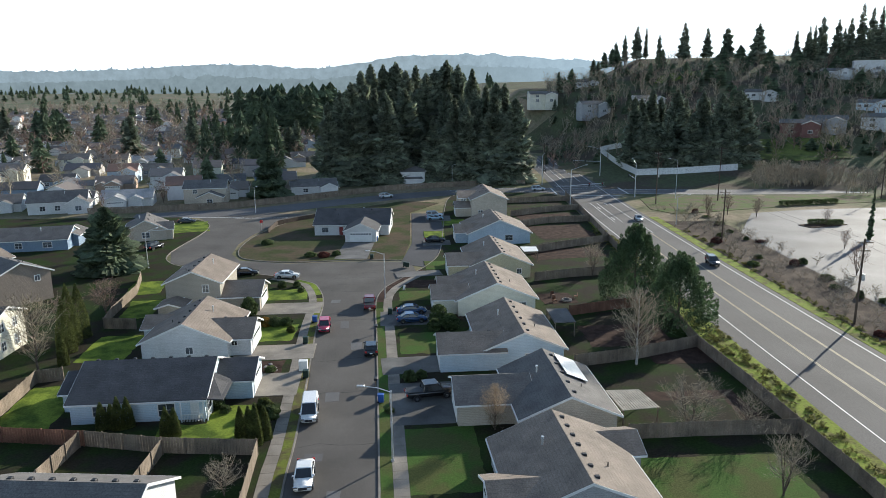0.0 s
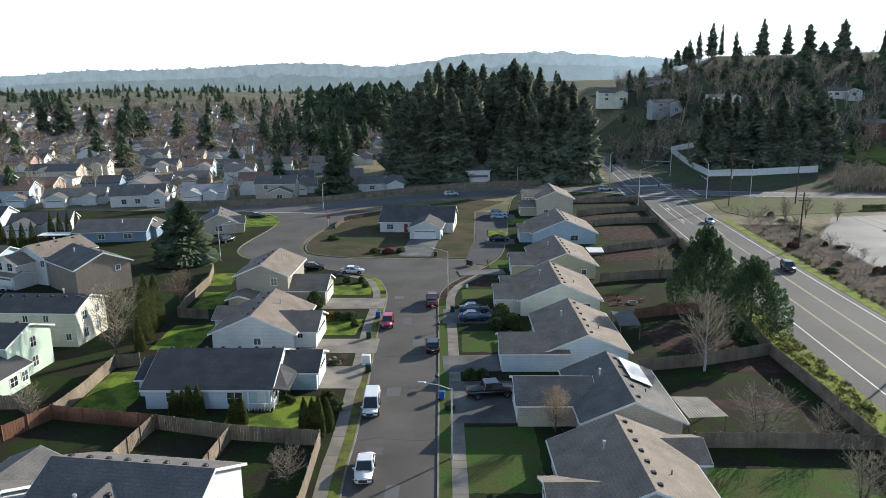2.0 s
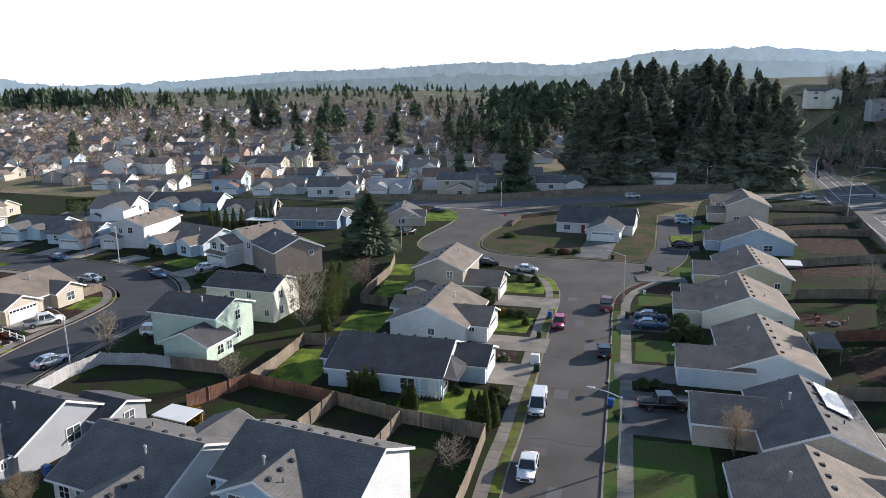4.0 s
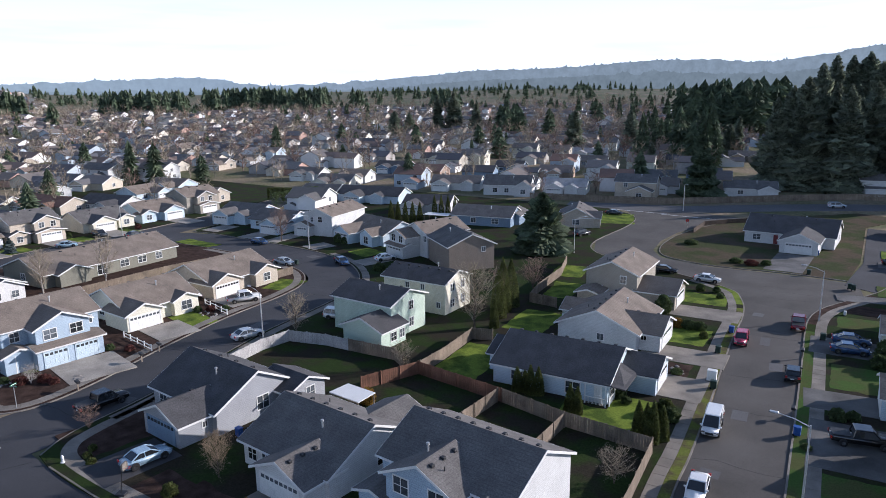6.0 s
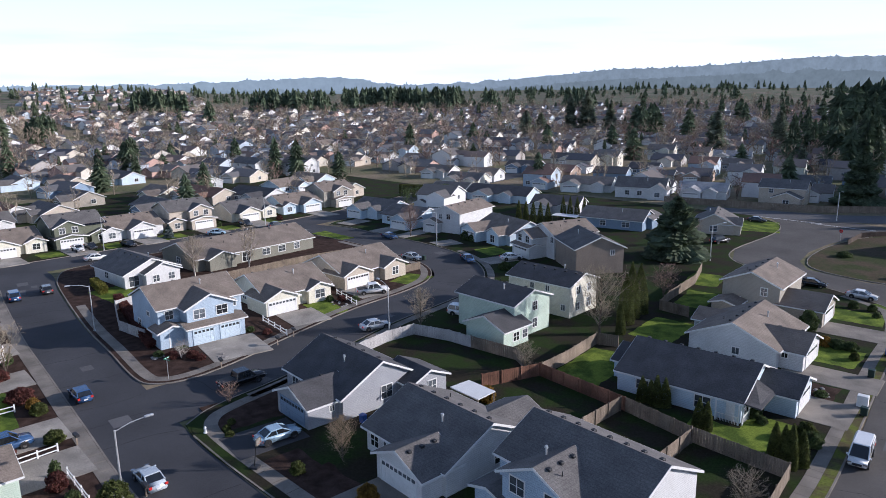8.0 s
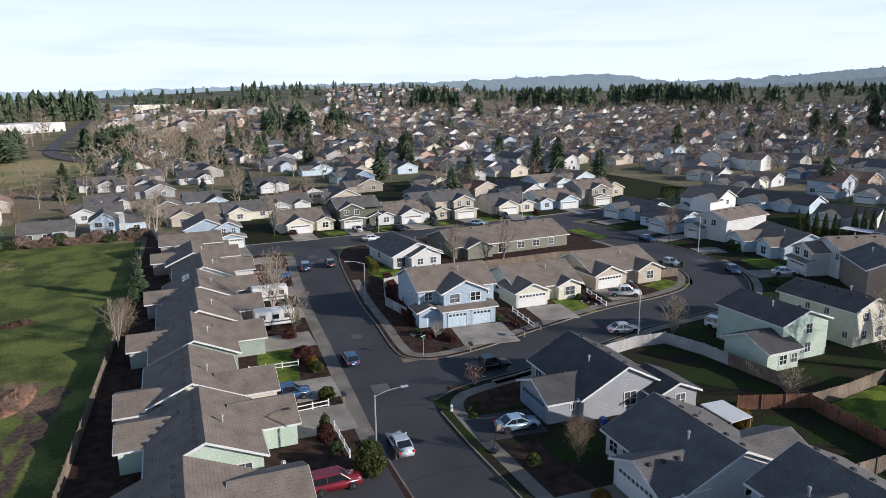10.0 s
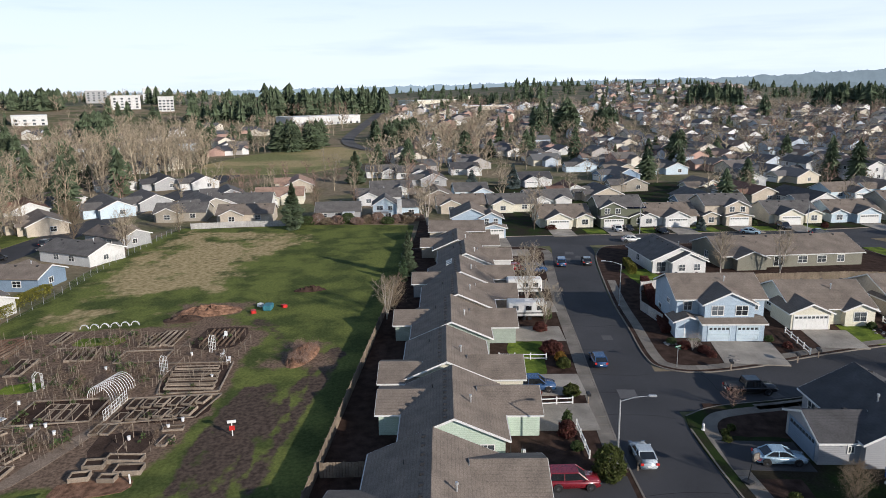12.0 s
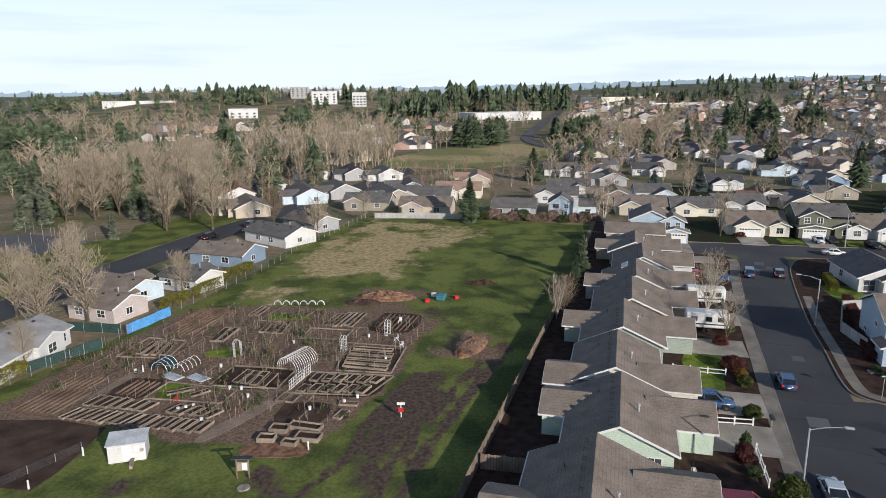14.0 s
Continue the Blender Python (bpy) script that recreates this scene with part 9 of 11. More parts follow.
for kind, paint, x, y, hd, label in (
    ("van", "white", -15.2, 71.0, -83, "white minivan parked at the kerb"), ("sedan", "white", -13.2, 57.8, -83, "white sedan parked at the kerb"),
    ("hatch", "crimson", -18.4, 99.6, -83, "bright red compact car parked at the kerb"), ("pickup", "maroon", -12.8, 110.8, 97, "dark red pickup parked under the lamp"),
    ("hatch", "black", -10.4, 90.0, 97, "small black off-roader parked at the kerb"), ("pickup", "black", -2.0, 75.4, 15, "black pickup truck parked in a driveway"),
    ("sedan", "blue", -5.6, 106.6, 10, "dark blue sedan parked in a driveway"), ("sedan", "blue", -5.4, 102.6, 10, "blue sedan parked beside another"),
    ("sedan", "white", -30.6, 129.4, 3, "white sedan parked on the bend"), ("sedan", "black", -39.2, 131.8, 8, "black sedan parked behind a house"),
    ("suv", "black", -67.0, 156.0, 70, "black car parked beside the junction"), ("sedan", "dark grey", -71.2, 188, 10, "dark car waiting at the junction"),
    ("suv", "silver", -3.2, 194.0, 8, "silver car parked in a driveway"), ("sedan", "light blue", -3.0, 189.6, 8, "light blue car parked in a driveway"), ("sedan", "black", -2.6, 160.4, 8, "black car parked in a driveway"),
    ("suv", "silver", 33.0, 246.6, 5, "silver estate car at the crossing"), ("sedan", "white", 52.6, 187, -95, "white sedan on the highway"), ("suv", "black", 54.2, 137.6, -95, "black off-roader on the highway"),
    ("suv", "silver", -20, 232, 30, "silver car on the collector road"),
    ("sedan", "light blue", -58.9, 33.8, 84, "pale silver-blue sedan in a driveway"), ("pickup", "black", -74.6, 38.4, 88, "black pickup parked on the bend"),
    ("sedan", "white", -78.6, 62.8, 76, "white sedan parked beside the pale fence"), ("pickup", "white", -93.4, 74.4, 62, "white pickup in a driveway"),
    ("suv", "white", -73.4, 76.6, 20, "white car beside the pale green house"), ("sedan", "blue", -97.6, 103.4, -25, "dark blue sedan parked round the bend"),
    ("sedan", "white", -91.6, 110.4, 62, "white sedan in a driveway"), ("sedan", "silver", -107.5, 96.6, 5, "silver car parked on the bend"),
    ("sedan", "blue", -127.8, 107.6, 0, "blue car parked at the kerb"),) + (("suv", "dark grey", -169.5, 92, 0, "dark car in a driveway"),
    ("sedan", "light blue", -164.0, 80.8, 60, "light blue car parked before a garage"), ("sedan", "dark grey", -161.6, 96.6, 95, "dark car on the far street"),
    ("sedan", "black", -166.5, 59.8, 10, "black car parked in a driveway"), ("sedan", "white", -157.4, 49.4, 85, "white sedan on the far street"),
    ("hatch", "blue", -84.4, 22.9, 178, "blue compact car parked at the kerb"), ("sedan", "silver", -60.2, 21.1, 178, "pale silver sedan parked at the kerb"),
    ("suv", "maroon", -55.8, 13.3, 90, "maroon off-roader in a driveway"), ("suv", "blue", -76.6, 13.4, 88, "dark blue off-roader in a driveway"),
    ("hatch", "dark grey", -137.2, 34.0, 172, "dark car parked at the kerb"), ("suv", "blue", -136.5, 28.6, 172, "dark blue car parked at the kerb"),
    ("sedan", "red", -132.6, 18.8, 90, "red car parked beside a house"), ("suv", "blue", -131.4, 22.4, 90, "dark blue car in a driveway"),
    ("suv", "black", -148.0, -90.6, 175, "black car on the park road"), ("suv", "dark grey", -164.0, -88.0, 175, "dark car on the park road"),
    ("sedan", "black", -170.4, 52.6, 0, "black car before a garage"), ("sedan", "white", -169.6, 49.6, 0, "white car before a garage")):
    zz = 0.175 if any(inside(x, y, q) for q in DRIVES) else 0.05
    car(kind, paint, x, y, hd, label, zz)


def trailer(x, y, rot):
    ob = thing("camper_trailer", "white camper trailer with dark stripe", "trailer", pose(x, y, 0.16, 0, 0, rot), "parked trailers")
    part("body", boxes((-3.0, 3.0, -1.2, 1.2, 0.6, 2.9), bevel=0.18), M_TRIM, ob)
    for s in (-1, 1):
        for u in (-1.8, 0.2, 1.9):
            part("window", boxes((u - 0.45, u + 0.45, s * 1.2 - 0.03, s * 1.2 + 0.03, 1.6, 2.3), bevel=0.02), M_GLASS, ob)
        part("stripe", boxes((-2.7, 2.7, s * 1.2 - 0.02, s * 1.2 + 0.02, 1.1, 1.28)), M_DARK, ob)
        for u in (-0.5, 0.4):
            part("wheel", tubes(((u, s * 0.95, 0.34), (u, s * 1.2, 0.34), 0.34, 0.34), n=14), M_RUBBER, ob)
    part("roof_vent", boxes((-0.3, 0.3, -0.3, 0.3, 2.88, 3.05), bevel=0.04), M_WHITE_PLASTIC, ob)
    part("drawbar", tubes(((3.0, 0, 0.55), (4.0, 0, 0.5), 0.06, 0.05)), M_DARK, ob)


trailer(-103.2, 16.4, 88)
trailer(-116.4, 18.0, 88)

# ---- community garden ----
BED_DIR = 178.0
rk = random.Random(5)


def raised_bed(x, y, length, width, rot, h=0.22, label="weathered plank raised bed with bare soil", soil=None):
    ob = thing("raised_bed", label, "raised bed", pose(x, y, 0.08, 0, 0, rot), "raised beds of the garden")
    t = 0.05
    key = (round(length, 1), round(width, 1), h)
    for s in (-1, 1):
        p = part("plank", shared(("plank_long",) + key, lambda: boxes((-length / 2, length / 2, -t, t, -0.05, h), bevel=0.012), M_PLANK), M_PLANK, ob)
        p.location = (0, s * width / 2, rk.uniform(-0.02, 0.02))
        p = part("plank", shared(("plank_short",) + key, lambda: boxes((-t, t, -width / 2, width / 2, -0.05, h - 0.02), bevel=0.012), M_PLANK), M_PLANK, ob)
        p.location = (s * (length / 2 - t), 0, 0)
    part("soil", shared(("soil",) + key, lambda: boxes((-length / 2 + t, length / 2 - t, -width / 2 + t, width / 2 - t, -0.05, h * 0.6)), soil or M_SOIL), soil or M_SOIL, ob)
    return ob


c, s_ = math.cos(radians(BED_DIR)), math.sin(radians(BED_DIR))


def bed_row(p, q, r, t, n, h=0.22, fill=0.74, keep=1.0, label="weathered plank raised bed with bare soil", soil=None):
    """n long beds side by side between a near edge p-q and a far edge t-r."""
    p, q, r, t = (Vector(v) for v in (p, q, r, t))
    for i in range(n):
        if rk.random() > keep:
            continue
        u = (i + 0.5) / n
        a, b = p.lerp(q, u), t.lerp(r, u)
        w = (q - p).length / n * fill
        m, d = (a + b) / 2, b - a
        raised_bed(m.x + rk.uniform(-0.1, 0.1), m.y, round(d.length * rk.choice((0.86, 0.96)), 1), round(w, 1), math.degrees(math.atan2(d.y, d.x)) + rk.uniform(-2, 2), h + rk.choice((0.0, 0.08)), label, soil)


bed_row((-59.0, -56.9), (-59.0, -39.4), (-61.9, -39.1), (-62.0, -56.0), 18)
bed_row((-62.4, -56.5), (-62.6, -40.3), (-64.8, -39.5), (-65.2, -56.1), 14, keep=0.93)
bed_row((-71.4, -42.9), (-71.3, -38.0), (-75.5, -38.2), (-75.9, -42.9), 4, 0.16, 0.7, label="low white-painted bed frame on bare soil")
bed_row((-70.8, -34.2), (-71.9, -25.7), (-74.2, -25.3), (-73.1, -34.0), 6, 0.24, 0.7)
bed_row((-73.8, -33.8), (-75.0, -25.1), (-77.2, -24.4), (-76.3, -33.8), 6, 0.24, 0.7)
bed_row((-78.6, -25.0), (-86.6, -26.0), (-86.6, -32.6), (-78.8, -31.2), 5, 0.26, 0.5)
bed_row((-93.4, -40.2), (-93.9, -35.0), (-100.8, -35.1), (-99.9, -39.5), 6)
bed_row((-88.3, -47.9), (-89.0, -44.2), (-94.6, -45.2), (-94.0, -48.6), 4)
bed_row((-95.7, -53.3), (-96.0, -51.6), (-100.5, -51.6), (-100.8, -53.3), 2)
bed_row((-77.2, -60.5), (-77.7, -55.9), (-82.6, -57.4), (-82.6, -61.0), 4, 0.2, 0.6)
bed_row((-84.1, -53.3), (-84.1, -50.9), (-89.8, -51.4), (-90.1, -53.9), 2, 0.3)
bed_row((-66.8, -49.6), (-67.2, -41.8), (-69.4, -41.6), (-69.2, -46.6), 5, 0.16, 0.5, 0.6)
for bx, by, bl, bw in ((-61.7, -31.6, 2.0, 1.3), (-62.6, -29.1, 3.6, 1.2), (-60.6, -27.9, 2.6, 1.4), (-59.5, -32.0, 1.8, 1.2), (-59.1, -29.3, 1.6, 0.9)):
    raised_bed(bx, by, bl, bw, 92 + rk.uniform(-6, 6), 0.5, "tall grey timber planter box with winter greens")
for bx, by, br in ((-69.0, -34.6, 176), (-69.0, -33.4, 176), (-69.0, -26.6, 96), (-66.3, -26.5, 172)):
    raised_bed(bx, by, 2.2, 0.9, br, 0.26, "orange new-wood raised bed", M_GARDEN_SOIL)


def plot_border(label, pts):
    """Planks laid on the ground round one plot."""
    ob = thing("plot_border", label, "plot border", None, "borders of the garden plots")
    for p, q in zip(pts, pts[1:] + pts[:1]):
        p, q = Vector(p), Vector(q)
        bm = boxes((0, (q - p).length - 0.1, -0.09, 0.09, 0, 0.16), bevel=0.015)
        part("plank", bm, M_PLANK, ob).matrix_local = pose(p.x, p.y, 0.09, 0, 0, math.degrees(math.atan2(q.y - p.y, q.x - p.x)))


for pts in ([(-70.4, -45.1), (-71.2, -36.5), (-77.1, -36.6), (-76.7, -45.1)], [(-70.3, -35.0), (-71.6, -25.2), (-77.6, -23.8), (-76.8, -34.6)], [(-77.9, -31.6), (-78.4, -24.4), (-87.6, -25.0), (-87.6, -33.6)], [(-65.6, -50.6), (-66.2, -41.0), (-69.9, -41.0), (-70.4, -50.4)], [(-88, -41), (-88.6, -34.6), (-92.6, -34.6), (-92.4, -41)], [(-76.4, -62.4), (-77.2, -55.2), (-83.6, -56.4), (-83.8, -62.6)]):
    plot_border("grey planks laid round a garden plot", pts)
# strips of soil and paths
for px, py, w, h, r, m in ((-68, -53.4, 5.2, 4.4, 0, M_SOIL), (-68.4, -48.4, 3.6, 3.4, 20, M_LAWN), (-94, -60, 8, 6, 5, M_CHIPS), (-88.6, -58.5, 5, 7, 5, M_GARDEN_SOIL), (-97.5, -29.4, 8, 6, 0, M_SOIL), (-73.8, -40.8, 5.4, 8, 2, M_BARK), (-82.6, -28.6, 7.6, 6.6, 4, M_SOIL), (-74, -29.4, 5.6, 8.6, 4, M_BARK), (-63.4, -61, 6, 5, 0, M_GARDEN_SOIL), (-80.6, -49, 2.6, 4, 10, M_LAWN), (-96.6, -46.6, 3, 6, 0, M_LAWN), (-66, -31, 4.6, 5, 10, M_SOIL), (-57.8, -30.4, 2.5, 6, 10, M_CHIPS), (-64, -36.8, 11, 1.6, -18, M_PATH), (-68.6, -56.4, 8, 1.4, 0, M_PATH)):
    patch("garden_plot", "hand-dug plot of the community garden", smooth_line(quad(px, py, w, h, r) + quad(px, py, w, h, r)[:1], 3)[:-1], 0.02, 0.097 + 0.003 * (int(abs(px * 7)) % 5), m, "garden plot")


def hoop_house(label, x, y, rot, w, length, n, cover=None):
    ob = thing("hoop_house", label, "hoop house", pose(x, y, 0.08, 0, 0, rot))
    for i in range(n):
        u = -length / 2 + length * i / (n - 1)
        bm = bmesh.new()
        rings = []
        for k in range(11):
            a = 3.1416 * k / 10
            y0, z0 = math.cos(a), math.sin(a)
            rings.append([bm.verts.new((u + e, y0 * (w / 2 + f), z0 * (w * 0.55 + f))) for e, f in ((-0.035, 0), (0, 0.035), (0.035, 0), (0, -0.035))])
        for p, q in zip(rings, rings[1:]):
            for i in range(4):
                bm.faces.new((p[i], p[(i + 1) % 4], q[(i + 1) % 4], q[i]))
        part("hoop", bm, M_WHITE_PLASTIC, ob)
    if cover:
        bm = bmesh.new()
        prev = None
        for k in range(13):
            a = 3.1416 * k / 12
            cur = [bm.verts.new((u, (w / 2 - 0.03) * math.cos(a), (w * 0.55 - 0.03) * math.sin(a))) for u in (-length / 2, length / 2)]
            if prev:
                bm.faces.new((prev[0], prev[1], cur[1], cur[0]))
            prev = cur
        bmesh.ops.solidify(bm, geom=list(bm.faces), thickness=0.02)
        part("cover", bm, cover, ob)
    return ob


hoop_house("white plastic hoop house frame with crops", -78.8, -37.2, 165, 3.2, 4.4, 12)
hoop_house("dark green covered tunnel", -74.2, -53.6, 178, 2.4, 2.2, 4, mat("dark teal sheeting", (0.03, 0.09, 0.11), 0.5))
hoop_house("bare white hoops over a bed", -75.2, -51.0, 170, 1.8, 3.0, 5)
for i in range(6):
    t = i / 5
    hoop_house("white wire arch at the edge of the garden", -102.4 - 1.4 * t, -51.3 + 7.1 * t, 10, 1.2, 0.3, 2)
for x, y, r in ((-80, -46.4, 60), (-92, -29, 80), (-84.5, -33, 80)):
    ob = thing("garden_arch", "white lattice garden arch", "garden arch", pose(x, y, 0.08, 0, 0, r), "garden arches")
    for sx in (-0.5, 0.5):
        part("side_panel", lattice([-0.25, -0.21, -0.02, 0.02, 0.21, 0.25], [0, 0.05, 0.5, 0.55, 1.0, 1.05, 1.5, 1.55, 2.0], {(i, j) for i in (1, 3) for j in (1, 3, 5, 7)}, sx - 0.02, sx + 0.02), M_TRIM, ob)
    part("top_arch", tubes(((-0.2, -0.5, 2.0), (-0.2, 0, 2.35), 0.03, 0.03), ((-0.2, 0, 2.35), (-0.2, 0.5, 2.0), 0.03, 0.03), ((0.2, -0.5, 2.0), (0.2, 0, 2.35), 0.03, 0.03), ((0.2, 0, 2.35), (0.2, 0.5, 2.0), 0.03, 0.03), n=5), M_TRIM, ob)
for i in range(26):
    x, y = rk.uniform(-97, -62), rk.uniform(-62, -26)
    r = rk.choice((0, 90)) + BED_DIR + rk.uniform(-8, 8)
    ob = thing("trellis", "grey wooden bean trellis", "trellis", pose(x, y, 0.05, 0, 0, r), "garden trellises")
    w, h = rk.uniform(0.8, 1.6), rk.uniform(1.1, 1.9)
    for u in (-w, w):
        part("post", tubes(((u, 0, 0), (u + rk.uniform(-0.1, 0.1), 0, h), 0.035, 0.03), n=5), M_PLANK, ob)
    part("rail", tubes(((-w, 0, h * 0.95), (w, 0, h * 0.95), 0.03, 0.03), n=5), M_PLANK, ob)
CLUMPS = ((-80.8, -42.7), (-95.8, -38.9), (-82.9, -33.5), (-64.9, -40.4), (-67.8, -44.2), (-73.7, -66), (-90.5, -42.5), (-84, -46), (-78, -40.5), (-86, -38), (-79, -63), (-92, -47), (-66.2, -39), (-81.5, -58), (-98, -44))


def garden_spot():
    """A place in the plots, mostly near one of the overgrown clumps."""
    if rk.random() < 0.55:
        u, v = rk.choice(CLUMPS)
        return u + rk.gauss(0, 1.3), v + rk.gauss(0, 1.3)
    return rk.uniform(-99, -64), rk.uniform(-64, -25)


bm = bmesh.new()
for i in range(760):
    x, y = garden_spot()
    h = rk.uniform(0.5, 1.6)
    tube(bm, (x, y, 0.05), (x + rk.uniform(-0.25, 0.25), y + rk.uniform(-0.25, 0.25), h), 0.022, 0.016, 4, False)
single("stakes", bm, M_PLANK, "thin wooden plant stakes all over the plots", "stakes", kind="stuff")
BRUSH = [merged(winter_tree(300 + i, 2.4, 1.2, 3, 15, 4, 3, 0.012, 0.05, 0.3, 1.0)) for i in range(6)]
tufts, stalks = [], []
for i in range(520):
    stalks.append(placed(BRUSH[i % 6], *garden_spot(), 0.05, rk.random() * 6, rk.uniform(0.18, 0.5)))
for i in range(300):
    x, y = garden_spot()
    tufts.append(placed(shrub_piece(i % 40, 0.35, 0.35, 0.5, 26, 0.09), x, y, 0.06, 0, rk.uniform(0.5, 1.5)))
single("dry_plants", tri_mesh("dry_plants", *merged(stalks), M_STALK), None, "withered stalks of last year's plants", "plants", kind="stuff")
single("winter_greens", tri_mesh("winter_greens", *merged(tufts[150:]), M_SHRUB), None, "tufts of winter greens in the plots", "plants", kind="stuff")
for i, (x, y) in enumerate(((-68.4, -38.8), (-72.3, -56.5), (-63.6, -44.8), (-64.2, -44.2), (-64.8, -43.6), (-69.2, -27.2), (-70.8, -26.2), (-66.8, -30.4), (-70.2, -40.6), (-70.0, -42.0), (-82.6, -26.4), (-88.6, -25.8), (-61.8, -40.8), (-86, -41), (-76, -46.6), (-90.5, -31.4))):
    bm = tubes(((0, 0, 0), (0, 0, 0.42), 0.15, 0.18), ((0, 0, 0.4), (0, 0, 0.43), 0.2, 0.2), n=10)
    single("bucket", bm, M_WHITE_PLASTIC, "white plastic garden bucket", "bucket", pose(x, y, 0.09), "garden buckets")
for x, y, r, m, lb in ((-89.8, -27.0, 40, M_WHITE_PLASTIC, "white plastic garden chair"), (-87.4, -25.6, 200, M_WHITE_PLASTIC, "white plastic garden chair"), (-97.2, -28.6, 90, M_WHITE_PLASTIC, "white plastic garden chair"), (-65.6, -46.4, 30, M_RED, "red plastic garden chair")):
    ob = thing("garden_chair", lb, "chair", pose(x, y, 0.09, 0, 0, r), "garden chairs")
    part("seat", boxes((-0.25, 0.25, -0.25, 0.25, 0.4, 0.46), bevel=0.02), m, ob)
    part("backrest", boxes((-0.25, 0.25, 0.2, 0.26, 0.46, 0.95), bevel=0.02), m, ob)
    for u in (-0.21, 0.21):
        for v in (-0.21, 0.21):
            part("leg", tubes(((u * 1.1, v * 1.1, 0), (u, v, 0.42), 0.03, 0.03), n=5), m, ob)
for x, y in ((-71.7, -50.8), (-72.0, -47.4)):
    ob = thing("cold_frame", "pale glazed cold frame on the ground", "cold frame", pose(x, y, 0.08, 0, 0, 70), "cold frames")
    part("frame", lattice([-1.5, -1.42, -0.04, 0.04, 1.42, 1.5], [-0.8, -0.72, 0.72, 0.8], {(1, 1), (3, 1)}, 0, 0.3), M_TRIM, ob).rotation_euler = (radians(-90), 0, 0)
    part("lid", boxes((-1.4, 1.4, -0.7, 0.7, 0.1, 0.24)), mat("milky glazing", (0.5, 0.52, 0.52), 0.25, spec=0.6), ob)
# shed, notice board, sign, posts
ob = thing("garden_shed", "small white plywood shed with pale roof", "shed", pose(-53.7, -43.7, 0.06, 0, 0, 118))
bm = bmesh.new()
slab(bm, [(-1.7, -1.2), (1.7, -1.2), (1.7, 1.2), (-1.7, 1.2)], 0.12, 2.0)
part("wall", bm, S_WHITE, ob)
bm = boxes((-1.85, 1.85, -1.35, 1.35, 0, 0.09), (-0.02, 0.02, -1.35, 1.35, 0.09, 0.12))
part("roof", bm, mat("pale roofing felt", (0.5, 0.52, 0.53), 0.8), ob).matrix_local = pose(0, 0, 2.04, 5, 0, 0)
part("door", boxes((-0.4, 0.4, -1.26, -1.19, 0.15, 1.85)), M_TRIM, ob)
part("notice", boxes((0.7, 1.1, -1.23, -1.19, 1.1, 1.6)), M_WHITE_PLASTIC, ob)
part("round_plaque", tubes(((1.35, -1.19, 1.2), (1.35, -1.23, 1.2), 0.2, 0.2), n=14), M_STONE, ob)
for u in (-1.4, -0.5, 0.5, 1.4):
    part("skid", boxes((u - 0.08, u + 0.08, -1.25, 1.25, 0, 0.13)), M_PLANK, ob)
ob = thing("garden_bench", "low grey plank bench beside the shed", "bench", pose(-52.3, -42.4, 0.06, 0, 0, 28))
part("seat", boxes((-0.9, 0.9, -0.18, 0.18, 0.4, 0.46)), M_PLANK, ob)
for u in (-0.7, 0, 0.7):
    part("leg", boxes((u - 0.05, u + 0.05, -0.15, 0.15, 0, 0.4)), M_PLANK, ob)
ob = thing("notice_board", "wooden notice board with a little roof", "notice board", pose(-52.4, -30.8, 0.06, 0, 0, 105))
for u in (-0.55, 0.55):
    part("post", boxes((u - 0.06, u + 0.06, -0.06, 0.06, 0, 2.0)), M_FENCE, ob)
part("board", boxes((-0.5, 0.5, -0.05, 0.0, 0.8, 1.7)), M_PLANK, ob)
part("paper", boxes((-0.05, 0.42, -0.07, -0.05, 0.9, 1.6)), M_WHITE_PLASTIC, ob, "white notice with grey lines")
part("roof", boxes((-0.9, 0.9, -0.6, 0.6, 0, 0.08)), ROOF_DARK, ob).matrix_local = pose(0, 0, 2.05, -14, 0, 0)
single("stone_disc", tubes(((0, 0, 0), (0, 0, 0.14), 0.6, 0.56), n=18), M_STONE, "round grey stone disc on the grass", "stone", pose(-50.9, -30.0, 0.05))
ob = thing("sign_post", "white and red sign on a short post", "sign", pose(-67.2, -19.9, 0.07, 0, 0, 100))
part("post", boxes((-0.05, 0.05, -0.05, 0.05, 0, 1.5)), M_TRIM, ob)
part("top_board", boxes((-0.45, 0.45, -0.05, 0.05, 1.45, 1.75)), M_TRIM, ob)
part("lower_board", boxes((-0.28, 0.28, -0.07, -0.04, 0.65, 1.15)), M_RED, ob, "red sign plate")
for x, y in ((-46.7, -48.9), (-52.9, -48.3), (-56.8, -46.1), (-58.5, -27.0), (-72.6, -55.6)):
    single("marker_post", boxes((-0.07, 0.07, -0.07, 0.07, 0, 0.95), bevel=0.02), M_TRIM, "short white marker post", "post", pose(x, y, 0.06), "marker posts")
m_screen = mat("dark green screening", (0.03, 0.06, 0.055), 0.6, 0.8, 1.2, 0.8, 6, 0.2)
for pts, lb in (([(-69.2, -70.0), (-71.6, -69.2), (-74.0, -68.3), (-76.4, -67.4), (-79.0, -66.6)], "dark green screen cloth along a wire fence"), ([(-84.2, -77.3), (-84.4, -74), (-84.6, -71), (-84.8, -68)], "black screen cloth between two yards")):
    ob = thing("screen_fence", lb, "fence")
    bm = bmesh.new()
    ribbon(bm, pts, -0.02, 0.02, 0.1, 1.5)
    part("cloth", bm, m_screen, ob)
    for x, y in pts:
        part("post", tubes(((x, y + 0.06, 0), (x, y + 0.06, 1.65), 0.04, 0.04), n=6), M_STEEL, ob)
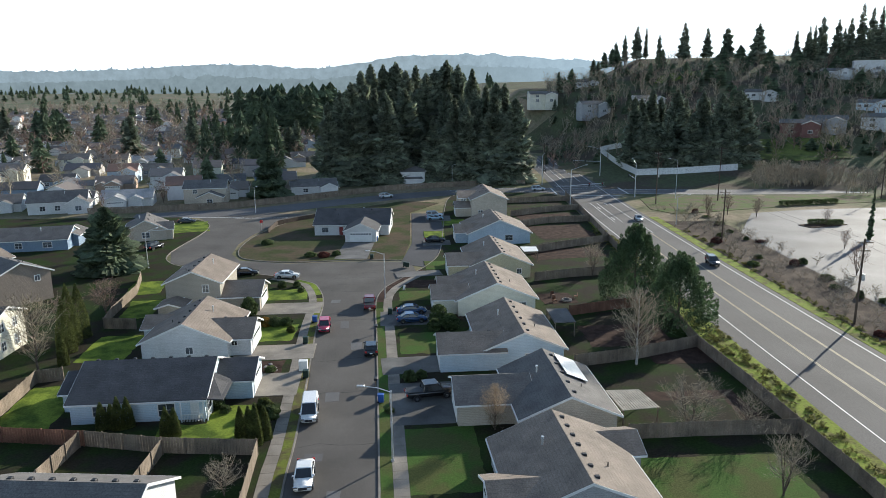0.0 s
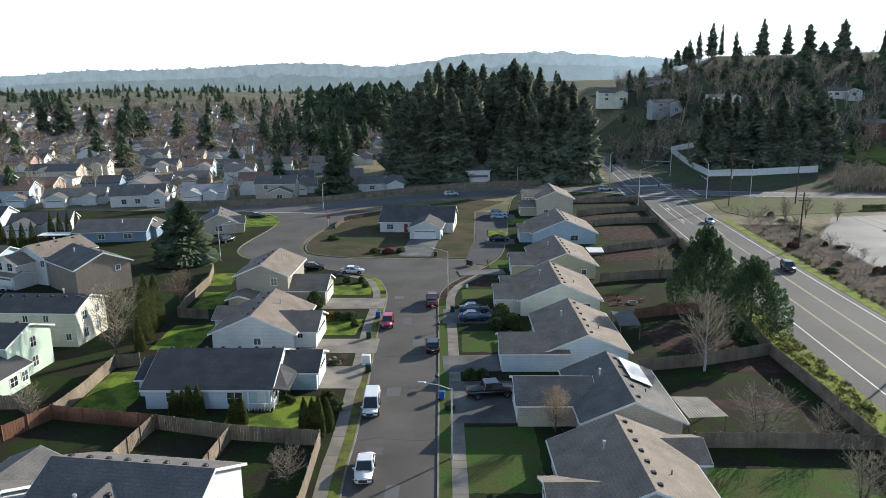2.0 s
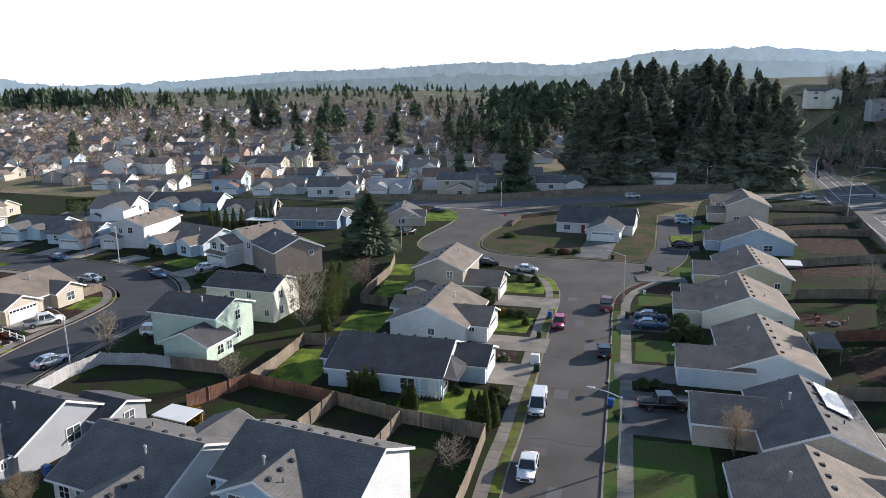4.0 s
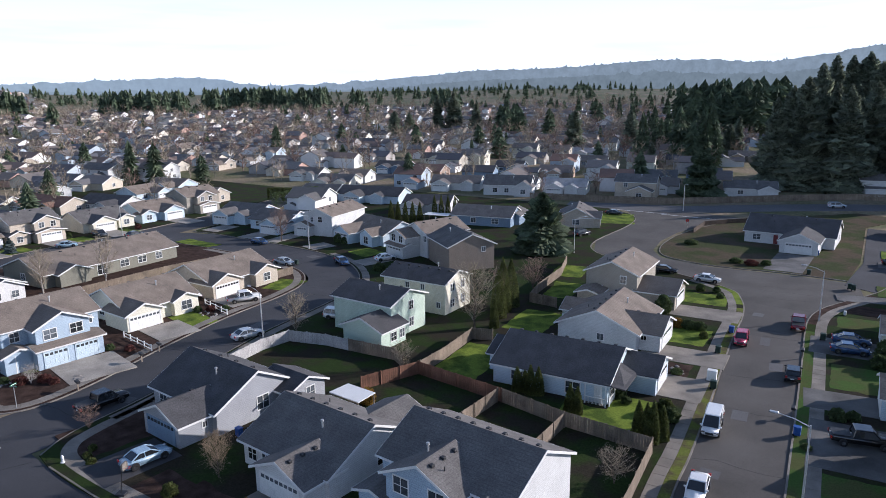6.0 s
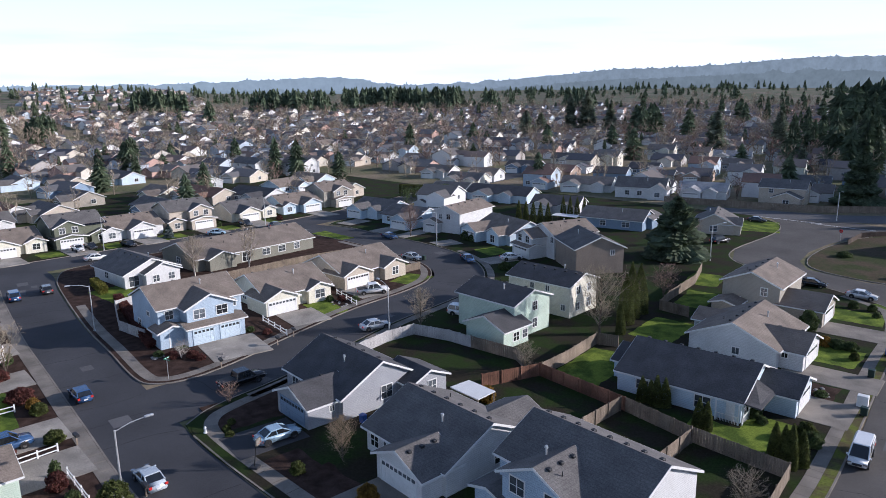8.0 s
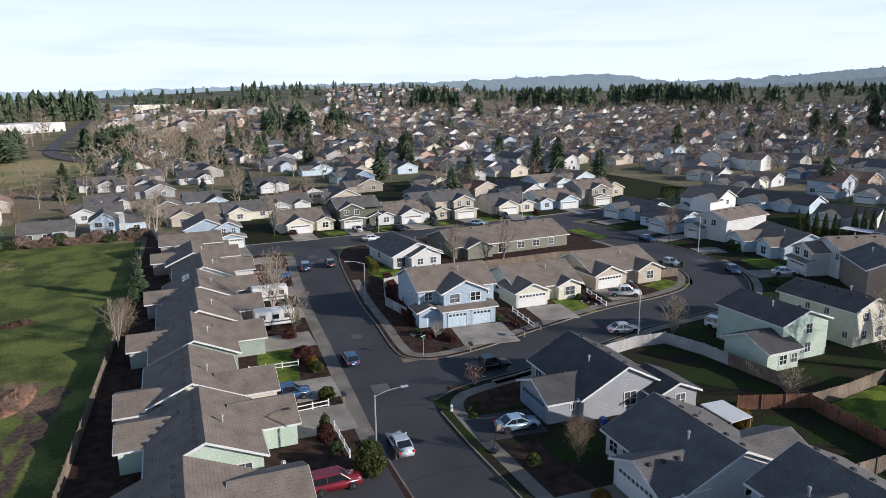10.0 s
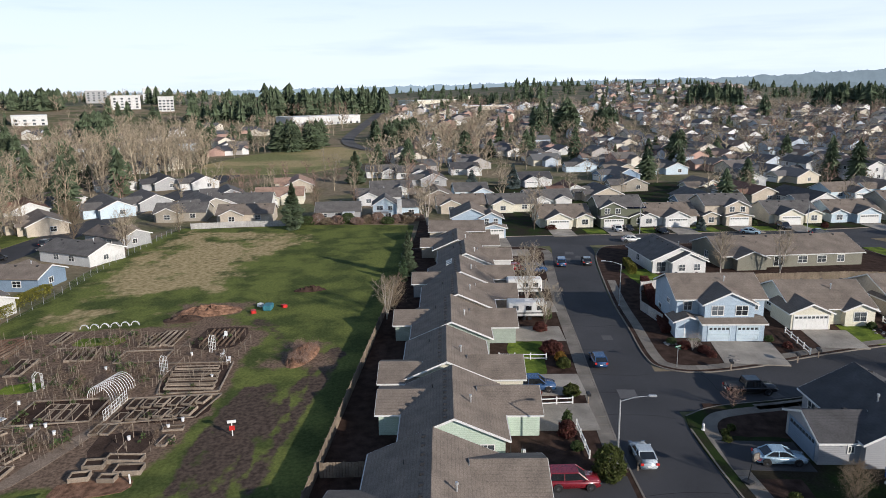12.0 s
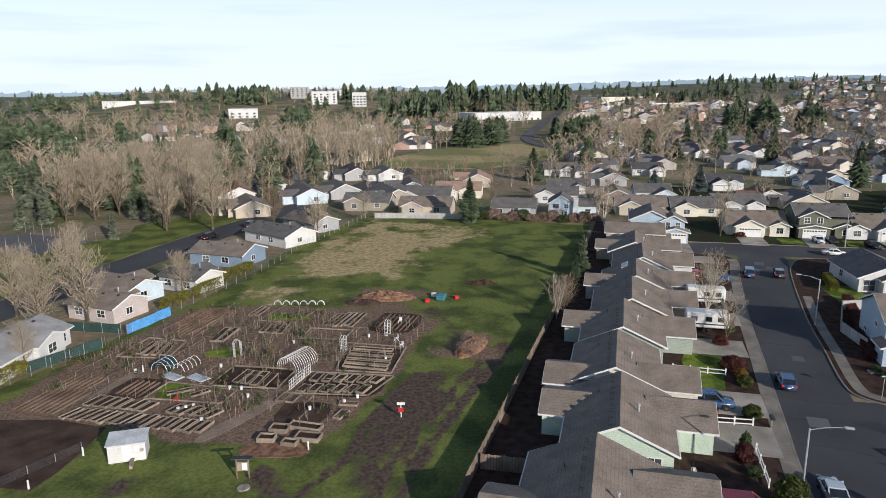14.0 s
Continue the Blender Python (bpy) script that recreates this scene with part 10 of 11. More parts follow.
ob = thing("lattice_panel", "white lattice panel standing beside a plot", "trellis", pose(-72.0, -34.8, 0.08, 0, 0, 176))
for k in range(3):
    part("panel", lattice([-0.85, -0.8, -0.3, -0.25, 0.25, 0.3, 0.8, 0.85], [0, 0.05, 0.4, 0.45, 0.8, 0.85, 1.2, 1.25], {(i, j) for i in (1, 3, 5) for j in (1, 3, 5)}, -0.02, 0.02), M_TRIM, ob).location = (k * 1.9, 0, 0)
ob = thing("tarp_screen", "bright blue tarp stretched along a fence", "tarp")
bm = bmesh.new()
line = [(-84.6, -66.7), (-86.8, -66.5), (-89, -66.0), (-91.2, -66.0), (-93.6, -65.5)]
ribbon(bm, line, -0.03, 0.03, 0.1, 1.6)
part("sheet", bm, M_BLUE_TARP, ob)
for x, y in line:
    part("post", tubes(((x, y - 0.1, 0), (x, y - 0.1, 1.7), 0.05, 0.05), n=5), M_PLANK, ob)


def mound(name, label, x, y, rx, ry, h, material, seed, rot=0.0, rough=0.25):
    g = np.random.RandomState(seed)
    bm = bmesh.new()
    n, rings = 22, 8
    rows = []
    for k in range(rings + 1):
        t = k / rings
        rows.append([bm.verts.new((rx * t * math.cos(6.2832 * i / n), ry * t * math.sin(6.2832 * i / n), h * (1 - t * t) ** 0.8 * (1 + rough * g.randn()) * (1 if t < 1 else 0) + (0.02 if t < 1 else -0.05))) for i in range(n)])
    for k in range(rings):
        for i in range(n):
            j = (i + 1) % n
            if k == 0:
                bm.faces.new((rows[0][i], rows[1][i], rows[1][j]))
            else:
                bm.faces.new((rows[k][i], rows[k + 1][i], rows[k + 1][j], rows[k][j]))
    single(name, bm, material, label, "mound", pose(x, y, 0.06, 0, 0, rot))


mound("chip_mound", "russet mound of wood chips and prunings", -89.4, -16.2, 4.6, 1.9, 1.0, M_CHIPS, 3, -12, 0.22)
mound("earth_mound", "long dark mound of earth and leaves", -110.0, -34.6, 2.8, 5.4, 0.8, M_CHIPS, 4, 8)
mound("compost_mound", "dark compost heap in the field", -106.0, -37.6, 1.8, 3.2, 0.5, M_SOIL, 5, 8)
brush = [placed(BRUSH[i % 6], -89.4 + rk.uniform(-3.6, 3.6), -16.2 + rk.uniform(-1.4, 1.4), 0.3, rk.random() * 6, 0.5) for i in range(70)]
single("brush", tri_mesh("brush", *merged(brush), M_TWIG_RED), None, "russet brushwood heaped on the pile", "brushwood", kind="stuff")
for i, (x, y, w, d, h, m, lb) in enumerate(((-110.6, -25.2, 2.2, 1.5, 0.9, mat("teal tarp", (0.05, 0.18, 0.22), 0.5), "teal tarp over stacked garden goods"), (-108.8, -27.2, 1.0, 0.8, 0.5, M_RED, "red crate beside a tarp"), (-111.6, -22.8, 0.9, 0.8, 0.5, M_RED, "red crate at the edge of the field"), (-112.2, -26.8, 0.8, 0.8, 0.6, M_WHITE_PLASTIC, "white tub beside a tarp"))):
    single("tarp" if i == 0 else "crate", boxes((-w / 2, w / 2, -d / 2, d / 2, 0, h), bevel=0.18 if i == 0 else 0.05), m, lb, "garden clutter", pose(x, y, 0.06, 0, 0, 20 * i))
mound("branch_mound", "low pile of old branches in the field", -121.5, -20.0, 1.2, 3.0, 0.5, M_BARK, 8, 10, 0.4)
for hx, hy, hl, hr in ((-65.5, -69.4, 6.5, -8), (-98.6, -66.9, 5.6, -8), (-107.4, -66.0, 9.0, 3), (-118, -66.2, 8.4, -8)):
    shrub("clipped yellow-green hedge beyond the fence", hx, hy - 1.0, hl, 1.9, 3, M_HEDGE_GOLD, "box", 1.5, hr, z=0.0, name="hedge", category="hedge")


def plot_fence(x, y, w, d, rot):
    """Low posts and rails round one plot."""
    ob = thing("plot_fence", "low grey stake fence round a garden plot", "fence", pose(x, y, 0.07, 0, 0, rot), "fences of the garden plots")
    h = rk.uniform(0.8, 1.3)
    for u, v in ((-1, -1), (0, -1), (1, -1), (1, 1), (0, 1), (-1, 1)):
        part("post", shared(("plot_post", round(h, 1)), lambda: tubes(((0, 0, 0), (0, 0, h), 0.04, 0.035), n=5), M_PLANK), M_PLANK, ob).location = (u * w / 2, v * d / 2, 0)
    for v in (-1, 1):
        part("rail", tubes(((-w / 2, v * d / 2, h * 0.9), (w / 2, v * d / 2, h * 0.9), 0.025, 0.025), n=4), M_PLANK, ob)


for x, y, w, d in ((-83, -29, 7.6, 5), (-92, -27, 6, 5), (-90, -36, 8, 6), (-96, -46, 7, 6), (-88, -47, 6, 5), (-80, -56, 7, 5), (-88, -58, 7, 5), (-72, -60, 6, 5)):
    plot_fence(x, y, w, d, BED_DIR + rk.uniform(-5, 5))
# worked rows in the open plots
rows = bmesh.new()
for cx, cy, nn, ln in ((-94, -60, 9, 7), (-88.5, -59, 7, 5), (-63, -61, 8, 6), (-68, -61.5, 7, 4), (-97.5, -29.5, 7, 7), (-68, -53.4, 5, 4)):
    for i in range(nn):
        o = (i - nn / 2) * 0.75
        ax, ay = cx - s_ * o, cy + c * o
        tube(rows, (ax - c * ln / 2, ay - s_ * ln / 2, 0.05), (ax + c * ln / 2, ay + s_ * ln / 2, 0.05), 0.2, 0.2, 6)
single("soil_ridges", rows, M_GARDEN_SOIL, "low ridges of dug soil in the plots", "soil", kind="stuff")

for i in range(9):
    shrub("dark red-brown hedge along a corner sidewalk", -96.5 - i * 3.1, 36.0 + i * 0.62, 3.2, 1.0, 1 + i % 3, M_SHRUB_RED, "box", 1.3, -11, name="hedge", category="hedge", group="hedge along the corner sidewalk")
for i in range(4):
    shrub("tall dark evergreen hedge beside a far street", -174 + i * 4.4, 154.5 + i * 2.6, 4.8, 4.2, 1 + i % 3, M_HEDGE, "box", 2.2, 31, name="hedge", category="hedge", group="tall hedge beside the far street")
for i in range(3):
    shrub("clipped yellow-green hedge on a street corner", -134.5 + i * 2.6, 41.6 - i * 0.3, 2.7, 1.4, 2 + i, M_HEDGE_GOLD, "box", 1.3, -8, name="hedge", category="hedge", group="clipped hedge on the corner")
for i in range(13):
    x, y = -186.4 + 0.6 * math.sin(i * 2.3) - (i == 12) * 4, -33 + i * 2.7
    shrub("brown bramble thicket along the head of the field", x, y, 4.4, 1.7 + 0.5 * (i % 3), 1 + i % 3, (M_TWIG_RED, M_SHRUB, M_TWIG_RED, M_TWIG_TAN)[i % 4], z=0.0, name="bramble", group="brambles along the field")

# ---- gardens and street clutter ----
def arbor(label, x, y, h, w, seed=1):
    shrub(label, x, y, w, h, seed, M_HEDGE, "cone", name="arborvitae", category="shrub")


for i, (x, y, h) in enumerate(((-36.8, 68.0, 2.9), (-35.9, 68.3, 2.6), (-35.0, 68.0, 3.5), (-34.2, 68.4, 3.3), (-29.2, 66.2, 3.2), (-28.4, 66.4, 3.0), (-21.4, 66.0, 3.3), (-20.4, 65.6, 3.5), (-19.4, 64.6, 4.3), (-18.8, 65.6, 3.6), (-19.8, 64.8, 3.4))):
    arbor("dark green cone-shaped arborvitae", x, y, h, 1.3, 1 + i % 3)
for i in range(5):
    arbor("tall columnar arborvitae in a row", -119.6 + i * 2.1, 147.2 + i * 0.5, 5.4, 1.6, 4)
for i in range(4):
    arbor("tall columnar arborvitae behind houses", -112.6 + i * 1.9, 158 + i * 0.6, 6.0, 1.6, 5)
for i, (x, y, h) in enumerate(((-53.4, 93.5, 8.6), (-52.6, 90.6, 7.4), (-53.6, 96.5, 7.8), (-50.6, 86.0, 4.5))):
    arbor("tall dark cypress behind a fence", x, y, h, 2.6 if h > 5 else 1.4, 6 + i % 2)
shrub("long dark clipped hedge behind houses", -163.6, 154, 19, 4.6, 9, M_SHRUB, "box", 3.0, 92, z=0.0, name="hedge", category="hedge")
for x, y, w, h, m, lb in (
    (-20.4, 71.8, 2.0, 1.5, M_HEDGE, "olive rounded shrub beside the path"), (-19.4, 70.4, 2.0, 1.3, M_SHRUB, "rounded shrub beside the path"), (-26.3, 73.0, 2.2, 1.5, M_SHRUB, "rounded evergreen shrub beside a porch"), (-24.8, 71.8, 1.2, 0.7, M_SHRUB, "low green shrub on a lawn"),
    (-31.6, 106.6, 2.6, 2.8, M_SHRUB, "large dark shrub at a garage corner"), (-26.2, 101.4, 2.2, 1.2, M_SHRUB, "clipped shrub in a front garden"), (-24.6, 101.6, 2.0, 1.1, M_SHRUB, "clipped shrub in a front garden"), (-27.8, 101.2, 2.0, 1.2, M_SHRUB_GOLD, "bronze clipped shrub in a front garden"), (-29.0, 98.4, 1.6, 1.4, M_SHRUB, "dark shrub beside a garage"), (-23.2, 98.2, 1.2, 0.9, M_HEDGE, "small golden shrub by the path"),
    (-26.0, 84.8, 1.8, 0.8, M_SHRUB, "low shrub in a stone bed"), (-22.6, 83.4, 1.4, 0.6, M_SHRUB, "low shrub in a stone bed"), (-30.0, 122.4, 1.5, 1.2, M_SHRUB, "round shrub beside the bend"), (-27.4, 122.8, 1.3, 1.0, M_SHRUB, "round shrub beside the bend"), (-33.4, 122.8, 1.4, 1.0, M_SHRUB, "round shrub beside the bend"), (-26.0, 119.5, 1.1, 0.8, M_SHRUB, "small round shrub on a lawn"),
    (-1.2, 102.6, 3.0, 2.6, M_SHRUB, "large dark shrub beside parked cars"), (0.6, 99.4, 2.6, 2.2, M_SHRUB, "dark shrub beside a pale house"), (-1.8, 99.0, 2.0, 1.6, M_SHRUB, "dark shrub beside a driveway"), (-4.6, 80.2, 1.8, 1.2, M_SHRUB, "dark shrub at a drive edge"), (-3.2, 81.0, 1.5, 0.9, M_SHRUB, "low dark shrub at a drive edge"),) + ((-6.4, 71.5, 1.0, 0.5, M_SHRUB, "low dark shrub at the kerb"),
    (-89.2, 36.1, 1.8, 0.8, M_SHRUB_RED, "low reddish shrub in a bark bed"), (-87.4, 38.2, 1.7, 0.8, M_SHRUB_RED, "low reddish shrub in a bark bed"), (-85.8, 38.5, 1.3, 0.7, M_SHRUB_RED, "low reddish shrub in a bark bed"), (-91.0, 35.0, 1.4, 0.7, M_SHRUB, "low shrub in a bark bed"), (-91.0, 48.9, 1.2, 0.7, M_SHRUB, "round shrub beside a driveway"), (-88.4, 50.2, 1.3, 0.7, M_SHRUB_RED, "reddish shrub beside a driveway"), (-93.8, 67.8, 1.4, 0.9, M_SHRUB_RED, "dark shrub beside garden stones"), (-95.2, 66.4, 1.3, 0.9, M_SHRUB, "dark shrub beside garden stones"), (-92.0, 69.4, 1.4, 0.8, M_SHRUB, "dark shrub beside garden stones"), (-97.2, 67.4, 1.3, 0.9, M_SHRUB, "dark shrub beside a garage"),
    (-64.6, 31.1, 0.8, 0.5, M_HEDGE, "small golden shrub in a bed"), (-63.2, 30.7, 0.9, 0.5, M_HEDGE, "small golden shrub in a bed"), (-65.6, 32.2, 0.8, 0.5, M_HEDGE, "small golden shrub in a bed"), (-51.9, 31.6, 1.4, 1.1, M_HEDGE, "yellow-green shrub before a house"), (-43.6, 33.4, 2.0, 1.4, M_SHRUB_GOLD, "bronze shrub before a garage"), (-49.4, 55.6, 1.8, 1.8, M_SHRUB_GOLD, "orange shrub beside a red fence"), (-113.0, 128.0 - 9, 2.4, 1.8, M_SHRUB, "dark shrub before a window"), (-110.6, 118.6, 2.0, 1.5, M_SHRUB, "dark shrub before a window"), (-87.4, 103.4, 2.6, 1.4, M_SHRUB, "dark shrub on the bend"), (-175.0, 72.6, 1.6, 1.0, M_SHRUB, "round shrub before a house"),) + ((-107.1, 16.2, 2.6, 1.9, M_SHRUB_RED, "russet shrub beside a trailer"), (-103.0, 19.6, 1.6, 1.4, M_SHRUB, "green shrub at the pavement"), (-97.4, 17.6, 2.0, 1.2, M_SHRUB_RED, "russet shrub at the pavement"), (-88.6, 17.6, 3.2, 1.5, M_SHRUB_RED, "spreading russet shrub on a lawn"), (-85.6, 18.2, 1.5, 1.1, M_SHRUB_GOLD, "golden shrub at the pavement"), (-83.4, 18.2, 1.8, 1.2, M_HEDGE, "yellow-green shrub at the pavement"), (-75.0, 17.4, 2.0, 1.2, M_HEDGE, "yellow-green shrub at the kerb"), (-74.8, 13.0, 1.6, 1.0, M_SHRUB_RED, "red shrub beside a rail fence"), (-65.2, 14.8, 1.8, 1.6, M_SHRUB_RED, "red shrub beside a rail fence"), (-66.2, 15.0, 1.1, 2.2, M_SHRUB, "small cone-shaped conifer beside a rail fence"), (-57.2, 17.0, 3.0, 3.0, M_HEDGE, "large golden-green shrub at the corner"), (-62.4, 15.2, 1.2, 0.8, M_SHRUB, "low shrub beside a rail fence"),
    (-176.6, 44.4, 1.8, 1.2, M_SHRUB, "green shrub beside a garage"), (-173.5, 33.5, 3.0, 1.2, M_SHRUB_RED, "russet shrub before a house"), (-174.4, 86.8, 1.5, 1.2, M_SHRUB, "dark shrub between two houses"), (-170.2, 103, 1.8, 1.2, M_SHRUB_RED, "russet shrub before a house"), (-42.0, 160, 3.0, 1.0, M_SHRUB, "low shrub on the corner lot"), (-26.5, 146.5, 2.6, 1.0, M_SHRUB_RED, "low brown shrub on the corner lot"), (-29.5, 147, 2.4, 0.9, M_SHRUB, "low shrub on the corner lot"), (-24, 148, 2.0, 0.9, M_SHRUB, "low shrub beside a driveway")):
    shrub(lb, x, y, w, h, 1 + int(abs(x * 3)) % 3, m)
# shrubs on the bank above the highway and in the lot
for i in range(20):
    y = rk.uniform(70, 205)
    x = 62 + rk.random() * 12
    shrub("dark low shrub on the highway bank", x, y, rk.choice((1.2, 1.8, 2.6)), rk.choice((0.5, 0.8, 1.2)), 1 + i % 3, M_SHRUB if i % 3 else M_SHRUB_RED, z=0.05, group="shrubs on the bank")
SCRUB = [merged(winter_tree(400 + i, 3.0, 1.5, 4, 16, 4, 3, 0.016, 0.05, 0.4, 0.9, sides=3)) for i in range(7)]
scrub = [placed(SCRUB[i % 7], 61.8 + 13 * rk.random(), 60 + 148 * rk.random(), 0.05, rk.random() * 6, rk.uniform(0.3, 1.0)) for i in range(260)]
single("scrub", tri_mesh("scrub", *merged(scrub), M_TWIG), None, "brown leafless scrub on the highway bank", "scrub", kind="stuff")
for x, y, h in ((80, 195, 6.5), (86, 190, 6.0), (76, 200, 5.5), (99, 178, 5.0), (78, 128, 7.0), (88, 150, 5), (112, 160, 8), (72, 188, 5.5)):
    bare_tree("bare ornamental tree beside the parking lot", x, y, h, 60 + int(h) % 3, "wide", M_TWIG_RED, group="trees of the parking lot")
for x, y in ((104, 210), (109, 211), (114, 212), (119, 213), (97, 179), (101, 178)):
    shrub("clipped dark hedge beside the lot", x, y, 4.0, 1.3, 2, M_SHRUB, "box", 1.8, 10, z=0.05, name="hedge", category="hedge")
conifer("ivy-clad trunk beside the parking lot", 99.2, 159.7, 13, 1.2, 4, 500, M_CEDAR, base=0.02)


def wheelie_bin(x, y, rot, material, word):
    ob = thing("wheelie_bin", word + " plastic wheeled bin at the kerb", "bin", pose(x, y, 0.15, 0, 0, rot), "wheeled bins")
    part("body", shared(("bin", material.name), lambda: boxes((-0.29, 0.29, -0.34, 0.34, 0.08, 0.95), bevel=0.05), material), material, ob)
    part("lid", shared(("bin_lid", material.name), lambda: boxes((-0.32, 0.32, -0.38, 0.38, 0.95, 1.04), bevel=0.03), material), material, ob)
    for u in (-0.26, 0.26):
        part("wheel", shared(("bin_wheel", u), lambda: tubes(((u - 0.04, 0.28, 0.12), (u + 0.04, 0.28, 0.12), 0.12, 0.12), n=10), M_RUBBER), M_RUBBER, ob)


for x, y, m, w in ((-7.6, 74.0, M_BLUE_BIN, "blue"), (-20.4, 102.6, M_BLUE_BIN, "blue"), (-20.0, 93.3, M_GREEN_BIN, "dark green"), (-17.6, 81.2, M_GREEN_BIN, "dark"), (-9.0, 106.3, M_GREEN_BIN, "dark"), (-15.8, 144.2, M_GREEN_BIN, "dark"), (-8.4, 137.2, M_GREEN_BIN, "dark"), (-7.8, 136.6, M_GREEN_BIN, "dark"), (-16.6, 162.4, M_BLUE_BIN, "blue"), (-55.4, 42.2, M_BLUE_BIN, "blue"), (-101.6, 70.6, M_BLUE_BIN, "blue"), (-0.4, 83.2, M_BLUE_BIN, "blue"), (-93.2, 112.4, M_GREEN_BIN, "dark"), (-104.8, 97.6, M_GREEN_BIN, "dark")):
    wheelie_bin(x, y, 90, m, w)


def mailbox(x, y, rot):
    ob = thing("mailbox", "dark mailbox cluster on a post", "mailbox", pose(x, y, 0.15, 0, 0, rot), "mailboxes")
    part("post", shared(("mail_post",), lambda: boxes((-0.07, 0.07, -0.07, 0.07, 0, 1.0)), M_PLANK), M_PLANK, ob)
    part("box", shared(("mail_box",), lambda: boxes((-0.22, 0.22, -0.5, 0.5, 1.0, 1.3), bevel=0.06), M_DARK), M_DARK, ob)


for x, y, r in ((-82.9, 48.6, 80), (-84.4, 52.2, 80), (-81.0, 39.0, 80), (-8.6, 78.2, 5), (-10.4, 97.4, 5), (-58.2, 20.0, 90), (-72.6, 18.8, 90)):
    mailbox(x, y, r)
ob = thing("utility_cabinet", "white utility cabinet beside the pavement", "cabinet", pose(-18.4, 83.6, 0.15, 0, 0, 5))
part("body", boxes((-0.55, 0.55, -0.4, 0.4, 0, 1.35), bevel=0.03), M_TRIM, ob)
part("base", boxes((-0.7, 0.7, -0.55, 0.55, -0.05, 0.06)), M_CONCRETE, ob)
for x, y, h in ((-60.6, 9.6, 1.1), (-7.6, 120.5, 0.7), (-0.6, 108.5, 0.6)):
    single("utility_pedestal", boxes((-0.2, 0.2, -0.2, 0.2, 0, h), bevel=0.04), M_TRIM, "small white utility pedestal", "pedestal", pose(x, y, 0.14), "utility pedestals")
ob = thing("fire_hydrant", "pale fire hydrant on a grass strip", "hydrant", pose(-65.6, 29.2, 0.14))
part("barrel", tubes(((0, 0, 0), (0, 0, 0.1), 0.2, 0.2), ((0, 0, 0.08), (0, 0, 0.62), 0.13, 0.12), ((0, 0, 0.6), (0, 0, 0.78), 0.16, 0.06), n=12), M_TRIM, ob)
part("outlet", tubes(((-0.24, 0, 0.42), (0.24, 0, 0.42), 0.07, 0.07), n=8), M_TRIM, ob)
ob = thing("basketball_hoop", "portable basketball hoop at a driveway", "basketball hoop", pose(-55.4, 29.4, 0.14, 0, 0, -60))
part("base", boxes((-0.4, 0.4, -0.7, 0.2, 0, 0.2), bevel=0.05), M_DARK, ob)
part("pole", tubes(((0, -0.3, 0.1), (0, 0.1, 2.9), 0.05, 0.05)), M_DARK, ob)
part("backboard", boxes((-0.45, 0.45, 0.28, 0.32, 2.5, 3.15), bevel=0.1), M_CONCRETE, ob)
part("ring", tubes(((-0.2, 0.34, 2.7), (-0.2, 0.75, 2.7), 0.015, 0.015), ((-0.2, 0.75, 2.7), (0.2, 0.75, 2.7), 0.015, 0.015), ((0.2, 0.75, 2.7), (0.2, 0.34, 2.7), 0.015, 0.015), n=5), M_RED, ob)


def street_sign(x, y, rot, label, col):
    ob = thing("street_sign", label, "sign", pose(x, y, 0.14, 0, 0, rot))
    part("post", tubes(((0, 0, 0), (0, 0, 2.7), 0.04, 0.04)), M_STEEL, ob)
    for k in (0, 1):
        p = part("name_blade", boxes((-0.45, 0.45, -0.015, 0.015, 0, 0.2)), col, ob)
        p.matrix_local = pose(0, 0, 2.5 + 0.22 * k, 0, 0, 90 * k)
        part("lettering", boxes((-0.36, 0.36, -0.02, 0.02, 0.07, 0.13)), M_WHITE_PLASTIC, p)


street_sign(-82.4, 32.6, 20, "green street-name sign on a corner", mat("sign green", (0.02, 0.12, 0.06), 0.4))
ob = thing("stop_sign", "red stop sign seen from behind the junction", "sign", pose(-47.5, 176, 0.14, 0, 0, 10))
part("post", tubes(((0, 0, 0), (0, 0, 2.6), 0.04, 0.04)), M_STEEL, ob)
part("plate", tubes(((0, -0.03, 2.4), (0, 0.0, 2.4), 0.42, 0.42), n=8), M_RED, ob)
ob = thing("trampoline", "small netted trampoline in a front yard", "trampoline", pose(-59.6, 8.4, 0.14))
part("mat", tubes(((0, 0, 0.6), (0, 0, 0.64), 1.1, 1.1), n=20), M_DARK, ob)
for i in range(6):
    a = 1.0472 * i
    part("pole", tubes(((1.15 * math.cos(a), 1.15 * math.sin(a), 0), (1.25 * math.cos(a), 1.25 * math.sin(a), 1.9), 0.04, 0.03), n=5), M_DARK, ob)
part("pad", tubes(((0, 0, 0.58), (0, 0, 0.66), 1.25, 1.25), n=20), mat("green padding", (0.2, 0.3, 0.05), 0.6), ob).scale = (1, 1, 0.98)


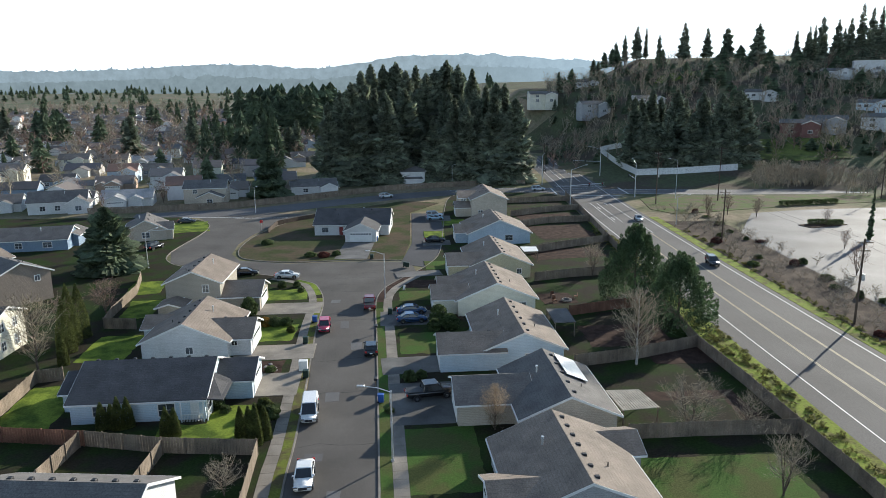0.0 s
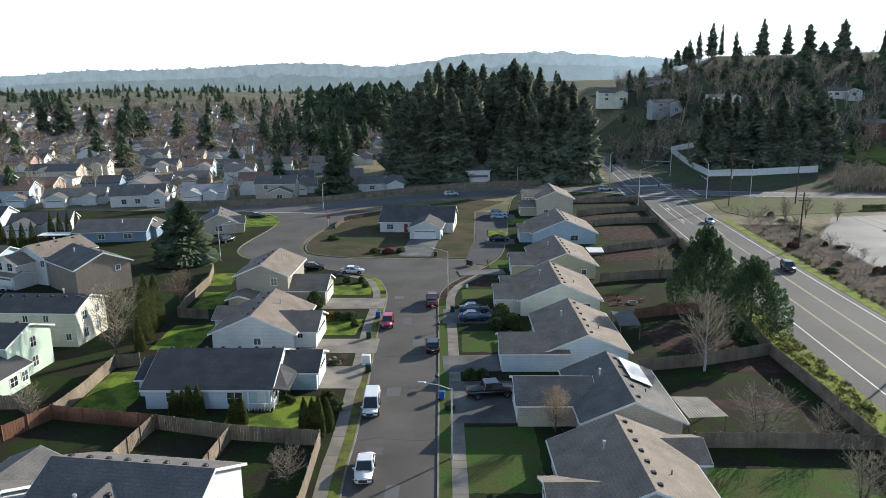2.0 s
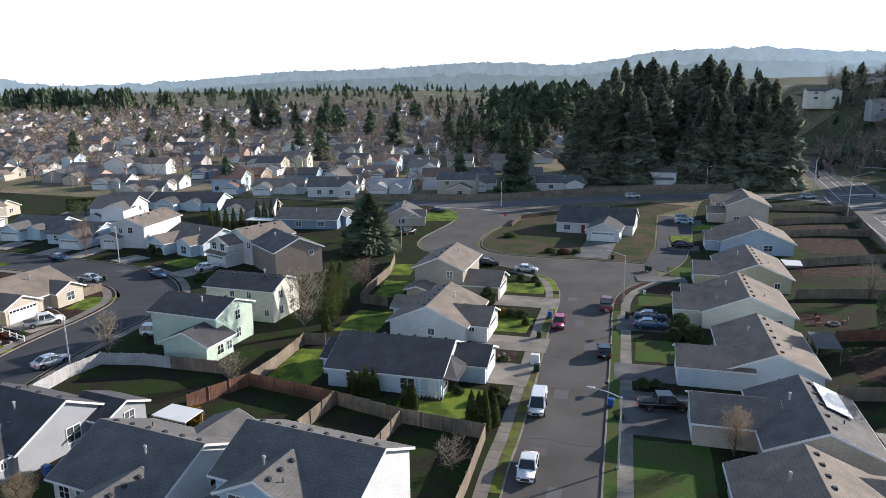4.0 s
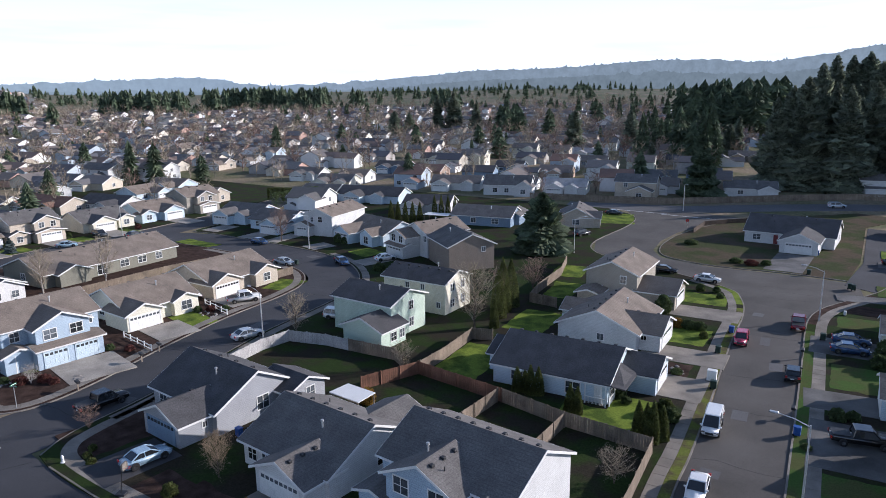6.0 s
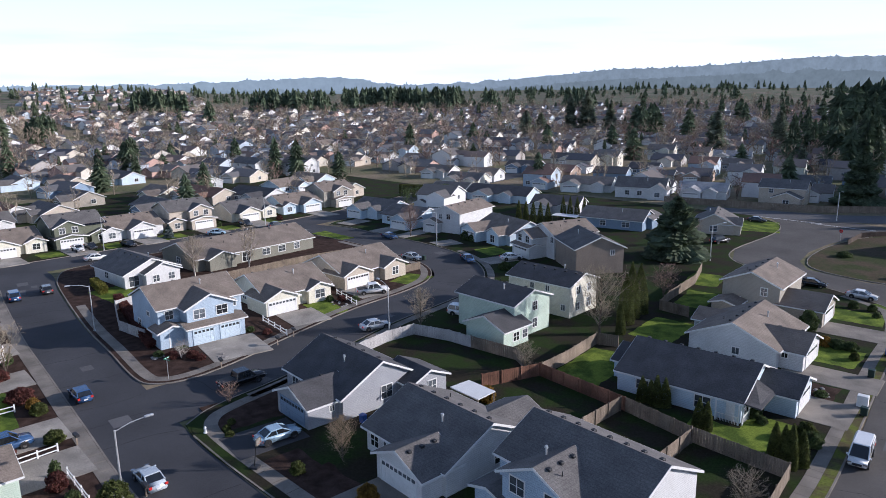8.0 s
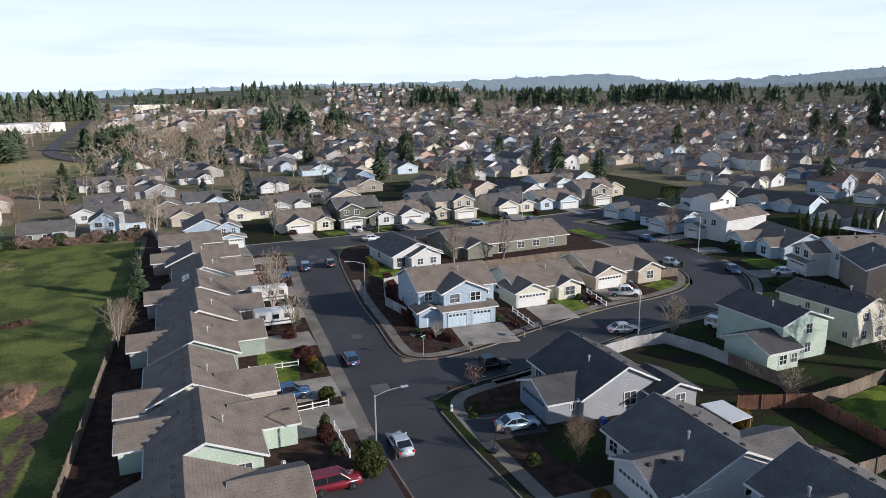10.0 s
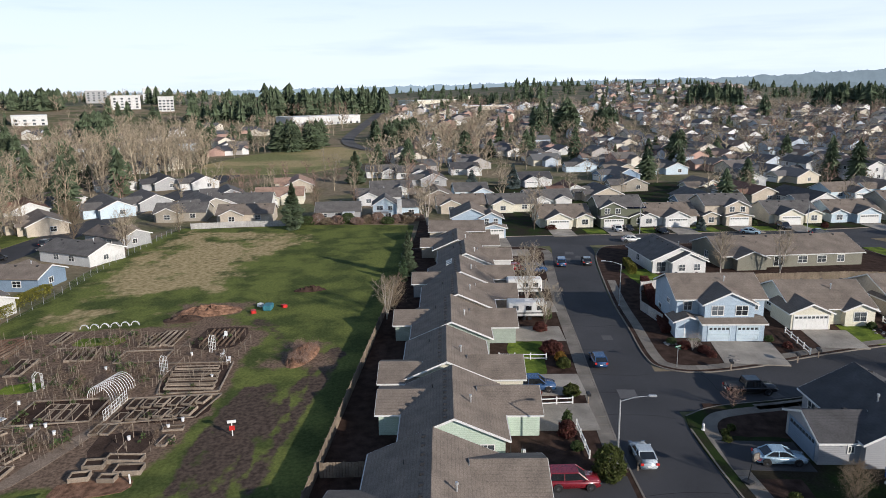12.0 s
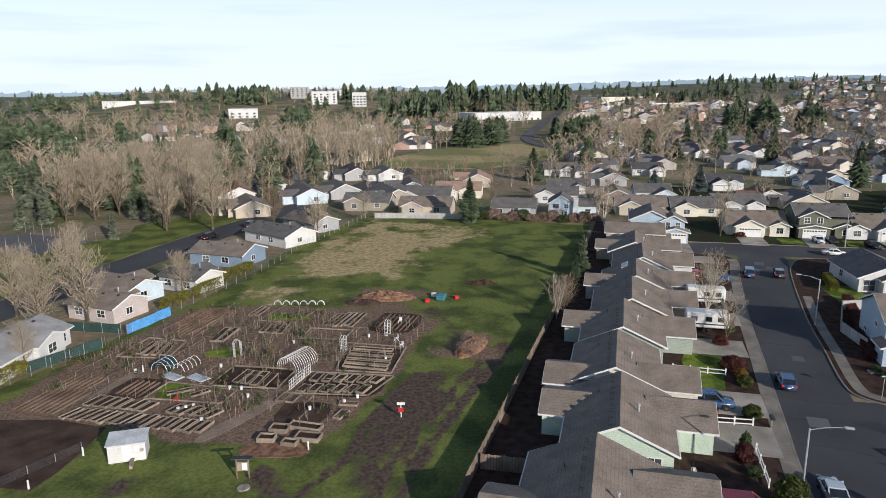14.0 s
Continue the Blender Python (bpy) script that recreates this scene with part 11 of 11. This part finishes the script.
def patio_cover(label, pts, z, material, ribs=0, h=2.3):
    ob = thing("patio_cover", label, "patio cover")
    if ribs:
        for i in range(ribs):
            t0, t1 = i / ribs, (i + 0.8) / ribs
            f = lambda a, b, t: (a[0] + (b[0] - a[0]) * t, a[1] + (b[1] - a[1]) * t)
            bm = bmesh.new()
            slab(bm, [f(pts[0], pts[1], t0), f(pts[0], pts[1], t1), f(pts[3], pts[2], t1), f(pts[3], pts[2], t0)], z, z + 0.06)
            part("slat", bm, material, ob)
    else:
        bm = bmesh.new()
        slab(bm, pts, z, z + 0.1)
        part("roof", bm, material, ob)
    cx, cy = sum(p[0] for p in pts) / 4, sum(p[1] for p in pts) / 4
    for x, y in pts:
        px, py = cx + (x - cx) * 0.92, cy + (y - cy) * 0.92
        part("post", boxes((px - 0.06, px + 0.06, py - 0.06, py + 0.06, 0.05, z)), M_FENCE, ob)
    for a, b in ((0, 3), (1, 2)):
        part("beam", tubes(((pts[a][0], pts[a][1], z - 0.06), (pts[b][0], pts[b][1], z - 0.06), 0.07, 0.07), n=4), M_FENCE, ob)


patio_cover("slatted corrugated patio cover in a back yard", [(17.6, 71.9), (21.4, 72.1), (22.4, 67.6), (18.3, 66.9)], 2.35, M_PALLET, 14)
patio_cover("grey flat patio cover behind the blue house", [(15.2, 101.5), (18.4, 101.7), (18.6, 95.2), (15.6, 95.0)], 2.35, ROOF_GREY)
patio_cover("white flat awning behind the olive house", [(15.8, 144.9), (19.2, 144.8), (19.2, 140.6), (16.2, 140.2)], 2.35, M_TRIM)
patio_cover("bright white patio roof behind a house", [(-51.4, 51.5), (-51.2, 54.4), (-47.0, 54.2), (-46.9, 51.3)], 2.5, M_TRIM)
patio_cover("pale patio roof beside a slate blue house", [(-110, 149), (-103, 150.4), (-103.8, 154), (-110.8, 152.6)], 2.4, M_TRIM)
ob = thing("roof_sheet", "bright white sheet lying on a roof slope", "sheet", pose(14.0, 74.0, 4.3, 0, 23.5, 5))
part("sheet", boxes((-1.3, 1.3, -3.0, 3.0, -0.02, 0.05)), M_TRIM, ob)
# fire pit with stones and chairs
ob = thing("fire_pit", "round stone fire pit on a brick patio", "fire pit", pose(20.4, 113.0, 0.14))
for i in range(12):
    a = 0.5236 * i
    p = part("stone", shared(("pit_stone",), lambda: boxes((-0.18, 0.18, -0.12, 0.12, 0, 0.32), bevel=0.05), M_STONE), M_STONE, ob)
    p.matrix_local = pose(0.75 * math.cos(a), 0.75 * math.sin(a), 0, 0, 0, math.degrees(a) + 90)
part("ash", tubes(((0, 0, 0), (0, 0, 0.1), 0.6, 0.6), n=14), M_DARK, ob)
lawn(19.0, 114.5, 6, 6, 8, M_BARK, "brick-coloured patio round a fire pit")
for x, y in ((18.4, 115.4), (22.2, 114.6), (18.2, 112.4)):
    ob = thing("patio_chair", "low red-brown patio chair", "chair", pose(x, y, 0.15, 0, 0, 60 * x), "patio chairs")
    part("seat", boxes((-0.3, 0.3, -0.3, 0.3, 0.3, 0.36)), M_FENCE_RED, ob)
    part("backrest", boxes((-0.3, 0.3, 0.26, 0.32, 0.36, 0.9)), M_FENCE_RED, ob)
    for u in (-0.26, 0.26):
        for v in (-0.26, 0.26):
            part("leg", boxes((u - 0.03, u + 0.03, v - 0.03, v + 0.03, 0, 0.3)), M_FENCE_RED, ob)


def porch(label, x, y, rot, w, d, h=2.3):
    ob = thing("porch_rail", label, "porch railing", pose(x, y, 0.12, 0, 0, rot))
    for u in (-w / 2, w / 2):
        part("post", boxes((u - 0.07, u + 0.07, -0.07, 0.07, 0, h)), M_TRIM, ob)
    part("rail", boxes((-w / 2, w / 2, -0.04, 0.04, 0.85, 0.93)), M_TRIM, ob)
    n = int(w / 0.16)
    for i in range(1, n):
        u = -w / 2 + w * i / n
        part("baluster", shared(("baluster",), lambda: boxes((-0.02, 0.02, -0.02, 0.02, 0.08, 0.86)), M_TRIM), M_TRIM, ob).location = (u, 0, 0)


porch("white porch railing with slim balusters", -27.6, 69.4, 5, 2.4, 1)
porch("white porch railing at the corner of a house", -26.2, 70.9, 95, 2.2, 1)
porch("white porch railing of the blue house", -92.9, 38.6, -93, 2.2, 1)
# stones in front beds
def rock(seed):
    bm = bmesh.new()
    bmesh.ops.create_icosphere(bm, subdivisions=2, radius=0.3)
    for v in bm.verts:
        v.co *= 0.8 + 0.35 * noise.noise(v.co * 4 + Vector((seed * 7, 0, 0)))
        v.co.z = max(v.co.z * 0.7, -0.08)
    return bm


for cx, cy, n, sp in ((-24.4, 84.6, 14, 2.6), (-90.6, 34.8, 16, 1.6), (-85.0, 41.0, 8, 1.0), (-92.6, 66.6, 10, 2.0)):
    for i in range(n):
        x, y = cx + rk.uniform(-sp, sp), cy + rk.uniform(-sp * 0.5, sp * 0.5)
        me = shared(("rock", i % 4), lambda: rock(i % 4), M_STONE)
        single("rock", me, None, "grey garden rock in a front bed", "rock", pose(x, y, 0.13, 0, 0, rk.uniform(0, 360)), "garden rocks")

# fenced sports court in the park
patch("ground", "worn asphalt sports court behind a fence", [(-145.4, -140.6), (-140.4, -117), (-126, -120), (-118, -140), (-130, -160)], 0, 0.1, M_ASPHALT_OLD, "sports court")
chain_fence("tall chain-link fence round a sports court", [(-145.8, -141.2), (-140.7, -116.6), (-125.5, -119.6), (-118, -139)], 3.0)
chain_fence("tall chain-link fence across the court", [(-140.7, -128), (-122, -131)], 3.0)
# rough tufts on the highway verges
TUFT = [shrub_piece(k, 0.4, 0.4, 0.45, 26, 0.1) for k in range(12)]
verge = []
for i in range(900):
    y = rk.uniform(52, 175)
    x = 50.3 + (rk.uniform(-13.4, -9.6) if i % 5 else rk.uniform(9.6, 11.2))
    verge.append(placed(TUFT[i % 12], x, y, 0.05, rk.random() * 6, rk.uniform(0.4, 1.3), rk.uniform(0.3, 1.1)))
single("verge_grass", tri_mesh("verge_grass", *merged(verge), mat("verge tufts", (0.15, 0.15, 0.05), 0.9, 0.6, 1.4, 0.5, 3, 0, vary=0.4, island=True, thin=0.4)), None, "rough yellow-green tufts along the highway", "grass", kind="stuff")
